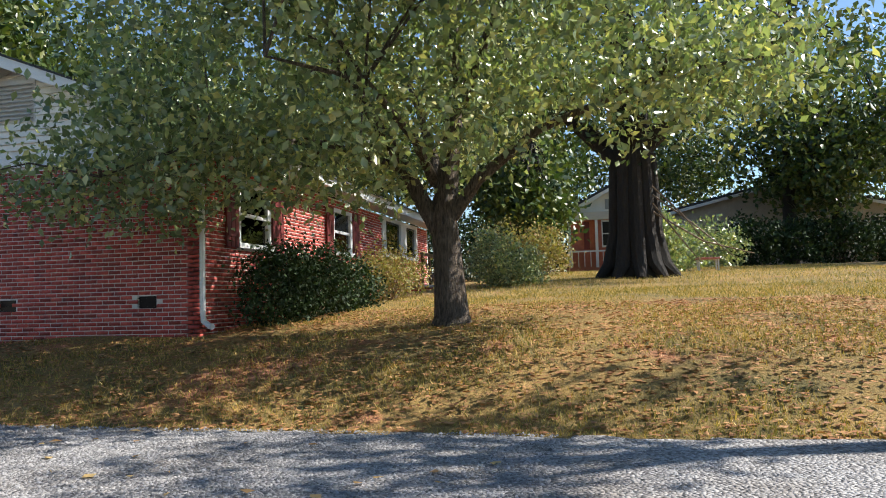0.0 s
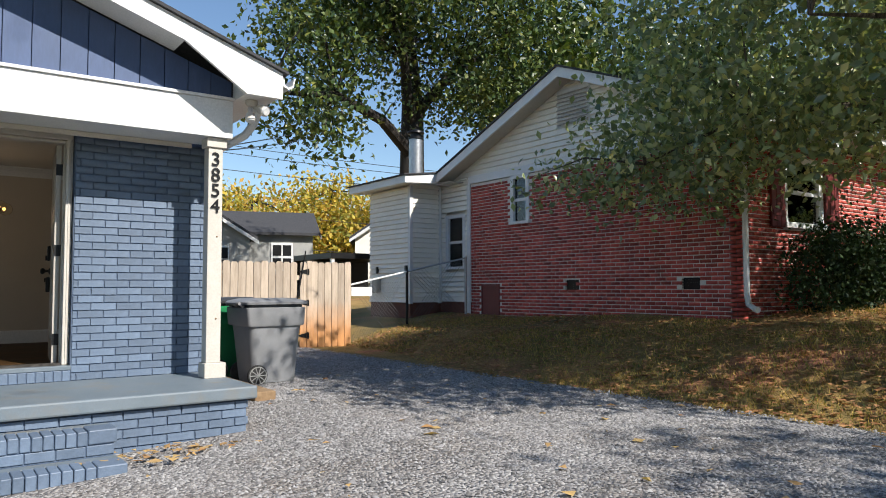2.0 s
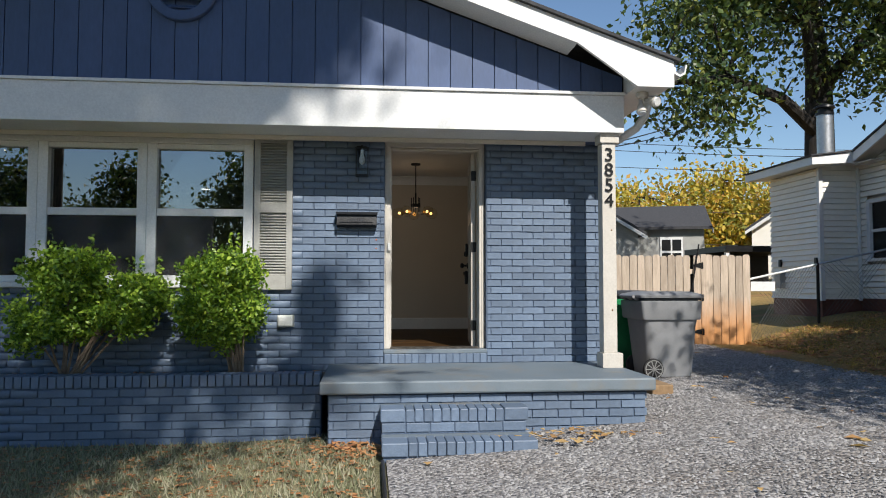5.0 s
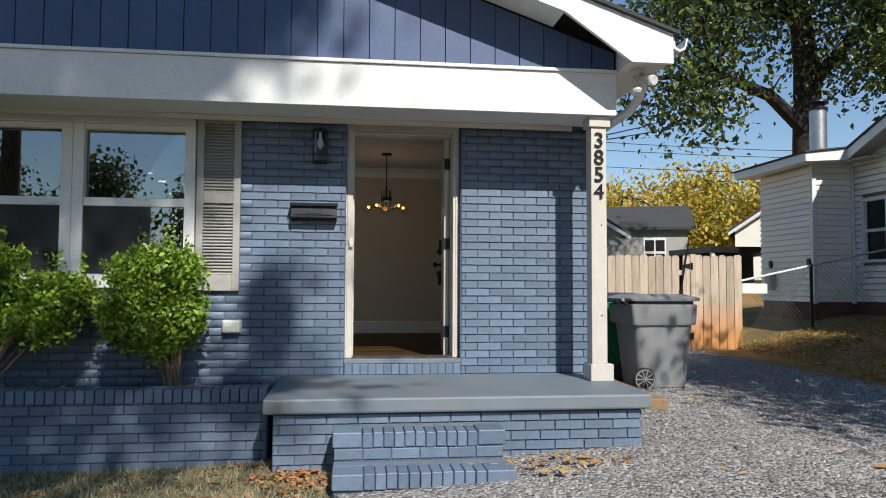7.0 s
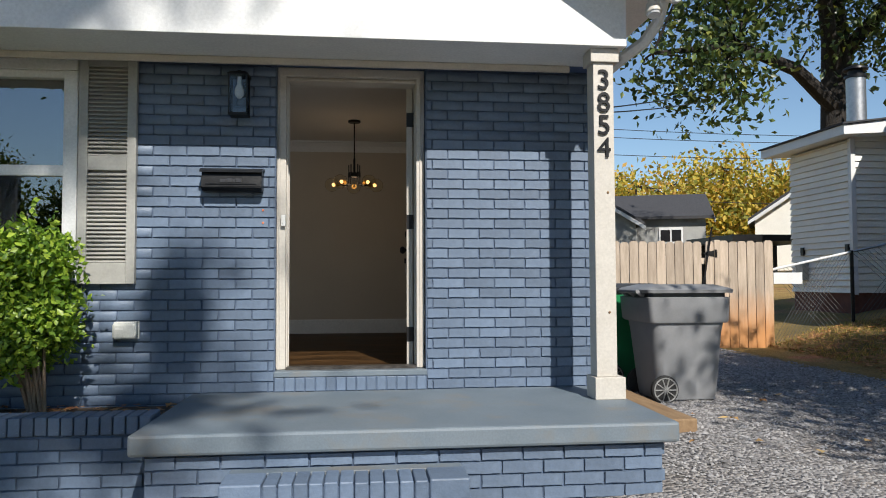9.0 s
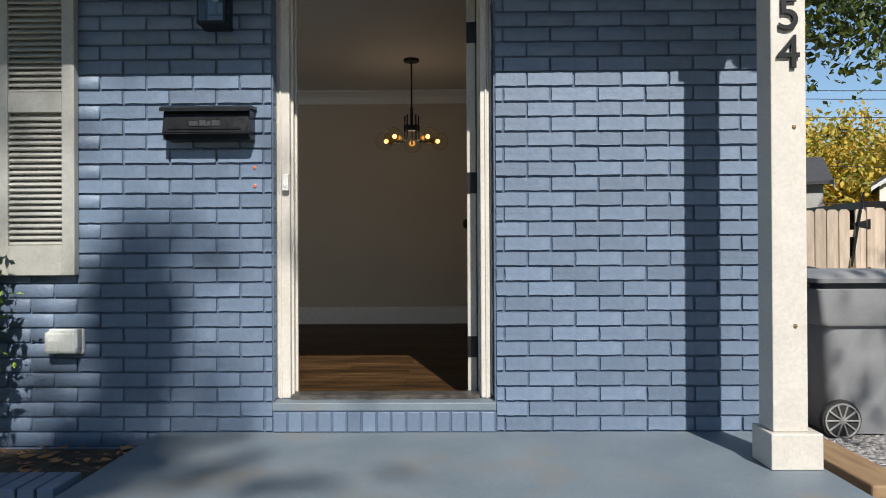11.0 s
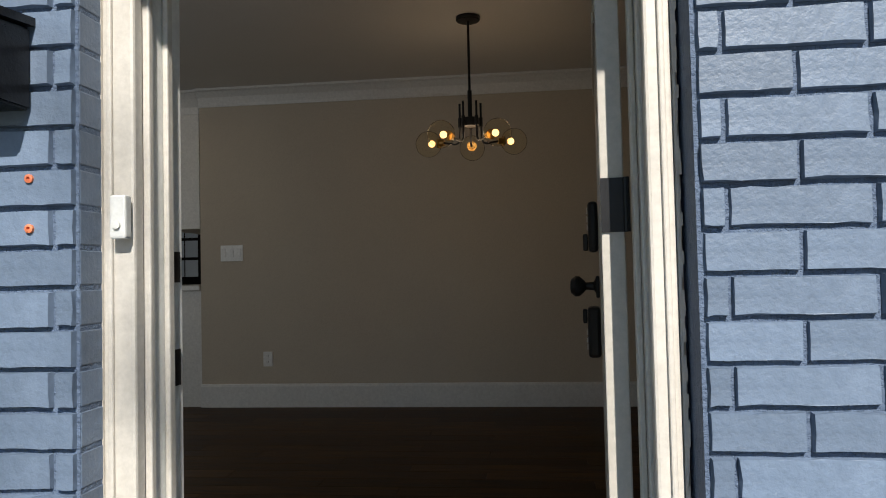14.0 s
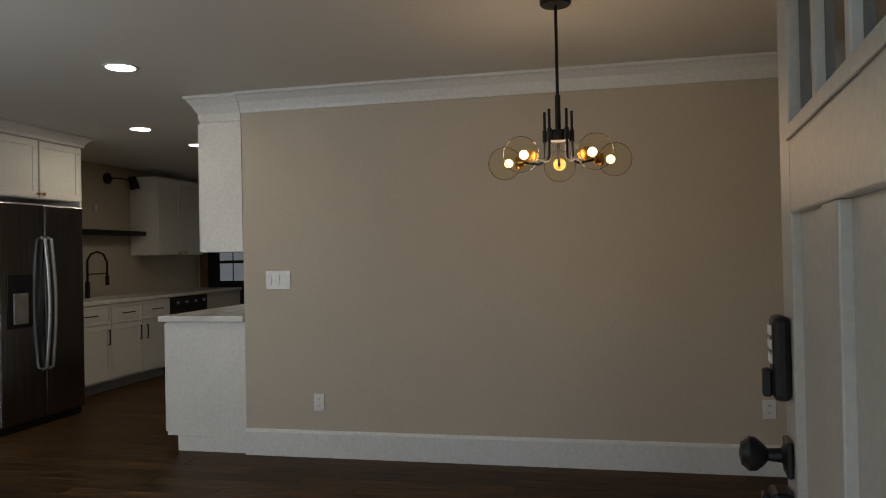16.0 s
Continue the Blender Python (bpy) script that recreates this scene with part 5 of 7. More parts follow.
PT = (9.3, -4.9)
pz = gz(*PT)
tree("pear_tree", "green leafy ornamental pear tree on the lawn", (*PT, pz),
     [(0, 0, -0.1, 0.33), (0, 0, 0.12, 0.25), (0.0, 0.02, 0.6, 0.215), (0.02, 0.05, 1.1, 0.20), (0.0, 0.08, 1.45, 0.19), (0.05, 0.0, 2.2, 0.15), (0.1, -0.15, 3.4, 0.11), (0, -0.1, 5.0, 0.06), (0, 0, 6.4, 0.02)],
     [[(0.0, 0.10, 1.25, 0.15), (-0.05, 0.38, 1.75, 0.12), (-0.1, 0.70, 2.4, 0.095), (-0.3, 1.4, 3.6, 0.06), (-0.6, 2.4, 4.8, 0.02)],
      [(0.0, -0.05, 1.5, 0.10), (-0.1, -0.45, 2.0, 0.085), (-0.2, -1.3, 2.6, 0.06), (-0.3, -3.0, 3.2, 0.03), (-0.4, -4.6, 3.3, 0.012)],
      [(0.05, 0.1, 1.7, 0.10), (0.5, 0.3, 2.4, 0.08), (1.3, 0.8, 3.6, 0.05), (2.2, 1.4, 5.0, 0.015)],
      [(0.0, 0.2, 2.0, 0.08), (-0.7, 0.3, 2.5, 0.06), (-1.8, 0.6, 3.0, 0.04), (-3.2, 1.2, 2.9, 0.012)],
      [(-0.08, 0.6, 2.2, 0.07), (-0.6, 1.6, 2.55, 0.05), (-1.2, 3.0, 2.6, 0.03), (-1.6, 4.4, 2.1, 0.01)],
      [(0.1, -0.15, 3.0, 0.09), (-0.4, -0.8, 4.2, 0.06), (-1.0, -1.8, 5.6, 0.02)]],
     [((9.2, -4.4, 5.7), (3.6, 3.6, 1.7)), ((8.2, -2.2, 4.4), (2.4, 2.6, 1.8)), ((8.0, -6.6, 4.6), (2.5, 2.6, 1.6)), ((6.5, -4.2, 5.5), (2.4, 2.4, 1.7)),
      ((8.0, -0.9, 3.7), (1.5, 1.5, 0.9)), ((8.2, -1.7, 3.15), (1.8, 2.2, 0.9)), ((8.3, 0.6, 3.1), (0.9, 1.2, 0.7)), ((8.0, -0.8, 2.75), (1.1, 1.3, 0.5)), ((8.0, 1.5, 3.0), (0.6, 0.8, 0.35)), ((8.9, -3.3, 3.0), (1.6, 1.4, 0.6)), ((9.8, -8.2, 4.4), (2.0, 2.2, 1.2)), ((11.4, -3.8, 4.6), (2.2, 3.2, 1.6)), ((7.9, -4.3, 3.5), (1.8, 2.4, 0.6)), ((6.5, -3.7, 6.1), (2.0, 1.8, 0.9)), ((7.6, -2.6, 6.2), (2.2, 2.0, 1.2)),
      # high lobes above the view, added to shade the drive
      ((5.9, -5.4, 4.95), (1.7, 2.0, 0.5)), ((6.1, -5.0, 5.1), (1.7, 1.8, 0.5)), ((6.2, -3.5, 5.6), (1.8, 1.7, 0.5)), ((6.3, -4.2, 5.3), (1.8, 1.9, 0.5)), ((5.7, -6.5, 4.95), (1.6, 1.4, 0.5)), ((5.9, -6.4, 5.1), (1.6, 1.5, 0.5)),
      # low south lobe, added to shade the bank
      ((8.3, -8.6, 3.9), (1.6, 1.5, 0.6))],
     47000, 0.12, PEAR_LEAF, BARK, 0.20, 18, 0.55, shell=0.3, twigs=70)

tree("oak_tree", "tall oak tree behind the brick house", (13.2, 14.0, 0.9),
     [(0, 0, -0.2, 0.62), (0, 0, 1, 0.50), (0.1, 0, 4, 0.44), (0.2, 0.1, 7, 0.38), (0.0, 0.3, 10, 0.26), (0.2, 0, 14, 0.12)],
     [[(0.15, 0, 5.0, 0.24), (-1.6, -0.8, 5.9, 0.18), (-3.6, -1.4, 6.3, 0.12), (-6.0, -1.8, 5.9, 0.04)],
      [(0.2, 0, 6.5, 0.22), (1.6, -0.6, 8.2, 0.16), (3.6, -1.0, 9.4, 0.05)],
      [(0.1, 0, 6.0, 0.2), (-1.0, -1.2, 8.0, 0.14), (-2.5, -2.0, 10.4, 0.05)],
      [(0.1, 0.2, 7.5, 0.2), (0.4, 0.5, 10, 0.15), (0.6, 0.8, 13, 0.04)]],
     [((13.0, 13.4, 12.5), (6.2, 5.6, 4.6)), ((9.2, 12.6, 8.3), (2.7, 2.5, 1.8)), ((8.6, 12.6, 6.4), (1.8, 1.6, 1.1)), ((16.6, 13.0, 9.2), (3.2, 2.8, 2.2)), ((10.5, 13.2, 10.6), (3.2, 3.0, 2.4)), ((14.5, 13.2, 7.8), (2.2, 2.0, 1.0))],
     31000, 0.20, OAK_LEAF, DARK_BARK, 0.48, 46, 0.3, "", 0.25, 200)

for i, (x, y, h, r, n) in enumerate(((22, 15, 13, 5.0, 12000), (30, 13, 14, 5.5, 11000), (38, 8, 14, 6.0, 10000), (45, -1, 14, 6.5, 10000), (52, -10, 14, 6.5, 9000), (44, -20, 14, 6.0, 8000), (33, -25, 12, 5.0, 7000), (36, -1.5, 9, 3.5, 6000), (42, -17, 10, 4.0, 6000), (33, -3.2, 6, 2.2, 4000), (58, -30, 12, 6.0, 6000))):
    z0 = gz(x, y)
    tree("shade_tree", "leafy green shade tree far behind the houses", (x, y, z0),
         [(0, 0, -0.3, 0.45), (0, 0.1, 3, 0.34), (0.2, 0, 6, 0.26), (0, 0.2, h * 0.8, 0.1)],
         [[(0, 0, 3.5, 0.2), (1.2, 0.8, 5.5, 0.12), (2.6, 1.6, 7.5, 0.04)], [(0, 0, 4, 0.2), (-1.2, -0.8, 6, 0.12), (-2.6, -1.6, 8, 0.04)]],
         [((x, y, z0 + h * 0.66), (r, r, h * 0.36)), ((x - r * 0.5, y - r * 0.4, z0 + h * 0.48), (r * 0.6, r * 0.6, h * 0.2)), ((x + r * 0.4, y - r * 0.5, z0 + h * 0.45), (r * 0.6, r * 0.6, h * 0.18))],
         n, 0.34, OAK_LEAF, DARK_BARK, 0.6, 20, 0.2, "far shade trees", 0.25, 40)

tree("big_tree", "massive dark ribbed tree trunk on the far lawn", (21.4, -7.9, gz(21.4, -7.9)),
     [(0, 0, -0.3, 0.95), (0, 0, 0.25, 0.78), (0, 0, 0.8, 0.68), (0, 0.0, 2.2, 0.64), (0.1, 0, 4, 0.60), (0.2, 0.2, 8, 0.45), (0, 0, 12, 0.2)],
     [[(0.0, 0.3, 3.4, 0.3), (0.5, 2.0, 5.2, 0.22), (1.0, 4.0, 7.0, 0.08)], [(0.1, -0.3, 3.8, 0.3), (0.0, -2.2, 5.6, 0.2), (0.0, -4.6, 7.0, 0.07)],
      *[[(1.20 * math.cos(a), 1.20 * math.sin(a), -0.08, 0.12), (0.80 * math.cos(a), 0.80 * math.sin(a), 0.35, 0.22), (0.58 * math.cos(a), 0.58 * math.sin(a), 1.3, 0.22), (0.50 * math.cos(a), 0.50 * math.sin(a), 3.6, 0.20)]
        for a in (0.2, 1.0, 1.9, 2.6, 3.2, 3.8, 4.5, 5.4)]],
     [((21.4, -7.9, 11.5), (6.5, 6.5, 4.5)), ((20.6, -4.6, 7.6), (2.8, 3.0, 1.9)), ((20.4, -11.6, 7.4), (3.0, 3.2, 1.9)), ((19.4, -8.2, 6.6), (2.2, 3.0, 1.2))],
     20000, 0.20, OAK_LEAF, DARK_BARK, 0.45, 22, 0.3, "", 0.3, 80)

for i in range(11):
    a = radians(-17 - i * 2.0)
    d = 62 + 9 * math.sin(i * 2.4)
    x, y = -0.6 - math.sin(a) * d, -7.1 + math.cos(a) * d
    h = 8.4 + 1.5 * math.sin(i * 1.7)
    z0 = gz(x, y) - 0.4
    tree("autumn_tree", "yellow and green autumn tree in the distance", (x, y, z0), [(0, 0, -0.5, 0.3), (0, 0, 3, 0.2), (0, 0, h * 0.8, 0.06)], [],
         [((x, y, z0 + h * 0.58), (4.2, 4.2, h * 0.42)), ((x + 2.4, y, z0 + h * 0.4), (2.8, 2.6, h * 0.3)), ((x - 2.4, y, z0 + h * 0.38), (2.8, 2.6, h * 0.3))],
         5200, 0.36, FAR_LEAF, DARK_BARK, 0.55, 16, 0.1, "distant autumn trees", 0.3, 20)

# unseen trees, added with crowns set up-sun to shade facade, lawn and gravel
STREET = [("street_tree", "unseen tall tree added behind the walk to cast dappled shade", (-1.2, -13.5), 17,
           [((-1.3, -13.4, 14.7), (3.0, 1.8, 1.6)), ((-3.2, -13.2, 10.2), (3.3, 1.8, 1.9)), ((-5.2, -13.4, 12.6), (2.6, 2.0, 3.0)), ((0.9, -13.4, 14.7), (1.7, 0.9, 0.8)), ((1.6, -13.3, 14.75), (0.8, 0.4, 0.45)), ((1.2, -13.4, 15.6), (0.9, 0.6, 0.6)),
            ((0.2, -13.2, 11.15), (1.6, 1.0, 0.5)), ((-0.4, -13.4, 10.0), (1.2, 0.8, 0.5)), ((2.1, -13.4, 11.75), (0.35, 0.4, 0.3))], 36000),
          ("street_tree", "unseen tall tree added behind the walk to cast dappled shade", (-9.5, -14.0), 15, [((-9.0, -13.8, 10.5), (4.2, 4.0, 4.6))], 10000),
          ("slender_tree", "unseen slender tree with sparse crown, added to shade the gravel", (6.8, -15.6), 10, [((6.8, -15.4, 8.6), (2.0, 1.8, 1.7)), ((8.6, -15.8, 8.0), (1.2, 1.2, 1.0))], 1300)]
for nm, lab, (x, y), h, blobs, n in STREET:
    z0 = gz(x, y)
    tree(nm, lab, (x, y, z0), [(0, 0, -0.2, 0.34), (0, 0, 2, 0.26), (0.1, 0.1, h * 0.5, 0.2), (0.0, 0.1, h * 0.9, 0.05)],
         [[(0, 0, h * 0.62, 0.10), (0.5, 0.2, h * 0.74, 0.06), (1.0, 0.4, h * 0.85, 0.02)], [(0, 0, h * 0.66, 0.10), (-0.5, 0.1, h * 0.76, 0.06), (-1.1, 0.2, h * 0.86, 0.02)]],
         blobs, n, 0.20, OAK_LEAF, BARK, 0.4, 20, 0.2, "street trees", 0.15, 60,
         # loose leaf clumps added up-sun of chosen shadows on wall, beam and slab
         sprays=[((2.28, -13.4, 12.8), (0.20, 0.3, 0.34), 240), ((1.5, -13.3, 14.75), (1.05, 0.5, 0.6), 1300), ((2.05, -13.4, 11.75), (0.45, 0.4, 0.35), 420),
                 ((1.3, -13.4, 15.7), (1.0, 0.5, 0.5), 600)] if x == -1.2 else ())
# row of trees across the street, seen mirrored in the windows
for i in range(8):
    x, y = -32 + i * 7.6 + 2 * math.sin(i * 3), -42 + 3 * math.cos(i * 2)
    tree("roadside_tree", "broad green tree across the street", (x, y, -0.1), [(0, 0, -0.2, 0.4), (0, 0, 3.5, 0.28), (0, 0, 9, 0.08)], [],
         [((x, y, 5.0), (3.7, 3.2, 3.0)), ((x + 0.5, y, 8.0), (2.1, 2.0, 1.8))], 4500, 0.36, OAK_LEAF, DARK_BARK, 0.6, 16, 0.1, "trees across the street", 0.3, 20)


def bush(name, label, base, blobs, n, size, mats, clump=0.09, per=14, stems=6, group="", spikes=0, sprays=0):
    b = thing(name, label, "shrub", base, group)
    if sprays:
        tufts = []
        for _ in range(sprays):
            c, r = blobs[int(rng.integers(len(blobs)))]
            d = unit(1)[0] * rng.uniform(0.45, 1.0)
            s = rng.uniform(0.08, 0.17)
            tufts.append((np.array(c) + d * np.array(r) * 0.9, (s * 1.2, s * 1.0, s * 0.75)))
        blobs = tufts
    pos, seeds = scatter_in(blobs, n, clump, per, 0.45)
    B = Vector(base)
    if spikes:
        tops = []
        for _ in range(spikes):
            c, r = blobs[int(rng.integers(len(blobs)))]
            d = unit(1)[0]
            d[2] = abs(d[2]) + 0.5
            d /= np.linalg.norm(d)
            s = np.array(c) + d * np.array(r) * 0.9
            ln = rng.uniform(0.10, 0.24)
            for k in range(12):
                tops.append(s + (d * 0.35 + np.array([0, 0, 0.8])) * ln * k / 11 + rng.normal(size=3) * 0.008)
        pos = np.concatenate([pos, np.array(tops)])
    bm = bmesh.new()
    for i in range(stems):
        e = Vector(seeds[i * 3 % len(seeds)])
        s = B + Vector((rng.uniform(-0.06, 0.06), rng.uniform(-0.05, 0.05), -0.05))
        tube(bm, [s, s.lerp(e, 0.5) + Vector((0, 0, 0.08)), e], [0.012, 0.009, 0.004], 5)
    part("stem", bm, TWIG, b)
    part("foliage", leaves(pos, size, mats, droop=-0.2), None, b)
    return b


bush("boxwood_shrub", "bright green leafy shrub below the window", (-1.83, -0.36, 0.375), [((-2.0, -0.40, 1.02), (0.44, 0.31, 0.36)), ((-1.98, -0.42, 1.28), (0.36, 0.28, 0.24)), ((-1.98, -0.40, 0.86), (0.36, 0.27, 0.2))],
     17000, 0.045, SHRUB_LEAF, 0.035, 14, 16, "shrubs below the window", 38, 76)
bush("boxwood_shrub", "spreading bright green shrub below the window", (-3.28, -0.36, 0.375), [((-3.32, -0.40, 1.02), (0.54, 0.31, 0.36)), ((-3.3, -0.42, 1.30), (0.44, 0.27, 0.26)), ((-2.76, -0.42, 0.96), (0.34, 0.24, 0.17)), ((-2.7, -0.42, 1.10), (0.25, 0.2, 0.13)), ((-3.4, -0.40, 0.82), (0.4, 0.26, 0.14))],
     24000, 0.045, SHRUB_LEAF, 0.035, 14, 18, "shrubs below the window", 50, 104)
hedge_z = gz(11, -2)
bush("hedge", "dark green overgrown hedge before the brick wall", (11.2, -1.9, hedge_z), [((10.6, -1.75, 1.5), (1.1, 0.75, 0.8)), ((11.9, -1.8, 1.55), (1.2, 0.8, 0.85)), ((13.0, -1.9, 1.45), (1.0, 0.8, 0.75))], 15000, 0.075, HEDGE_LEAF, 0.12, 14, 8)
bush("dry_shrub", "yellowing half bare shrub by the house", (15.2, -2.2, gz(15, -2)), [((14.6, -2.2, 1.85), (1.0, 0.8, 0.55)), ((16.0, -2.2, 1.8), (1.0, 0.8, 0.6))], 4200, 0.07, DRY_LEAF, 0.15, 10, 30)
bush("juniper", "upright green shrub behind the pear tree", (18.3, -4.2, gz(18, -4)), [((18.3, -4.2, 2.2), (0.8, 0.8, 0.9)), ((18.8, -4.8, 2.0), (0.8, 0.7, 0.7))], 5000, 0.09, PEAR_LEAF, 0.12, 14, 5)
for x, y, r, h, mats in ((27.0, -1.4, 1.7, 1.7, HEDGE_LEAF), (27.6, -3.2, 1.5, 1.3, DRY_LEAF), (27.2, -4.7, 1.2, 1.2, DRY_LEAF)):
    bush("brush", "tangled half bare brush beyond the brick house", (x, y, gz(x, y)), [((x, y, gz(x, y) + h * 0.7), (r, r, h))], 2600, 0.12, mats, 0.2, 12, 26, "brush beyond the brick house")
for i, (x, y, r, h) in enumerate(((33, -9.8, 1.8, 1.4), (36, -11.6, 2.2, 1.5), (27, -8.9, 1.0, 1.4))):
    bush("round_shrub", "rounded light green shrub on the far lawn", (x, y, gz(x, y)), [((x, y, gz(x, y) + h * 0.6), (r, r, h))], 3000, 0.17, PEAR_LEAF, 0.2, 12, 4, "shrubs on the far lawn")
for i in range(5):
    x, y = 38 + i * 0.8, -14.0 - i * 2.4
    bush("dark_hedge", "dark hedge in shade on the far lawn", (x, y, gz(x, y)), [((x, y, gz(x, y) + 1.1), (1.8, 1.7, 1.5))], 2400, 0.2, HEDGE_LEAF, 0.2, 12, 4, "dark hedges far off")

for x, y in ((46, 6), (47, 2.4), (46.5, -1.2), (47, -4.6)):
    bush("thicket", "dark green thicket closing the far lawn", (x, y, gz(x, y)), [((x, y, gz(x, y) + 1.8), (2.4, 2.3, 2.6))], 3200, 0.24, HEDGE_LEAF, 0.25, 12, 4, "thickets beyond the lawn")

# far houses


def far_house(x, y, w, d, h, roof_h, wall, label, turn=0.0, windows=2, roof_mat=None, gable_mat=None, porch_front=False, side_windows=()):
    z = gz(x, y) - 0.2
    hs = thing("house", label, "house", (x, y, z))
    R = Matrix.Translation((x, y, z)) @ Matrix.Rotation(radians(turn), 4, "Z")

    def put(name, bm, mats, parent, lab=""):
        bm.transform(R)
        return part(name, bm, mats, parent, lab)
    put("wall", cuboid(-w / 2, w / 2, -d / 2, d / 2, 0, h), wall, hs)
    bm = bmesh.new()
    prism(bm, [(-w / 2, h), (w / 2, h), (0, h + roof_h - 0.1)], -d / 2, d / 2)
    put("gable", bm, gable_mat or wall, hs)
    for s in (1, -1):
        bm = bmesh.new()
        prism(bm, [(0, h + roof_h), (s * (w / 2 + 0.35), h - 0.12), (s * (w / 2 + 0.35), h + 0.02), (0, h + roof_h + 0.14)], -d / 2 - 0.35, d / 2 + 0.35)
        put("roof_slope", bm, roof_mat or SHINGLE, hs)
        bm = bmesh.new()
        prism(bm, [(0, h + roof_h - 0.02), (s * (w / 2 + 0.35), h - 0.14), (s * (w / 2 + 0.35), h - 0.32), (0, h + roof_h - 0.2)], -d / 2 - 0.40, -d / 2 - 0.36)
        put("rake_board", bm, WHITE, hs)
    for i in range(windows):
        u = (i + 0.5) / windows * w - w / 2
        f = put("window", cuboid(u - 0.5, u + 0.5, -d / 2 - 0.06, -d / 2 - 0.01, h * 0.42, h * 0.86), WHITE, hs, "white framed window")
        for a in (-0.44, 0.03):
            for z0, z1 in ((h * 0.45, h * 0.63), (h * 0.65, h * 0.83)):
                put("pane", cuboid(u + a, u + a + 0.41, -d / 2 - 0.075, -d / 2 - 0.065, z0, z1), BLACK, f)
    for u in side_windows:
        f = put("window", cuboid(-w / 2 - 0.06, -w / 2 - 0.01, u - 0.55, u + 0.55, h * 0.36, h * 0.84), WHITE, hs, "white framed window")
        for a in (-0.47, 0.04):
            for z0, z1 in ((h * 0.40, h * 0.58), (h * 0.62, h * 0.80)):
                put("pane", cuboid(-w / 2 - 0.075, -w / 2 - 0.065, u + a, u + a + 0.43, z0, z1), BLACK, f)
    if porch_front:
        put("porch_beam", cuboid(-w / 2 - 0.2, w / 2 + 0.2, -d / 2 - 0.30, -d / 2 - 0.08, h - 0.42, h - 0.02), CREAM, hs, "cream porch beam")
        for u in (-w / 2 + 0.1, -0.75, 0.8, w / 2 - 0.1):
            put("column", cuboid(u - 0.07, u + 0.07, -d / 2 - 0.28, -d / 2 - 0.14, 0.3, h - 0.421), WHITE, hs, "white porch column")
        put("porch_rail", cuboid(-w / 2, w / 2, -d / 2 - 0.26, -d / 2 - 0.2, 1.1, 1.18), WHITE, hs)
        for k in range(14):
            u = -w / 2 + 0.2 + k * (w - 0.4) / 13
            put("baluster", cuboid(u - 0.02, u + 0.02, -d / 2 - 0.25, -d / 2 - 0.21, 0.35, 1.099), WHITE, hs)
        for u in (-1.25, 1.25):
            put("shutter", cuboid(u - 0.14, u + 0.14, -d / 2 - 0.07, -d / 2 - 0.01, h * 0.40, h * 0.84), RED_PAINT, hs, "dark red shutter")
        put("gable_window", cuboid(-0.28, 0.28, -d / 2 - 0.05, -d / 2 - 0.005, h + 0.12, h + 0.62), GREY_SIDING, hs, "grey gable vent")
        put("porch_base", cuboid(-w / 2 - 0.1, w / 2 + 0.1, -d / 2 - 0.5, -d / 2 - 0.01, -0.3, 0.3), wall, hs)
    return hs


GREY_SIDING = surf("grey siding", (0.30, 0.30, 0.29), (0.38, 0.38, 0.36), 3, 0.7, 0.1, 40)
far_house(14.5, 30.8, 4.6, 5.0, 3.1, 1.2, GREY_SIDING, "small grey house with dark roof beyond the fence", 72, 1, side_windows=(-0.9, 1.3))
far_house(11.2, 29.2, 3.0, 4.0, 2.9, 1.0, GREY_SIDING, "small grey house with dark roof beyond the fence", -8, 1)
far_house(24.8, 34.0, 4.6, 7.0, 2.9, 1.7, SIDING, "white gabled house behind the brick house", -30, 1)
far_house(39.5, -7.35, 4.4, 5.0, 3.15, 1.2, surf("orange red brick", (0.42, 0.12, 0.07), (0.55, 0.19, 0.11), 5, 0.8, 0.2, 60), "red brick house with cream porch gable", -90, 1, None, SIDING, True)
far_house(50, -17.0, 15.0, 8.0, 3.3, 1.7, surf("tan siding", (0.40, 0.34, 0.27), (0.47, 0.41, 0.33), 3, 0.7, 0.1, 40), "tan house in shade across the lawn", -90, 4)


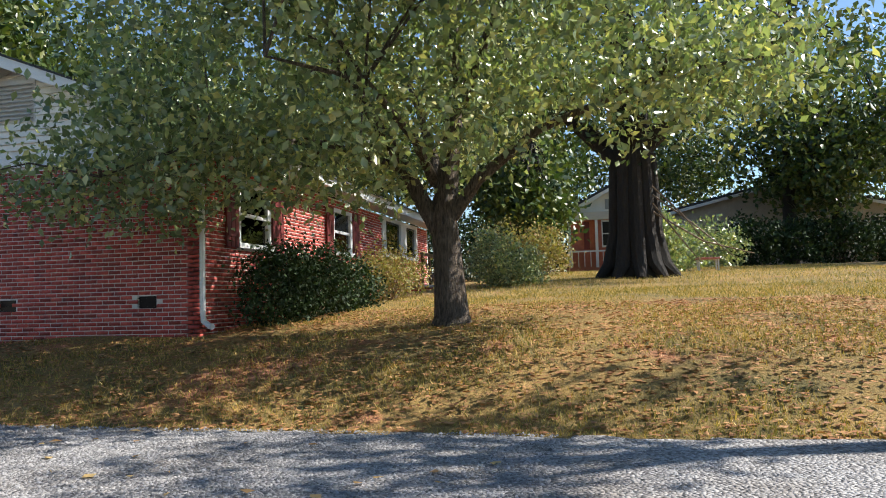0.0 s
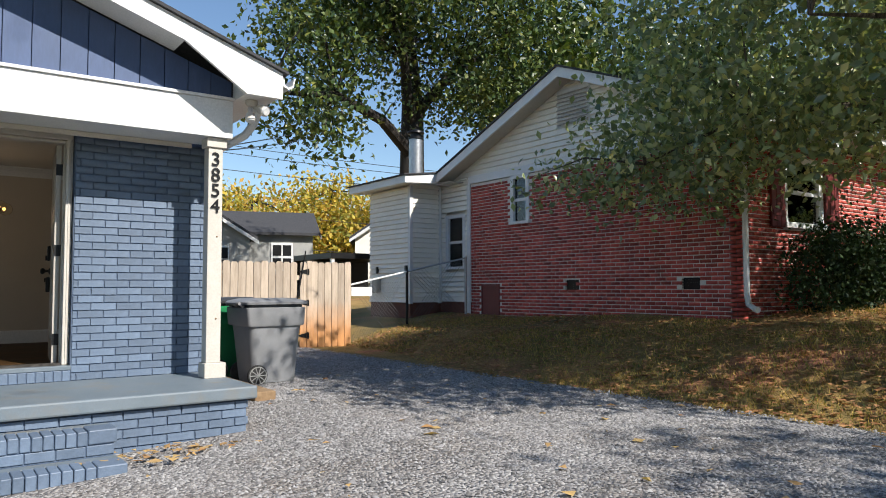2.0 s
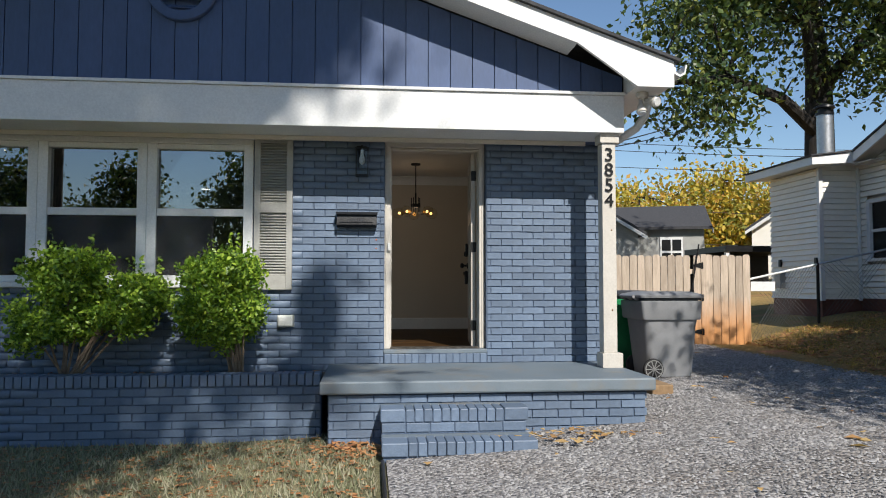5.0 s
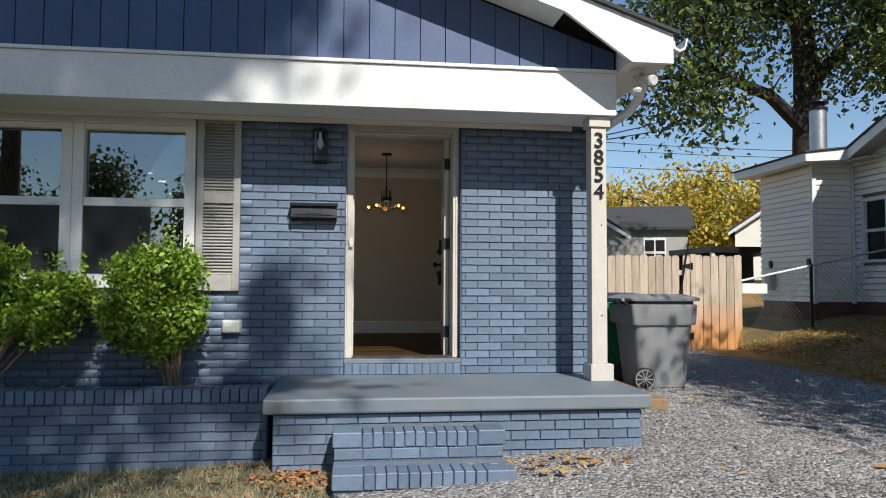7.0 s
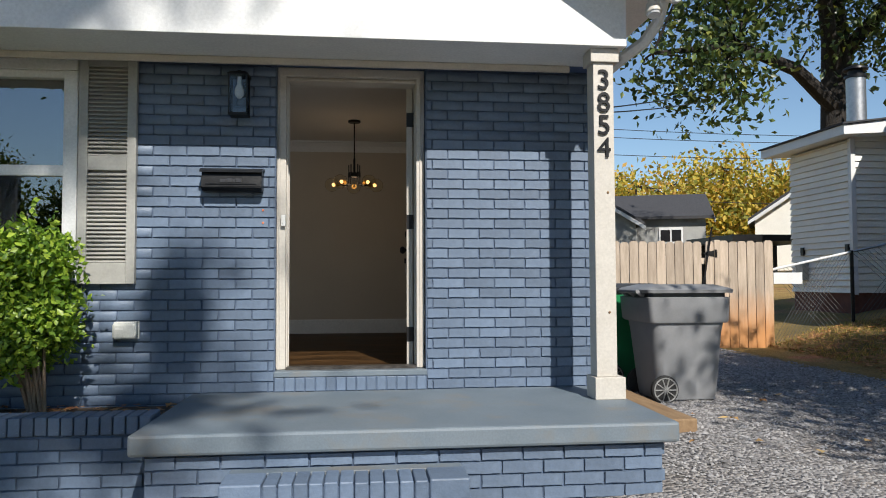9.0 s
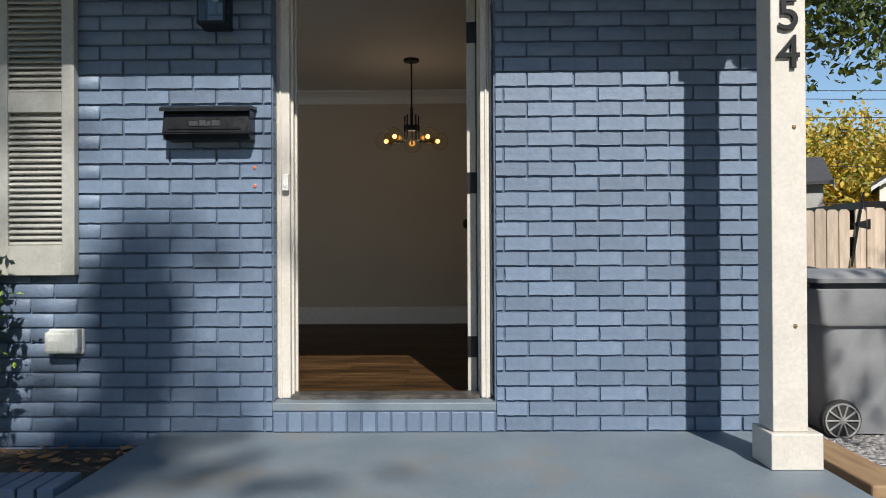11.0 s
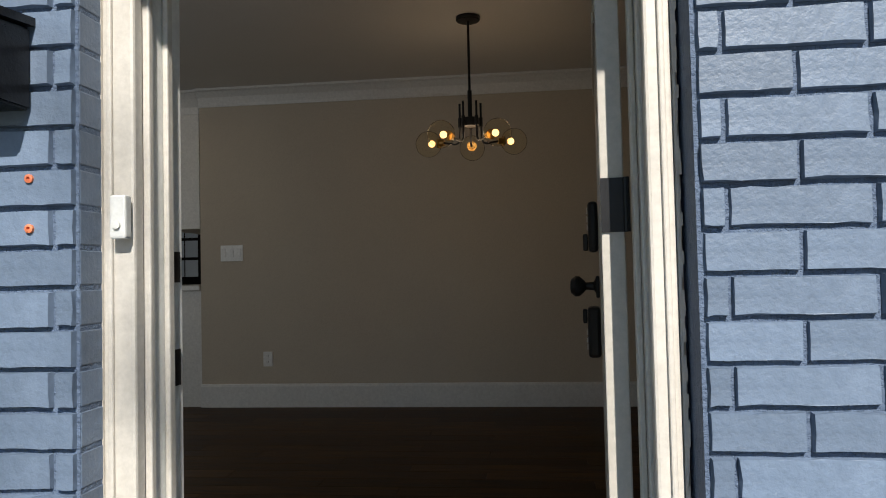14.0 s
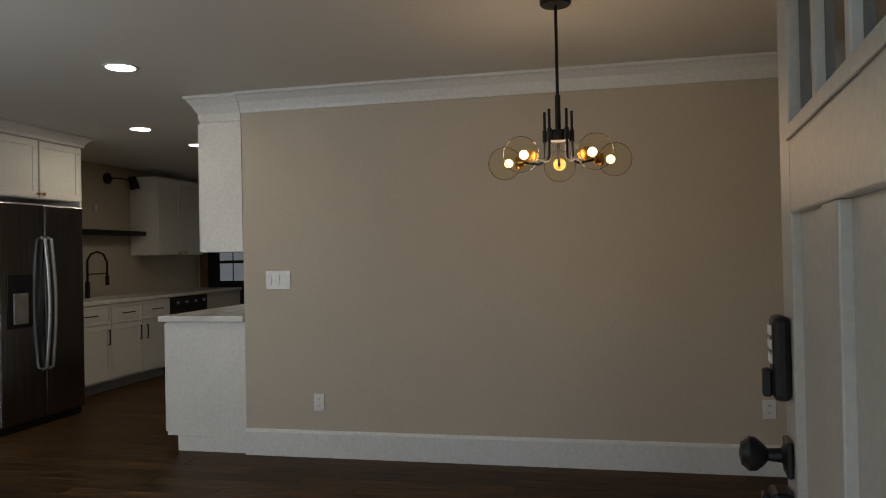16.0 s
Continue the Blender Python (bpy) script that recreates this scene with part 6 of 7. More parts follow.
def parked_car(x, y, turn, paint, label):
    z = gz(x, y)
    car = thing("car", label, "car", (x, y, z))
    R = Matrix.Translation((x, y, z)) @ Matrix.Rotation(radians(turn), 4, "Z")

    def put(name, bm, mats, parent, lab="", smooth=False):
        bm.transform(R)
        return part(name, bm, mats, parent, lab, smooth)
    bm = bmesh.new()
    prism(bm, [(-2.2, 0.28), (2.2, 0.28), (2.25, 0.55), (2.15, 0.80), (1.2, 0.92), (-1.9, 0.98), (-2.22, 0.85)], -0.86, 0.86)
    bmesh.ops.bevel(bm, geom=bm.edges[:], offset=0.06, segments=2, affect="EDGES")
    put("body", bm, paint, car, smooth=True)
    bm = bmesh.new()
    prism(bm, [(1.15, 0.93), (0.45, 1.42), (-1.1, 1.45), (-1.85, 0.97)], -0.72, 0.72)
    bmesh.ops.bevel(bm, geom=bm.edges[:], offset=0.05, segments=2, affect="EDGES")
    put("cabin", bm, BLACK, car, "dark glazed cabin", True)
    put("roof_panel", cuboid(-1.0, 0.4, -0.66, 0.66, 1.44, 1.475, 0.01), paint, car)
    for u in (-1.35, 1.4):
        for v in (-0.84, 0.84):
            bm = bmesh.new()
            cyl(bm, (u, v - 0.1, 0.32), (u, v + 0.1, 0.32), 0.32, n=20)
            wheel = put("wheel", bm, RUBBER, car, "black tyre", True)
            bm = bmesh.new()
            cyl(bm, (u, v - 0.105, 0.32), (u, v + 0.105, 0.32), 0.19, n=16)
            put("rim", bm, STEEL, wheel, "silver rim")
    for v in (-0.6, 0.6):
        put("headlight", cuboid(2.14, 2.22, v - 0.18, v + 0.18, 0.62, 0.76, 0.02), PLASTIC, car, "pale headlight")


parked_car(45.5, -28.2, 75, surf("dark red car paint", (0.20, 0.012, 0.02), (0.25, 0.018, 0.028), 3, 0.2, 0.0, 60), "dark red car parked across the far lawn")
carport = thing("carport", "dark carport roof on posts behind the fence", "carport", (12.0, 17.5, 0.6))
part("roof", cuboid(11.3, 14.6, 16.2, 19.4, 2.35, 2.55), BLACK, carport)
part("back", cuboid(11.3, 14.6, 19.3, 19.4, 0.3, 2.35), BLACK, carport)
for x in (11.4, 14.5):
    part("post", cuboid(x - 0.06, x + 0.06, 16.25, 16.37, 0.2, 2.35), WHITE, carport)
bench = thing("low_table", "low white table with red side on the far lawn", "table", (27, -10.6, gz(27, -10.6)))
bz = gz(27, -10.6)
part("tabletop", cuboid(26.6, 27.3, -11.0, -10.2, bz + 0.42, bz + 0.48, 0.01), surf("faded red plastic", (0.5, 0.12, 0.1), (0.62, 0.3, 0.27), 6, 0.5, 0.1, 50), bench)
for x in (26.65, 27.2):
    for y in (-10.95, -10.3):
        part("leg", cuboid(x, x + 0.05, y, y + 0.05, bz - 0.01, bz + 0.42), WHITE, bench)
for i, (dy, dz) in enumerate(((-1.6, 0.15), (-2.1, 0.1), (-1.2, 0.05), (-2.6, 0.3))):
    bm = bmesh.new()
    b0 = Vector((20.8, -8.4, gz(21, -8) + 2.6 - 0.25 * i))
    tube(bm, [b0, b0 + Vector((-0.2, dy * 0.5, -0.9)), b0 + Vector((-0.3, dy, -2.2 + dz + 0.2 * i))], [0.03, 0.025, 0.012], 5)
    solid("dead_branch", bm, TWIG, "pale bare branch leaning on the big trunk", "branch", "bare branches at the trunk")
for i, (z0, z1, y) in enumerate(((9.2, 10.4, 38), (10.4, 11.4, 38.4), (11.0, 11.8, 38.6), (6.6, 6.9, 37), (4.4, 5.0, 36.5))):
    bm = bmesh.new()
    pts = [(4 + 56 * k / 12, y, z0 + (z1 - z0) * k / 12 - 1.0 * math.sin(math.pi * k / 12)) for k in range(13)]
    tube(bm, pts, 0.022, 5)
    solid("power_line", bm, BLACK, "thin dark overhead power line", "power line", "overhead lines")
for i in range(2):
    bm = bmesh.new()
    pts = [(1.75 + 14 * k / 10, 3.0 + 20 * k / 10, 3.0 + 6.2 * k / 10 + i * 0.5 * k / 10 - 0.3 * math.sin(math.pi * k / 10)) for k in range(11)]
    tube(bm, pts, 0.012, 5)
    solid("service_line", bm, BLACK, "thin dark service line to the house", "power line", "overhead lines")

# ---- the room inside ----
FZ, CZ, BACK = 0.546, 2.87, 3.96
IX0, IX1 = -5.15, 1.58
solid("floor", cuboid(-6.1, IX1 + 0.02, 0.25, 8.65, 0.40, FZ - 0.012), PLANKS, "dark stained oak plank floor", "floor", kind="structure")
floor = bpy.data.objects["floor"]
solid("ceiling", cuboid(-6.17, IX1 + 0.02, 0.25, 8.65, CZ, CZ + 0.08), CEILING, "off-white painted ceiling", "ceiling", kind="structure")
wall_back = solid("wall_back", cuboid(-2.11, IX1, BACK, BACK + 0.12, FZ - 0.1, CZ - 0.001), WALL_TAN, "greige painted dining room wall", "wall", kind="structure")
solid("wall_side", cuboid(IX1, IX1 + 0.02, 0.252, BACK + 0.12, FZ - 0.1, CZ - 0.001), WALL_TAN, "greige painted side wall", "wall", kind="structure")
solid("wall_kitchen", cuboid(IX0 - 0.1, IX0, 3.4, 8.64, FZ - 0.1, CZ - 0.001), WALL_TAN, "greige painted kitchen wall", "wall", kind="structure")
solid("wall_living", cuboid(-6.15, -6.1, 0.252, 3.4, FZ - 0.1, CZ - 0.001), WALL_TAN, "greige painted living room wall", "wall", kind="structure")
solid("wall_stub", cuboid(-6.1, IX0 - 0.001, 3.4, 3.5, FZ - 0.1, CZ - 0.001), WALL_TAN, "greige painted wall by the kitchen", "wall", kind="structure")
solid("wall_end", cuboid(IX0, -1.5, 8.5, 8.64, FZ - 0.1, CZ - 0.001), WALL_TAN, "greige painted end wall of kitchen", "wall", kind="structure")
solid("wall_pantry", cuboid(-1.6, -1.5, BACK + 0.121, 8.5, FZ - 0.1, CZ - 0.001), WALL_TAN, "greige painted inner kitchen wall", "wall", kind="structure")


def crown_profile(bm, x0, x1):
    prism(bm, [(BACK - 0.001, CZ - 0.125), (BACK - 0.012, CZ - 0.125), (BACK - 0.016, CZ - 0.105), (BACK - 0.035, CZ - 0.06), (BACK - 0.07, CZ - 0.025), (BACK - 0.09, CZ - 0.018), (BACK - 0.09, CZ - 0.002), (BACK - 0.001, CZ - 0.002)], x0, x1, axis="x")


bm = bmesh.new()
crown_profile(bm, -2.11, IX1 - 0.002)
solid("crown_moulding", bm, INNER_WHITE, "white crown moulding along the ceiling", "trim", kind="structure")
bm = bmesh.new()
prism(bm, [(BACK - 0.001, FZ), (BACK - 0.018, FZ), (BACK - 0.018, FZ + 0.15), (BACK - 0.012, FZ + 0.163), (BACK - 0.001, FZ + 0.168)], -2.11, IX1 - 0.002, axis="x")
solid("baseboard", bm, INNER_WHITE, "tall white baseboard along the wall", "trim", kind="structure")

chan = thing("chandelier", "black five-arm chandelier with clear glass globes", "chandelier", (-0.022, 2.75, 2.15))
C = Vector((-0.022, 2.75, 0))
bm = bmesh.new()
lathe(bm, (C.x, C.y, CZ), [(0.066, -0.002), (0.066, -0.018), (0.06, -0.024), (0.012, -0.026)], 24)
part("canopy", bm, BLACK, chan, smooth=True)
bm = bmesh.new()
cyl(bm, (C.x, C.y, 2.445), (C.x, C.y, CZ - 0.02), 0.007, n=12)
cyl(bm, (C.x, C.y, 2.275), (C.x, C.y, 2.465), 0.012, n=12)
part("rod", bm, BLACK, chan, smooth=True)
bm = bmesh.new()
lathe(bm, (C.x, C.y, 2.29), [(0.012, 0.03), (0.048, 0.025), (0.05, 0.0), (0.048, -0.02), (0.01, -0.025)], 20)
part("hub", bm, BLACK, chan, smooth=True)
for i in range(5):
    a = radians(90 + 72 * i + 2)
    d = Vector((math.cos(a), math.sin(a), 0))
    r = C + d * 0.06
    bm = bmesh.new()
    tube(bm, [(r.x, r.y, 2.40), (r.x, r.y, 2.21), *[tuple(C + d * (0.06 + 0.03 * (1 - math.cos(k))) + Vector((0, 0, 2.21 - 0.03 * math.sin(k)))) for k in (0.5, 1.0, 1.57)], tuple(C + d * 0.16 + Vector((0, 0, 2.195)))], 0.006, 8)
    cyl(bm, (r.x, r.y, 2.27), (r.x, r.y, 2.32), 0.010, n=10)
    arm = part("arm", bm, BLACK, chan, "black bent arm", True)
    bm = bmesh.new()
    cyl(bm, C + d * 0.155 + Vector((0, 0, 2.195)), C + d * 0.185 + Vector((0, 0, 2.195)), 0.018, n=14)
    cyl(bm, C + d * 0.182 + Vector((0, 0, 2.195)), C + d * 0.189 + Vector((0, 0, 2.195)), 0.028, n=14)
    part("socket", bm, BRASS, arm, "brass lamp socket", True)
    bm = bmesh.new()
    ball(bm, C + d * 0.247 + Vector((0, 0, 2.195)), 0.072, 28)
    part("globe", bm, CLEAR, chan, "clear glass globe", True).visible_shadow = False
    bm = bmesh.new()
    ball(bm, C + d * 0.228 + Vector((0, 0, 2.195)), 0.019, 12)
    part("bulb", bm, BULB, chan, "lit amber filament bulb", True)
lamp = new("chandelier_light", bpy.data.lights.new("chandelier_light", "POINT"))
lamp.data.energy, lamp.data.color, lamp.data.shadow_soft_size = 1.7, (1.0, 0.70, 0.43), 0.16
lamp.matrix_basis = Matrix.Translation((C.x, C.y, 2.195))

for x0, x1, z0, z1, n, lab in ((-1.955, -1.785, 1.605, 1.722, 3, "white three-gang light switch plate"), (-1.642, -1.572, 0.838, 0.945, 1, "white double socket on the wall"), (1.0, 1.07, 0.858, 0.965, 1, "white double socket on the wall")):
    sw = thing("switch_plate" if n == 3 else "wall_outlet", lab, "switch" if n == 3 else "outlet", ((x0 + x1) / 2, BACK, z0))
    part("plate", cuboid(x0, x1, BACK - 0.008, BACK - 0.001, z0, z1, 0.003), PLASTIC, sw)
    for i in range(n if n == 3 else 2):
        if n == 3:
            u = x0 + (i + 0.5) / 3 * (x1 - x0)
            part("toggle", cuboid(u - 0.014, u + 0.014, BACK - 0.013, BACK - 0.0085, z0 + 0.028, z1 - 0.028, 0.002), PLASTIC, sw)
        else:
            z = z0 + 0.033 + 0.042 * i
            face = part("socket_face", cuboid((x0 + x1) / 2 - 0.016, (x0 + x1) / 2 + 0.016, BACK - 0.011, BACK - 0.0085, z - 0.015, z + 0.015, 0.002), PLASTIC, sw)
            for u in (-0.006, 0.006):
                part("slot", cuboid((x0 + x1) / 2 + u - 0.001, (x0 + x1) / 2 + u + 0.001, BACK - 0.0118, BACK - 0.0112, z - 0.004, z + 0.006), BLACK, face)


def shaker_door(parent, face, u0, u1, z0, z1, out=1, handle=None):
    """A framed door on the plane x = face that looks to +x (out=1) or -x, from y u0 to u1."""

    def slab(nm, a, b, c, d, t0, t1, mats=CABINET, up=None, lab=""):
        return part(nm, cuboid(min(face + t0 * out, face + t1 * out), max(face + t0 * out, face + t1 * out), a, b, c, d, 0.0015), mats, up or parent, lab)
    dr = slab("door", u0 + 0.003, u1 - 0.003, z0 + 0.003, z1 - 0.003, 0.001, 0.012)
    w = 0.055 if (z1 - z0) > 0.25 else 0.03
    slab("rail", u0 + 0.003, u1 - 0.003, z0 + 0.003, z0 + w, 0.0125, 0.02, up=dr)
    slab("rail", u0 + 0.003, u1 - 0.003, z1 - w, z1 - 0.003, 0.0125, 0.02, up=dr)
    slab("stile", u0 + 0.003, u0 + w, z0 + w + 0.0005, z1 - w - 0.0005, 0.0125, 0.02, up=dr)
    slab("stile", u1 - w, u1 - 0.003, z0 + w + 0.0005, z1 - w - 0.0005, 0.0125, 0.02, up=dr)
    if handle:
        a, b, c, d = handle
        slab("handle", a, b, c, d, 0.04, 0.05, BLACK, dr, "black bar handle")
        for q in ((a, c), (b - 0.008, d - 0.008)):
            slab("handle_foot", q[0], q[0] + 0.008, q[1], q[1] + 0.008, 0.0205, 0.0395, BLACK, dr)
    return dr


def flared(x0, x1, y0, y1, z0, z1, out, sides):
    """A cornice that leans out towards its top on the sides named."""
    bm = bmesh.new()
    rings = []
    for k, t in ((0.0, 0.0), (0.12, 0.06), (0.30, 0.10), (0.62, 0.45), (0.86, 0.85), (0.88, 1.0), (1.0, 1.0)):
        o = {c: out * t if c in sides else 0.0 for c in ("-x", "+x", "-y", "+y")}
        z = z0 + k * (z1 - z0)
        rings.append([bm.verts.new(v) for v in ((x0 - o["-x"], y0 - o["-y"], z), (x1 + o["+x"], y0 - o["-y"], z), (x1 + o["+x"], y1 + o["+y"], z), (x0 - o["-x"], y1 + o["+y"], z))])
    loft(bm, rings)
    return bm


# peninsula and the wall unit over it
pen = thing("peninsula_cabinet", "white painted base cabinet end at the wall", "cabinet", (-2.4, 4.6, FZ))
part("carcass", cuboid(-2.685, -2.115, 3.972, 5.6, FZ + 0.10, 1.395, 0.002), CABINET, pen)
part("toe_kick", cuboid(-2.61, -2.115, 3.975, 5.6, FZ, FZ + 0.0995), CABINET, pen)
for u in (3.98, 4.52, 5.06):
    shaker_door(pen, -2.686, u, u + 0.53, FZ + 0.12, 1.385, -1)
solid("worktop", cuboid(-2.73, -2.112, 3.945, 5.62, 1.396, 1.434, 0.005), COUNTER, "pale stone worktop on the peninsula", "worktop")
up = thing("wall_cabinet", "white painted wall cabinet by the corner", "cabinet", (-2.25, 4.5, 1.85), "wall cabinets")
part("carcass", cuboid(-2.405, -2.115, 3.962, 5.3, 1.85, 2.70, 0.002), CABINET, up)
part("cornice", flared(-2.407, -2.113, 3.960, 5.3, 2.701, 2.866, 0.075, ("-x", "-y")), CABINET, up, "white flared cornice")
for u in (3.965, 4.63):
    shaker_door(up, -2.406, u, u + 0.66, 1.853, 2.695, -1)

fridge = thing("refrigerator", "dark stainless side-by-side refrigerator", "refrigerator", (-4.5, 4.42, FZ))
FX = -4.10
part("body", cuboid(-4.86, FX - 0.07, 4.09, 4.97, FZ + 0.03, 2.25, 0.004), surf("dark fridge side", (0.05, 0.05, 0.055), (0.07, 0.07, 0.075), 5, 0.4, 0.1, 100), fridge)
for a, b in ((4.095, 4.525), (4.535, 4.965)):
    dr = part("door", cuboid(FX - 0.065, FX, a, b, FZ + 0.06, 2.26, 0.012), STAINLESS, fridge, "brushed steel door")
    y = 4.498 if a < 4.2 else 4.562
    bm = bmesh.new()
    tube(bm, [(FX - 0.002, y, 2.0), *[(FX + 0.035 + 0.035 * math.sin(math.pi * k / 12), y, 1.985 - k * 0.0825) for k in range(13)], (FX - 0.002, y, 0.98)], 0.013, 10)
    part("handle", bm, STEEL, dr, "curved steel handle", True)
    if a < 4.2:
        part("dispenser", cuboid(FX + 0.0005, FX + 0.006, 4.16, 4.40, 1.32, 1.72, 0.003), BLACK, dr, "black ice dispenser")
        part("dispenser_bay", cuboid(FX + 0.0065, FX + 0.012, 4.21, 4.35, 1.35, 1.58, 0.003), STEEL, dr)
part("grille", cuboid(FX - 0.06, FX - 0.03, 4.11, 4.95, FZ + 0.001, FZ + 0.055), BLACK, fridge)
fc = thing("wall_cabinet", "white wall cabinet above the refrigerator", "cabinet", (-4.7, 4.58, 2.31), "wall cabinets")
part("carcass", cuboid(-5.14, -4.20, 4.10, 5.05, 2.31, 2.78, 0.002), CABINET, fc)
part("cornice", flared(-5.14, -4.178, 4.095, 5.085, 2.781, 2.866, 0.06, ("+x", "-y", "+y")), CABINET, fc, "white flared cornice")
part("side_panel", cuboid(-5.14, -4.20, 5.055, 5.08, 2.22, 2.78), CABINET, fc)
for a in (4.105, 4.58):
    shaker_door(fc, -4.199, a, a + 0.465, 2.315, 2.775, 1)
for y in (4.55, 4.61):
    bm = bmesh.new()
    lathe(bm, (-4.178, y, 2.35), [(0.006, 0.0), (0.006, 0.012), (0.014, 0.018), (0.012, 0.028), (0.003, 0.03)], 12, "x")
    part("knob", bm, BRASS, fc, "brass knob", True)

base = thing("base_cabinet", "white shaker base cabinets with black handles", "cabinet", (-4.8, 6.0, FZ), "kitchen base units")
part("carcass", cuboid(-5.14, -4.52, 5.10, 6.82, FZ + 0.10, 1.395, 0.002), CABINET, base)
part("toe_kick", cuboid(-5.14, -4.59, 5.10, 6.82, FZ, FZ + 0.0995), surf("grey toe kick", (0.3, 0.3, 0.3), (0.36, 0.36, 0.36), 4, 0.5, 0.05, 50), base)
for a, b in ((5.22, 5.84), (5.84, 6.33), (6.33, 6.82)):
    shaker_door(base, -4.519, a, b, 1.20, 1.39, 1, ((a + b) / 2 - 0.09, (a + b) / 2 + 0.09, 1.29, 1.30))
for i, (a, b) in enumerate(((5.22, 5.84), (5.84, 6.33), (6.33, 6.82))):
    y = (a + 0.05) if i == 2 else (b - 0.06)
    shaker_door(base, -4.519, a, b, FZ + 0.12, 1.195, 1, (y, y + 0.01, 1.0, 1.15))
solid("worktop", cuboid(-5.148, -4.49, 5.09, 8.48, 1.396, 1.434, 0.005), COUNTER, "pale stone worktop along the kitchen wall", "worktop")
solid("end_cabinet", cuboid(-5.14, -4.52, 7.60, 8.48, FZ, 1.395, 0.003), CABINET, "white base cabinet at the end wall", "cabinet", "kitchen base units")
rng_ = thing("range", "black built-in kitchen range", "range", (-4.8, 7.2, FZ), "kitchen base units")
part("body", cuboid(-5.14, -4.50, 6.83, 7.59, FZ + 0.02, 1.394, 0.004), BLACK, rng_)
part("control_strip", cuboid(-4.499, -4.485, 6.85, 7.57, 1.28, 1.38, 0.003), BLACK, rng_)
for i in range(4):
    bm = bmesh.new()
    lathe(bm, (-4.484, 6.94 + i * 0.18, 1.33), [(0.018, 0.0), (0.016, 0.02), (0.004, 0.022)], 12, "x")
    part("control_knob", bm, STEEL, rng_, "steel control knob")
wc = thing("wall_cabinet", "white wall cabinet over the range", "cabinet", (-4.9, 7.5, 1.87), "wall cabinets")
part("carcass", cuboid(-5.14, -4.80, 7.05, 8.0, 1.87, 2.77, 0.002), CABINET, wc)
for a in (7.053, 7.527):
    shaker_door(wc, -4.799, a, a + 0.470, 1.873, 2.765, 1)
    bm = bmesh.new()
    lathe(bm, (-4.778, a + (0.40 if a < 7.2 else 0.05), 1.90), [(0.006, 0.0), (0.013, 0.018), (0.011, 0.028), (0.003, 0.03)], 12, "x")
    part("knob", bm, BRASS, wc, "brass knob", True)
solid("floating_shelf", cuboid(-5.145, -4.92, 5.6, 7.03, 2.09, 2.14, 0.004), BLACK, "black floating shelf on the kitchen wall", "shelf")
sc = thing("wall_spotlight", "black wall spotlight on a short arm", "wall lamp", (-5.1, 6.7, 2.7))
bm = bmesh.new()
cyl(bm, (-5.148, 6.66, 2.72), (-5.125, 6.66, 2.72), 0.06, n=18)
cyl(bm, (-5.125, 6.66, 2.72), (-5.02, 6.66, 2.72), 0.008, n=8)
cyl(bm, (-5.02, 6.66, 2.72), (-5.02, 6.9, 2.72), 0.008, n=8)
part("arm", bm, BLACK, sc, smooth=True)
bm = bmesh.new()
cyl(bm, (-5.02, 6.92, 2.76), (-4.99, 6.94, 2.62), 0.04, 0.055, 16)
part("shade", bm, BLACK, sc, "black metal cone shade", True)
fa = thing("faucet", "black spring pull-down kitchen faucet", "faucet", (-4.95, 6.15, 1.434))
bm = bmesh.new()
cyl(bm, (-4.98, 6.12, 1.434), (-4.98, 6.12, 1.60), 0.024, n=14)
tube(bm, [(-4.98, 6.12, 1.58), (-4.98, 6.12, 1.82), *[(-4.98 + 0.02 * k, 6.12 + 0.10 * (1 - math.cos(k * 0.785)), 1.82 + 0.09 * math.sin(k * 0.785)) for k in (1, 2, 3)], (-4.90, 6.32, 1.80), (-4.90, 6.32, 1.62)], 0.011, 10)
cyl(bm, (-4.90, 6.32, 1.56), (-4.90, 6.32, 1.66), 0.02, n=12)
cyl(bm, (-4.98, 6.12, 1.68), (-4.90, 6.32, 1.68), 0.006, n=8)
part("spout", bm, BLACK, fa, smooth=True)
bm = bmesh.new()
for k in range(14):
    z = 1.60 + k * 0.016
    lathe(bm, (-4.98, 6.12, z), [(0.012, 0), (0.017, 0.004), (0.012, 0.008)], 12)
part("spring", bm, BLACK, fa, smooth=True)
solid("thermostat", cuboid(-5.148, -5.135, 6.45, 6.49, 2.35, 2.42, 0.003), PLASTIC, "small white switch on the kitchen wall", "switch")

back = thing("door_2", "black rear door with nine glass lites", "door", (-4.5, 8.5, FZ), kind="structure")
part("leaf", cuboid(-4.98, -4.06, 8.45, 8.498, FZ + 0.01, 2.56, 0.004), BLACK, back)
# lites glow faintly in place of daylight from behind the door
for i in range(3):
    for j in range(3):
        part("lite", cuboid(-4.80 + i * 0.2, -4.62 + i * 0.2, 8.44, 8.449, 1.52 + j * 0.27, 1.75 + j * 0.27), glow("lite with painted daylight glow", (0.55, 0.62, 0.68), 0.035) if not (i or j) else bpy.data.materials["lite with painted daylight glow"], back, "glass lite with a faint glow standing in for daylight")
part("casing", cuboid(-5.10, -4.99, 8.45, 8.498, FZ, 2.64, 0.004), WOOD, back, "brown wooden door casing")
part("casing", cuboid(-4.05, -3.94, 8.45, 8.498, FZ, 2.64, 0.004), WOOD, back, "brown wooden door casing")

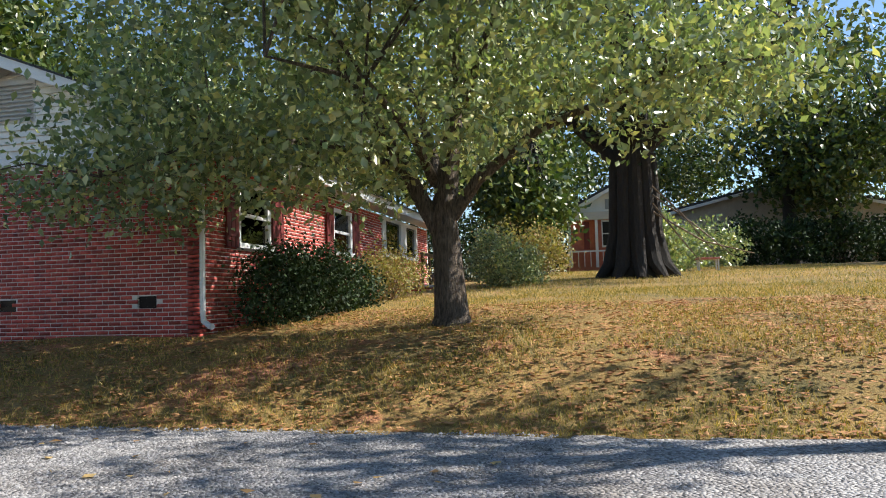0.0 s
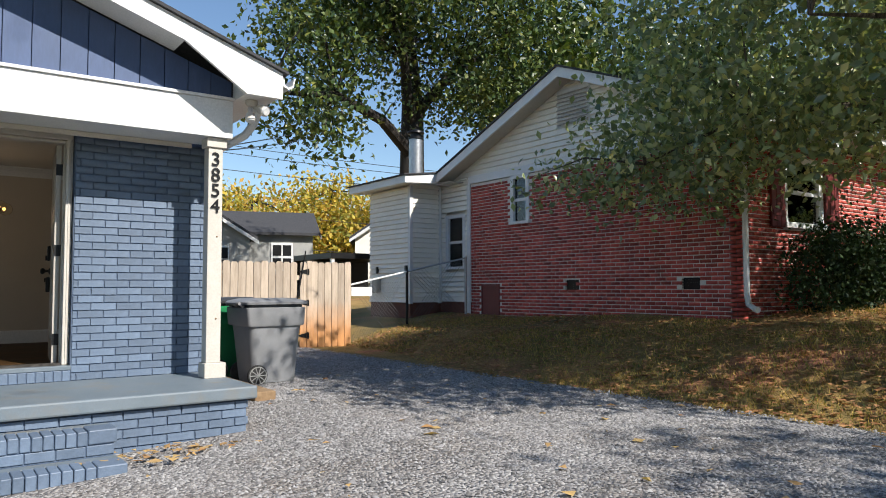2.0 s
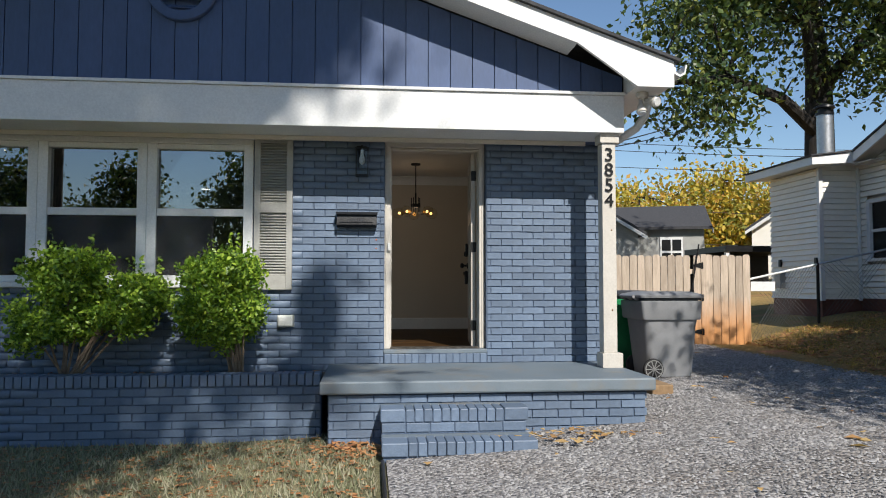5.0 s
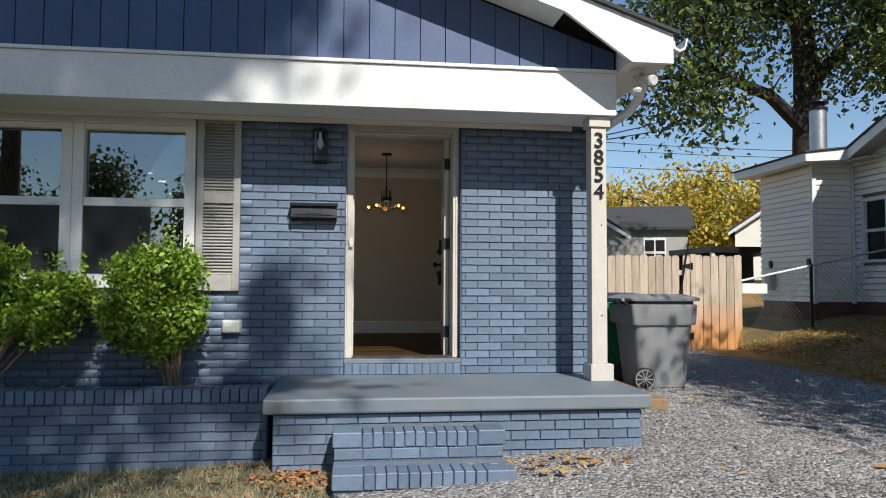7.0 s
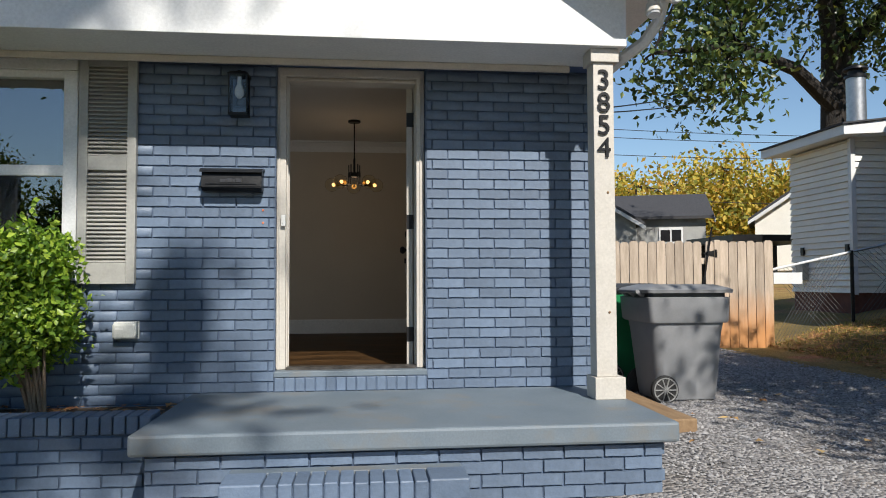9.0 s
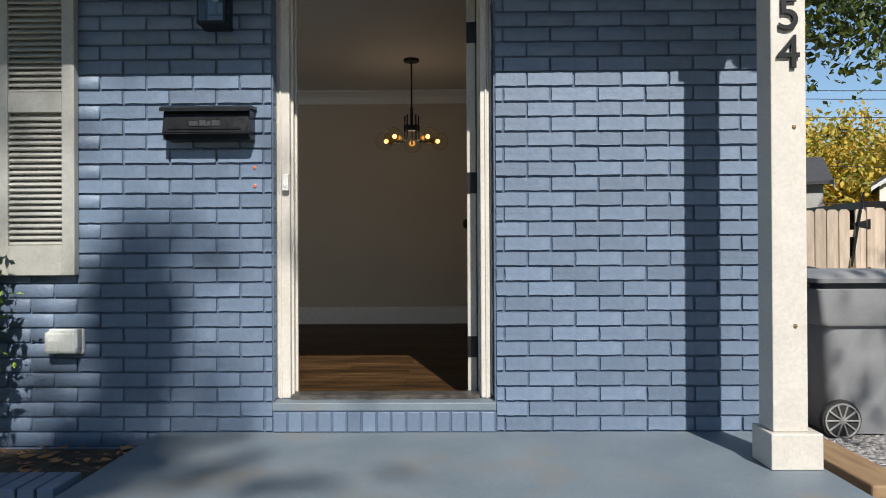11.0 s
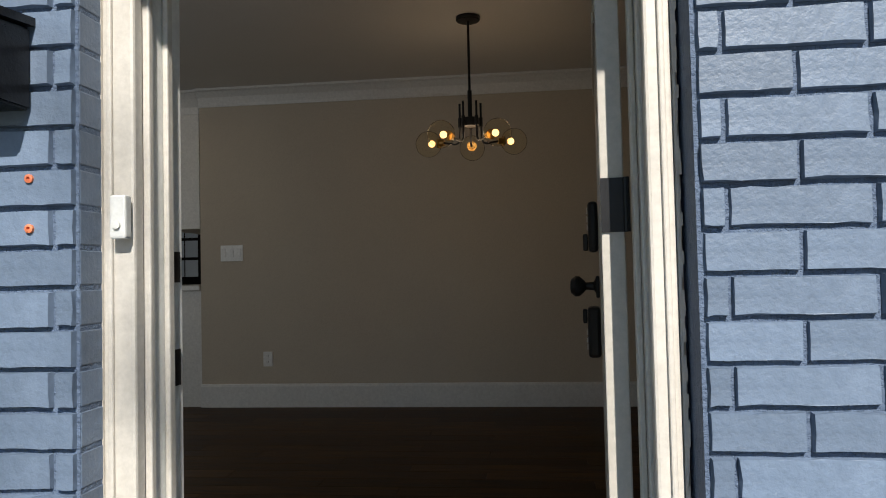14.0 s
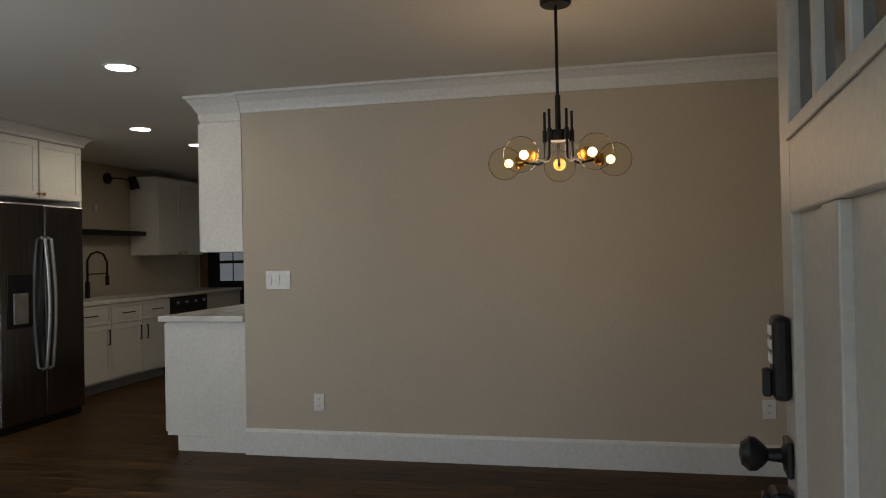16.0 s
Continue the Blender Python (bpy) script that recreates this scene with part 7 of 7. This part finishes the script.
for x, y in ((-2.41, 3.17), (-3.46, 4.85), (-3.48, 5.73), (-3.9, 1.8)):
    dl = thing("downlight", "round recessed ceiling downlight, lit", "downlight", (x, y, CZ), "recessed downlights")
    bm = bmesh.new()
    lathe(bm, (x, y, CZ), [(0.076, -0.006), (0.092, -0.006), (0.095, -0.001), (0.076, -0.001)], 28, "z", False)
    part("trim_ring", bm, INNER_WHITE, dl, smooth=True)
    bm = bmesh.new()
    cyl(bm, (x, y, CZ - 0.0055), (x, y, CZ - 0.0015), 0.074, n=28)
    part("lens", bm, DOWNLIGHT, dl, "glowing lens")
    sp = new("downlight_beam", bpy.data.lights.new("downlight_beam", "AREA"))
    sp.data.shape, sp.data.size, sp.data.energy, sp.data.color = "DISK", 0.14, 0.85 if y > 4 else 0.3, (1.0, 0.83, 0.62)
    sp.matrix_basis = Matrix.Translation((x, y, CZ - 0.012))
sky_in = new("window_daylight", bpy.data.lights.new("window_daylight", "AREA"))
sky_in.data.shape, sky_in.data.size, sky_in.data.size_y, sky_in.data.energy, sky_in.data.color = "RECTANGLE", 2.7, 1.2, 10.5, (0.88, 0.94, 1.0)
sky_in.matrix_basis = look((-3.24, 0.32, 1.9), (-3.24, 3.0, 1.95))

# ---- litter, grass, pebbles ----


def on_ground(n, x0, x1, y0, y1, up=0.0):
    p = np.stack([rng.uniform(x0, x1, n), rng.uniform(y0, y1, n)], 1)
    return np.column_stack([p, ground_z(p[:, 0], p[:, 1]) + up])


def outside_drive(p):
    edge = 5.45 + 0.85 * np.clip((p[:, 1] - 1.2) / 3, 0, 1)
    return p[(p[:, 0] > edge) & ~((p[:, 0] > 9.2) & (p[:, 1] > -1.1)) & ~((p[:, 0] > 8.4) & (p[:, 1] > 6.7))]


def blades(name, p, h, mats, label):
    n = len(p)
    a = rng.uniform(0, 6.283, n)
    w = np.stack([np.cos(a), np.sin(a), 0 * a], 1) * 0.006
    lean = rng.normal(size=(n, 3)) * [0.45, 0.45, 0.1] + [0, 0, 1]
    tip = p + lean * (h * rng.uniform(0.5, 1.4, n))[:, None]
    v = np.stack([p - w, p + w, tip], 1).reshape(-1, 3)
    me = cloud(name, v, np.arange(3 * n).reshape(-1, 3), mats)
    tagged(new(name, me), label, "grass", kind="stuff")


def flat_leaves(name, p, size, mats, label):
    me = leaves(p, size, mats, name, droop=0.0, wide=0.7)
    co = np.empty(len(me.vertices) * 3, np.float32)
    me.vertices.foreach_get("co", co)
    co = co.reshape(-1, 3)
    zc = np.repeat(p[:, 2], 4)
    co[:, 2] = zc + np.abs(co[:, 2] - zc) * 0.55 + 0.004
    me.vertices.foreach_set("co", co.ravel())
    tagged(new(name, me), label, "leaves", kind="stuff")


noise_keep = np.random.default_rng(3)
bank = outside_drive(on_ground(150000, 5.4, 15.5, -13, 6.2))
keep = np.array([noise.noise((x * 0.8, y * 0.8, 9.0)) for x, y, _ in bank]) + noise_keep.normal(size=len(bank)) * 0.18 > -0.08
blades("bank_grass", bank[keep], 0.05, GRASS, "short dry grass on the bank and lawn")
far = on_ground(30000, 13, 34, -16, -3)
blades("lawn_grass", far, 0.075, GRASS, "dry yellow grass on the far lawn")
lawn = on_ground(100000, -9.0, -0.6, -8.0, -0.85)
thin_out = np.clip((lawn[:, 1] + 8.0) / 4.0, 0, 1) * np.clip((lawn[:, 0] + 9.0) / 4.0, 0, 1)
lawn = lawn[rng.uniform(0, 1, len(lawn)) < thin_out]
blades("front_grass", lawn, 0.042, FRONT_GRASS, "patchy grass before the planter wall")
flat_leaves("bank_leaves", outside_drive(on_ground(22000, 5.4, 12, -11, 6, 0.012)), 0.085, LITTER, "fallen brown leaves on the bank")
flat_leaves("lawn_leaves", on_ground(5200, -6, -0.6, -6, -0.9, 0.01), 0.06, LITTER, "fallen brown leaves on the front lawn")
corner = np.column_stack([rng.normal(-0.78, 0.12, 160), rng.normal(-1.42, 0.16, 160), np.full(160, -0.04)])
flat_leaves("corner_leaves", corner, 0.075, LITTER, "fallen brown leaves heaped by the steps")
drive = on_ground(170, -0.4, 5.4, -6.5, 5.5, 0.018)
flat_leaves("drive_leaves", drive, 0.10, FALLEN, "fallen yellow leaves on the gravel")
near = np.column_stack([rng.normal(0.95, 0.35, 90), rng.normal(-1.58, 0.18, 90), np.full(90, 0.065)])
near = near[(near[:, 1] < -1.36)]
flat_leaves("step_leaves", near, 0.088, FALLEN, "fallen yellow leaves by the porch step")
bed = np.column_stack([rng.uniform(-5.8, -1.1, 700), rng.uniform(-0.6, -0.02, 700), np.full(700, 0.382)])
flat_leaves("bed_leaves", bed, 0.06, LITTER, "fallen leaves in the planter bed")


def pebbles(n):
    x = rng.uniform(-0.48, 5.5, n)
    y = -6.6 + 13.0 * rng.uniform(0, 1, n)
    ok = ~((x < 1.75) & (y > -1.3)) & ~((x < 0.65) & (y > -2.0)) & ~((x < 1.8) & (y > -0.3))
    x, y = x[ok], y[ok]
    z = np.clip(-0.02 + 0.055 * x, -0.11, 0.11) + 0.014
    n = len(x)
    r = 0.0092 * np.exp(rng.normal(size=n) * 0.35)
    octa = np.array([(1, 0, 0), (0, 1, 0), (-1, 0, 0), (0, -1, 0), (0, 0, 1)], float)
    v = octa[None] * r[:, None, None] * rng.uniform(0.55, 1.3, (n, 5, 1))
    a = rng.uniform(0, 6.283, n)
    ca, sa = np.cos(a)[:, None], np.sin(a)[:, None]
    v = np.stack([v[..., 0] * ca - v[..., 1] * sa, v[..., 0] * sa + v[..., 1] * ca, v[..., 2] * 0.8], -1)
    v[..., 0] += rng.normal(size=(n, 5)) * 0.2 * r[:, None]
    v += np.stack([x, y, z], 1)[:, None]
    i = np.arange(n)[:, None] * 5
    f = np.concatenate([np.concatenate([i + a, i + (a + 1) % 4, i + 4], 1) for a in range(4)])
    stone = surf("crushed stone", (0.21, 0.205, 0.205), (0.32, 0.31, 0.305), 30, 0.85, 0.2, 200, rand="island", spread=0.6)
    tagged(new("gravel", cloud("gravel", v.reshape(-1, 3), f, stone)), "loose grey crushed stone on the driveway", "gravel", kind="stuff")


pebbles(85000)
bm = bmesh.new()
tube(bm, [(-0.545, -1.9, -0.03), (-0.55, -4.0, -0.03), (-0.54, -7.0, -0.03), (-0.55, -14.0, -0.03)], 0.014, 6)
solid("lawn_edging", bm, BLACK, "thin dark edging strip between lawn and gravel", "edging", kind="structure")

# ---- floor planks, bricks and rowlocks ----
plank_meshes = {}
row = 0
y = 0.262
bm_far = bmesh.new()
while y < 8.6:
    x = -6.05 - 0.37 * (row % 3)
    while x < IX1:
        x0, x1 = max(x, -6.05), min(x + 1.22, IX1 - 0.01)
        if x1 - x0 > 0.05:
            if y < 3.9 and x1 > -2.2:
                key = round(x1 - x0, 3)
                if key not in plank_meshes:
                    plank_meshes[key] = finish(cuboid(0, key - 0.002, 0, 0.1245, 0, 0.0115, 0.0012), "plank", PLANK)
                ob = new("plank", plank_meshes[key])
                ob.matrix_basis = Matrix.Translation((x0, y, FZ - 0.0118))
                ob.parent = floor
            else:
                bx(bm_far, x0, x1 - 0.002, y, y + 0.1245, FZ - 0.0118, FZ)
        x += 1.22
    y += 0.127
    row += 1
tagged(part("far_planks", bm_far, PLANKS, floor), kind="stuff")

brick_meshes = {}


def brick_mesh(length, height, depth):
    key = (round(length, 3), round(height, 3), round(depth, 3), int(rng.integers(5)))
    if key not in brick_meshes:
        ln, ht, dp = key[:3]
        n = max(2, min(7, round(ln / 0.03)))
        rim = [(ln * i / n, 0.0) for i in range(n)] + [(ln, 0.0), (ln, ht / 2)] + [(ln - ln * i / n, ht) for i in range(n)] + [(0.0, ht), (0.0, ht / 2)]
        bm = bmesh.new()
        deep = [bm.verts.new((u, 0.0, w)) for u, w in rim]
        proud = []
        for u, w in rim:
            cu, cw = 0.0016 * (1 if u < ln / 2 else -1), 0.0016 * (1 if w < ht / 2 else -1)
            proud.append(bm.verts.new((u + cu + rng.normal() * 0.0010, -dp + abs(rng.normal()) * 0.00025, w + cw + rng.normal() * 0.0008)))
        loft(bm, [deep, proud])
        brick_meshes[key] = finish(bm, "brick", BLUE_BRICK)
    return brick_meshes[key]


def brick_wall(parent, x0, x1, z0, rows, face, holes=(), single=lambda x, z: True, first=0.147, depth=0.012, joint=0.0082):
    """Courses of painted bricks on the plane y = face. Those for which single() holds are objects of their own."""
    rest_v, rest_f = [], []
    for r in range(rows):
        z = z0 + r * COURSE
        cuts = [(x0, x1)]
        for h in holes:
            if h[2] - 0.03 < z < h[3] - 0.03:
                cuts = [c for a, b in cuts for c in ((a, min(b, h[0])), (max(a, h[1]), b)) if c[1] - c[0] > 0.02]
        for a, b in cuts:
            phase = first if r % 2 else first - 0.107
            if b < 0.0:
                u = b - phase
                edges = [b]
                while u > a + 0.02:
                    edges.append(u)
                    u -= LONG
                edges.append(a)
                edges = edges[::-1]
            else:
                edges = [a]
                u = a + phase
                while u < b - 0.02:
                    edges.append(u)
                    u += LONG
                edges.append(b)
            for s, e in zip(edges, edges[1:]):
                if e - s < 0.022:
                    continue
                ln, ht = e - s - joint, COURSE - joint
                if single((s + e) / 2, z):
                    ob = new("brick", brick_mesh(ln, ht, depth))
                    ob.matrix_basis = Matrix.Translation((s + joint / 2, face + rng.normal() * 0.0012, z + joint / 2)) @ Matrix.Rotation(rng.normal() * 0.004, 4, "Y")
                    ob.parent = parent
                else:
                    i = len(rest_v)
                    sx0, sx1, za, zb, d = s + joint / 2, e - joint / 2, z + joint / 2, z + joint / 2 + ht, depth + rng.normal() * 0.0015
                    for q in (0.0, 0.7, 1.0):
                        k = 0.003 if q == 1.0 else 0.0
                        rest_v += [(sx0 + k, face - d * q, za + k), (sx1 - k, face - d * q, za + k), (sx1 - k, face - d * q, zb - k), (sx0 + k, face - d * q, zb - k)]
                    for o in (0, 4):
                        for c in range(4):
                            rest_f.append((i + o + c, i + o + (c + 1) % 4, i + o + 4 + (c + 1) % 4, i + o + 4 + c))
                    rest_f.append((i + 8, i + 9, i + 10, i + 11))
    if rest_v:
        tagged(part("brickwork", cloud("brickwork", rest_v, rest_f, BLUE_BRICKS), None, parent), kind="stuff")


brick_wall(wall_front, WX0, WX1 - 0.002, 0.45 - 4 * COURSE, 36, 0.0118, [(DOOR[0] - 0.002, DOOR[1] + 0.004, 0.38, 2.64), (WIN[0], WIN[1], 1.17, 2.66)],
           lambda x, z: x > -1.36 and 0.44 < z < 2.12)
# returns of the brick beside the door
for s, x in ((-1, -0.502), (1, 0.507)):
    for r in range(32):
        z = 0.45 + r * COURSE
        ob = new("brick", brick_meshes.setdefault("return", finish(cuboid(-0.004, 0.004, 0.012, 0.094, 0.0045, COURSE - 0.0045, 0.002), "brick", BLUE_BRICK)))
        ob.matrix_basis = Matrix.Translation((x + s * 0.001, 0, z))
        ob.parent = wall_front
rowlock = finish(cuboid(0.004, 0.0628, -0.016, 0.04, 0.002, 0.09, 0.004), "brick", BLUE_BRICK)
for i in range(15):
    ob = new("brick", rowlock)
    ob.matrix_basis = Matrix.Translation((-0.501 + i * 0.0669, -0.004 + rng.normal() * 0.001, 0.4515))
    ob.parent = frame_1
part("rowlock_bed", cuboid(-0.500, 0.502, -0.013, 0.03, 0.451, 0.543), BLUE_MORTAR, frame_1)
brick_wall(porch, -0.965, 1.632, 0.335 - 8 * COURSE, 8, -1.226)
for r in range(8):
    for k in range(5):
        ob = new("brick", brick_meshes.setdefault("side", finish(cuboid(0, 0.016, 0.0045, LONG - 0.0045, 0.0045, COURSE - 0.0045, 0.002), "brick", BLUE_BRICK)))
        ob.matrix_basis = Matrix.Translation((1.6305, -1.226 + k * LONG + (0.1 if r % 2 else 0), 0.335 - (r + 1) * COURSE))
        ob.parent = porch
brick_wall(planter, -6.2, -1.05, 0.352 - 8 * COURSE, 8, -0.801, single=lambda x, z: x > -3.4)
cap_brick = finish(cuboid(0.004, 0.0628, -0.19, 0.0, 0.0, 0.098, 0.005), "brick", BLUE_BRICK)
for i in range(77):
    ob = new("brick", cap_brick)
    ob.matrix_basis = Matrix.Translation((-6.2 + i * 0.0669, -0.628 + rng.normal() * 0.001, 0.362 + rng.normal() * 0.001))
    ob.parent = planter
# two brick steps
steps = thing("steps", "two slate blue painted brick steps", "steps", (0.0, -1.6, -0.05), kind="structure")
part("upper_core", cuboid(-0.545, 0.555, -1.535, -1.245, -0.1, 0.25), BLUE_MORTAR, steps)
part("lower_core", cuboid(-0.54, 0.57, -1.835, -1.54, -0.15, 0.075), BLUE_MORTAR, steps)
step_brick = finish(cuboid(0.003, 0.0655, -0.215, 0.0, 0.0, 0.098, 0.007), "brick", BLUE_BRICK)
wide_brick = finish(cuboid(0.003, 0.19, -0.215, 0.0, 0.0, 0.098, 0.009), "brick", BLUE_BRICK)


def tread(x0, x1, y, z):
    x = x0
    while x < x1 - 0.05:
        end = x == x0 or x + 0.0685 + 0.19 > x1
        ob = new("brick", wide_brick if end else step_brick)
        ob.matrix_basis = Matrix.Translation((x, y + rng.normal() * 0.002, z + rng.normal() * 0.0015))
        ob.parent = steps
        ob.matrix_parent_inverse = Matrix.Translation((0.0, 1.6, 0.05))
        x += 0.193 if end else 0.0685


tread(-0.56, 0.585, -1.335, 0.172)
tread(-0.555, 0.60, -1.640, -0.012)
part("upper_fill", cuboid(-0.55, 0.57, -1.335, -1.25, 0.172, 0.268, 0.004), PORCH_PAINT, steps)
part("lower_fill", cuboid(-0.55, 0.57, -1.64, -1.54, -0.012, 0.084, 0.004), PORCH_PAINT, steps)
for i in range(6):
    bm = cuboid(-0.545 + i * 0.185, -0.368 + i * 0.185, -1.545, -1.50, 0.098, 0.165, 0.004)
    part("brick", bm, BLUE_BRICK, steps)
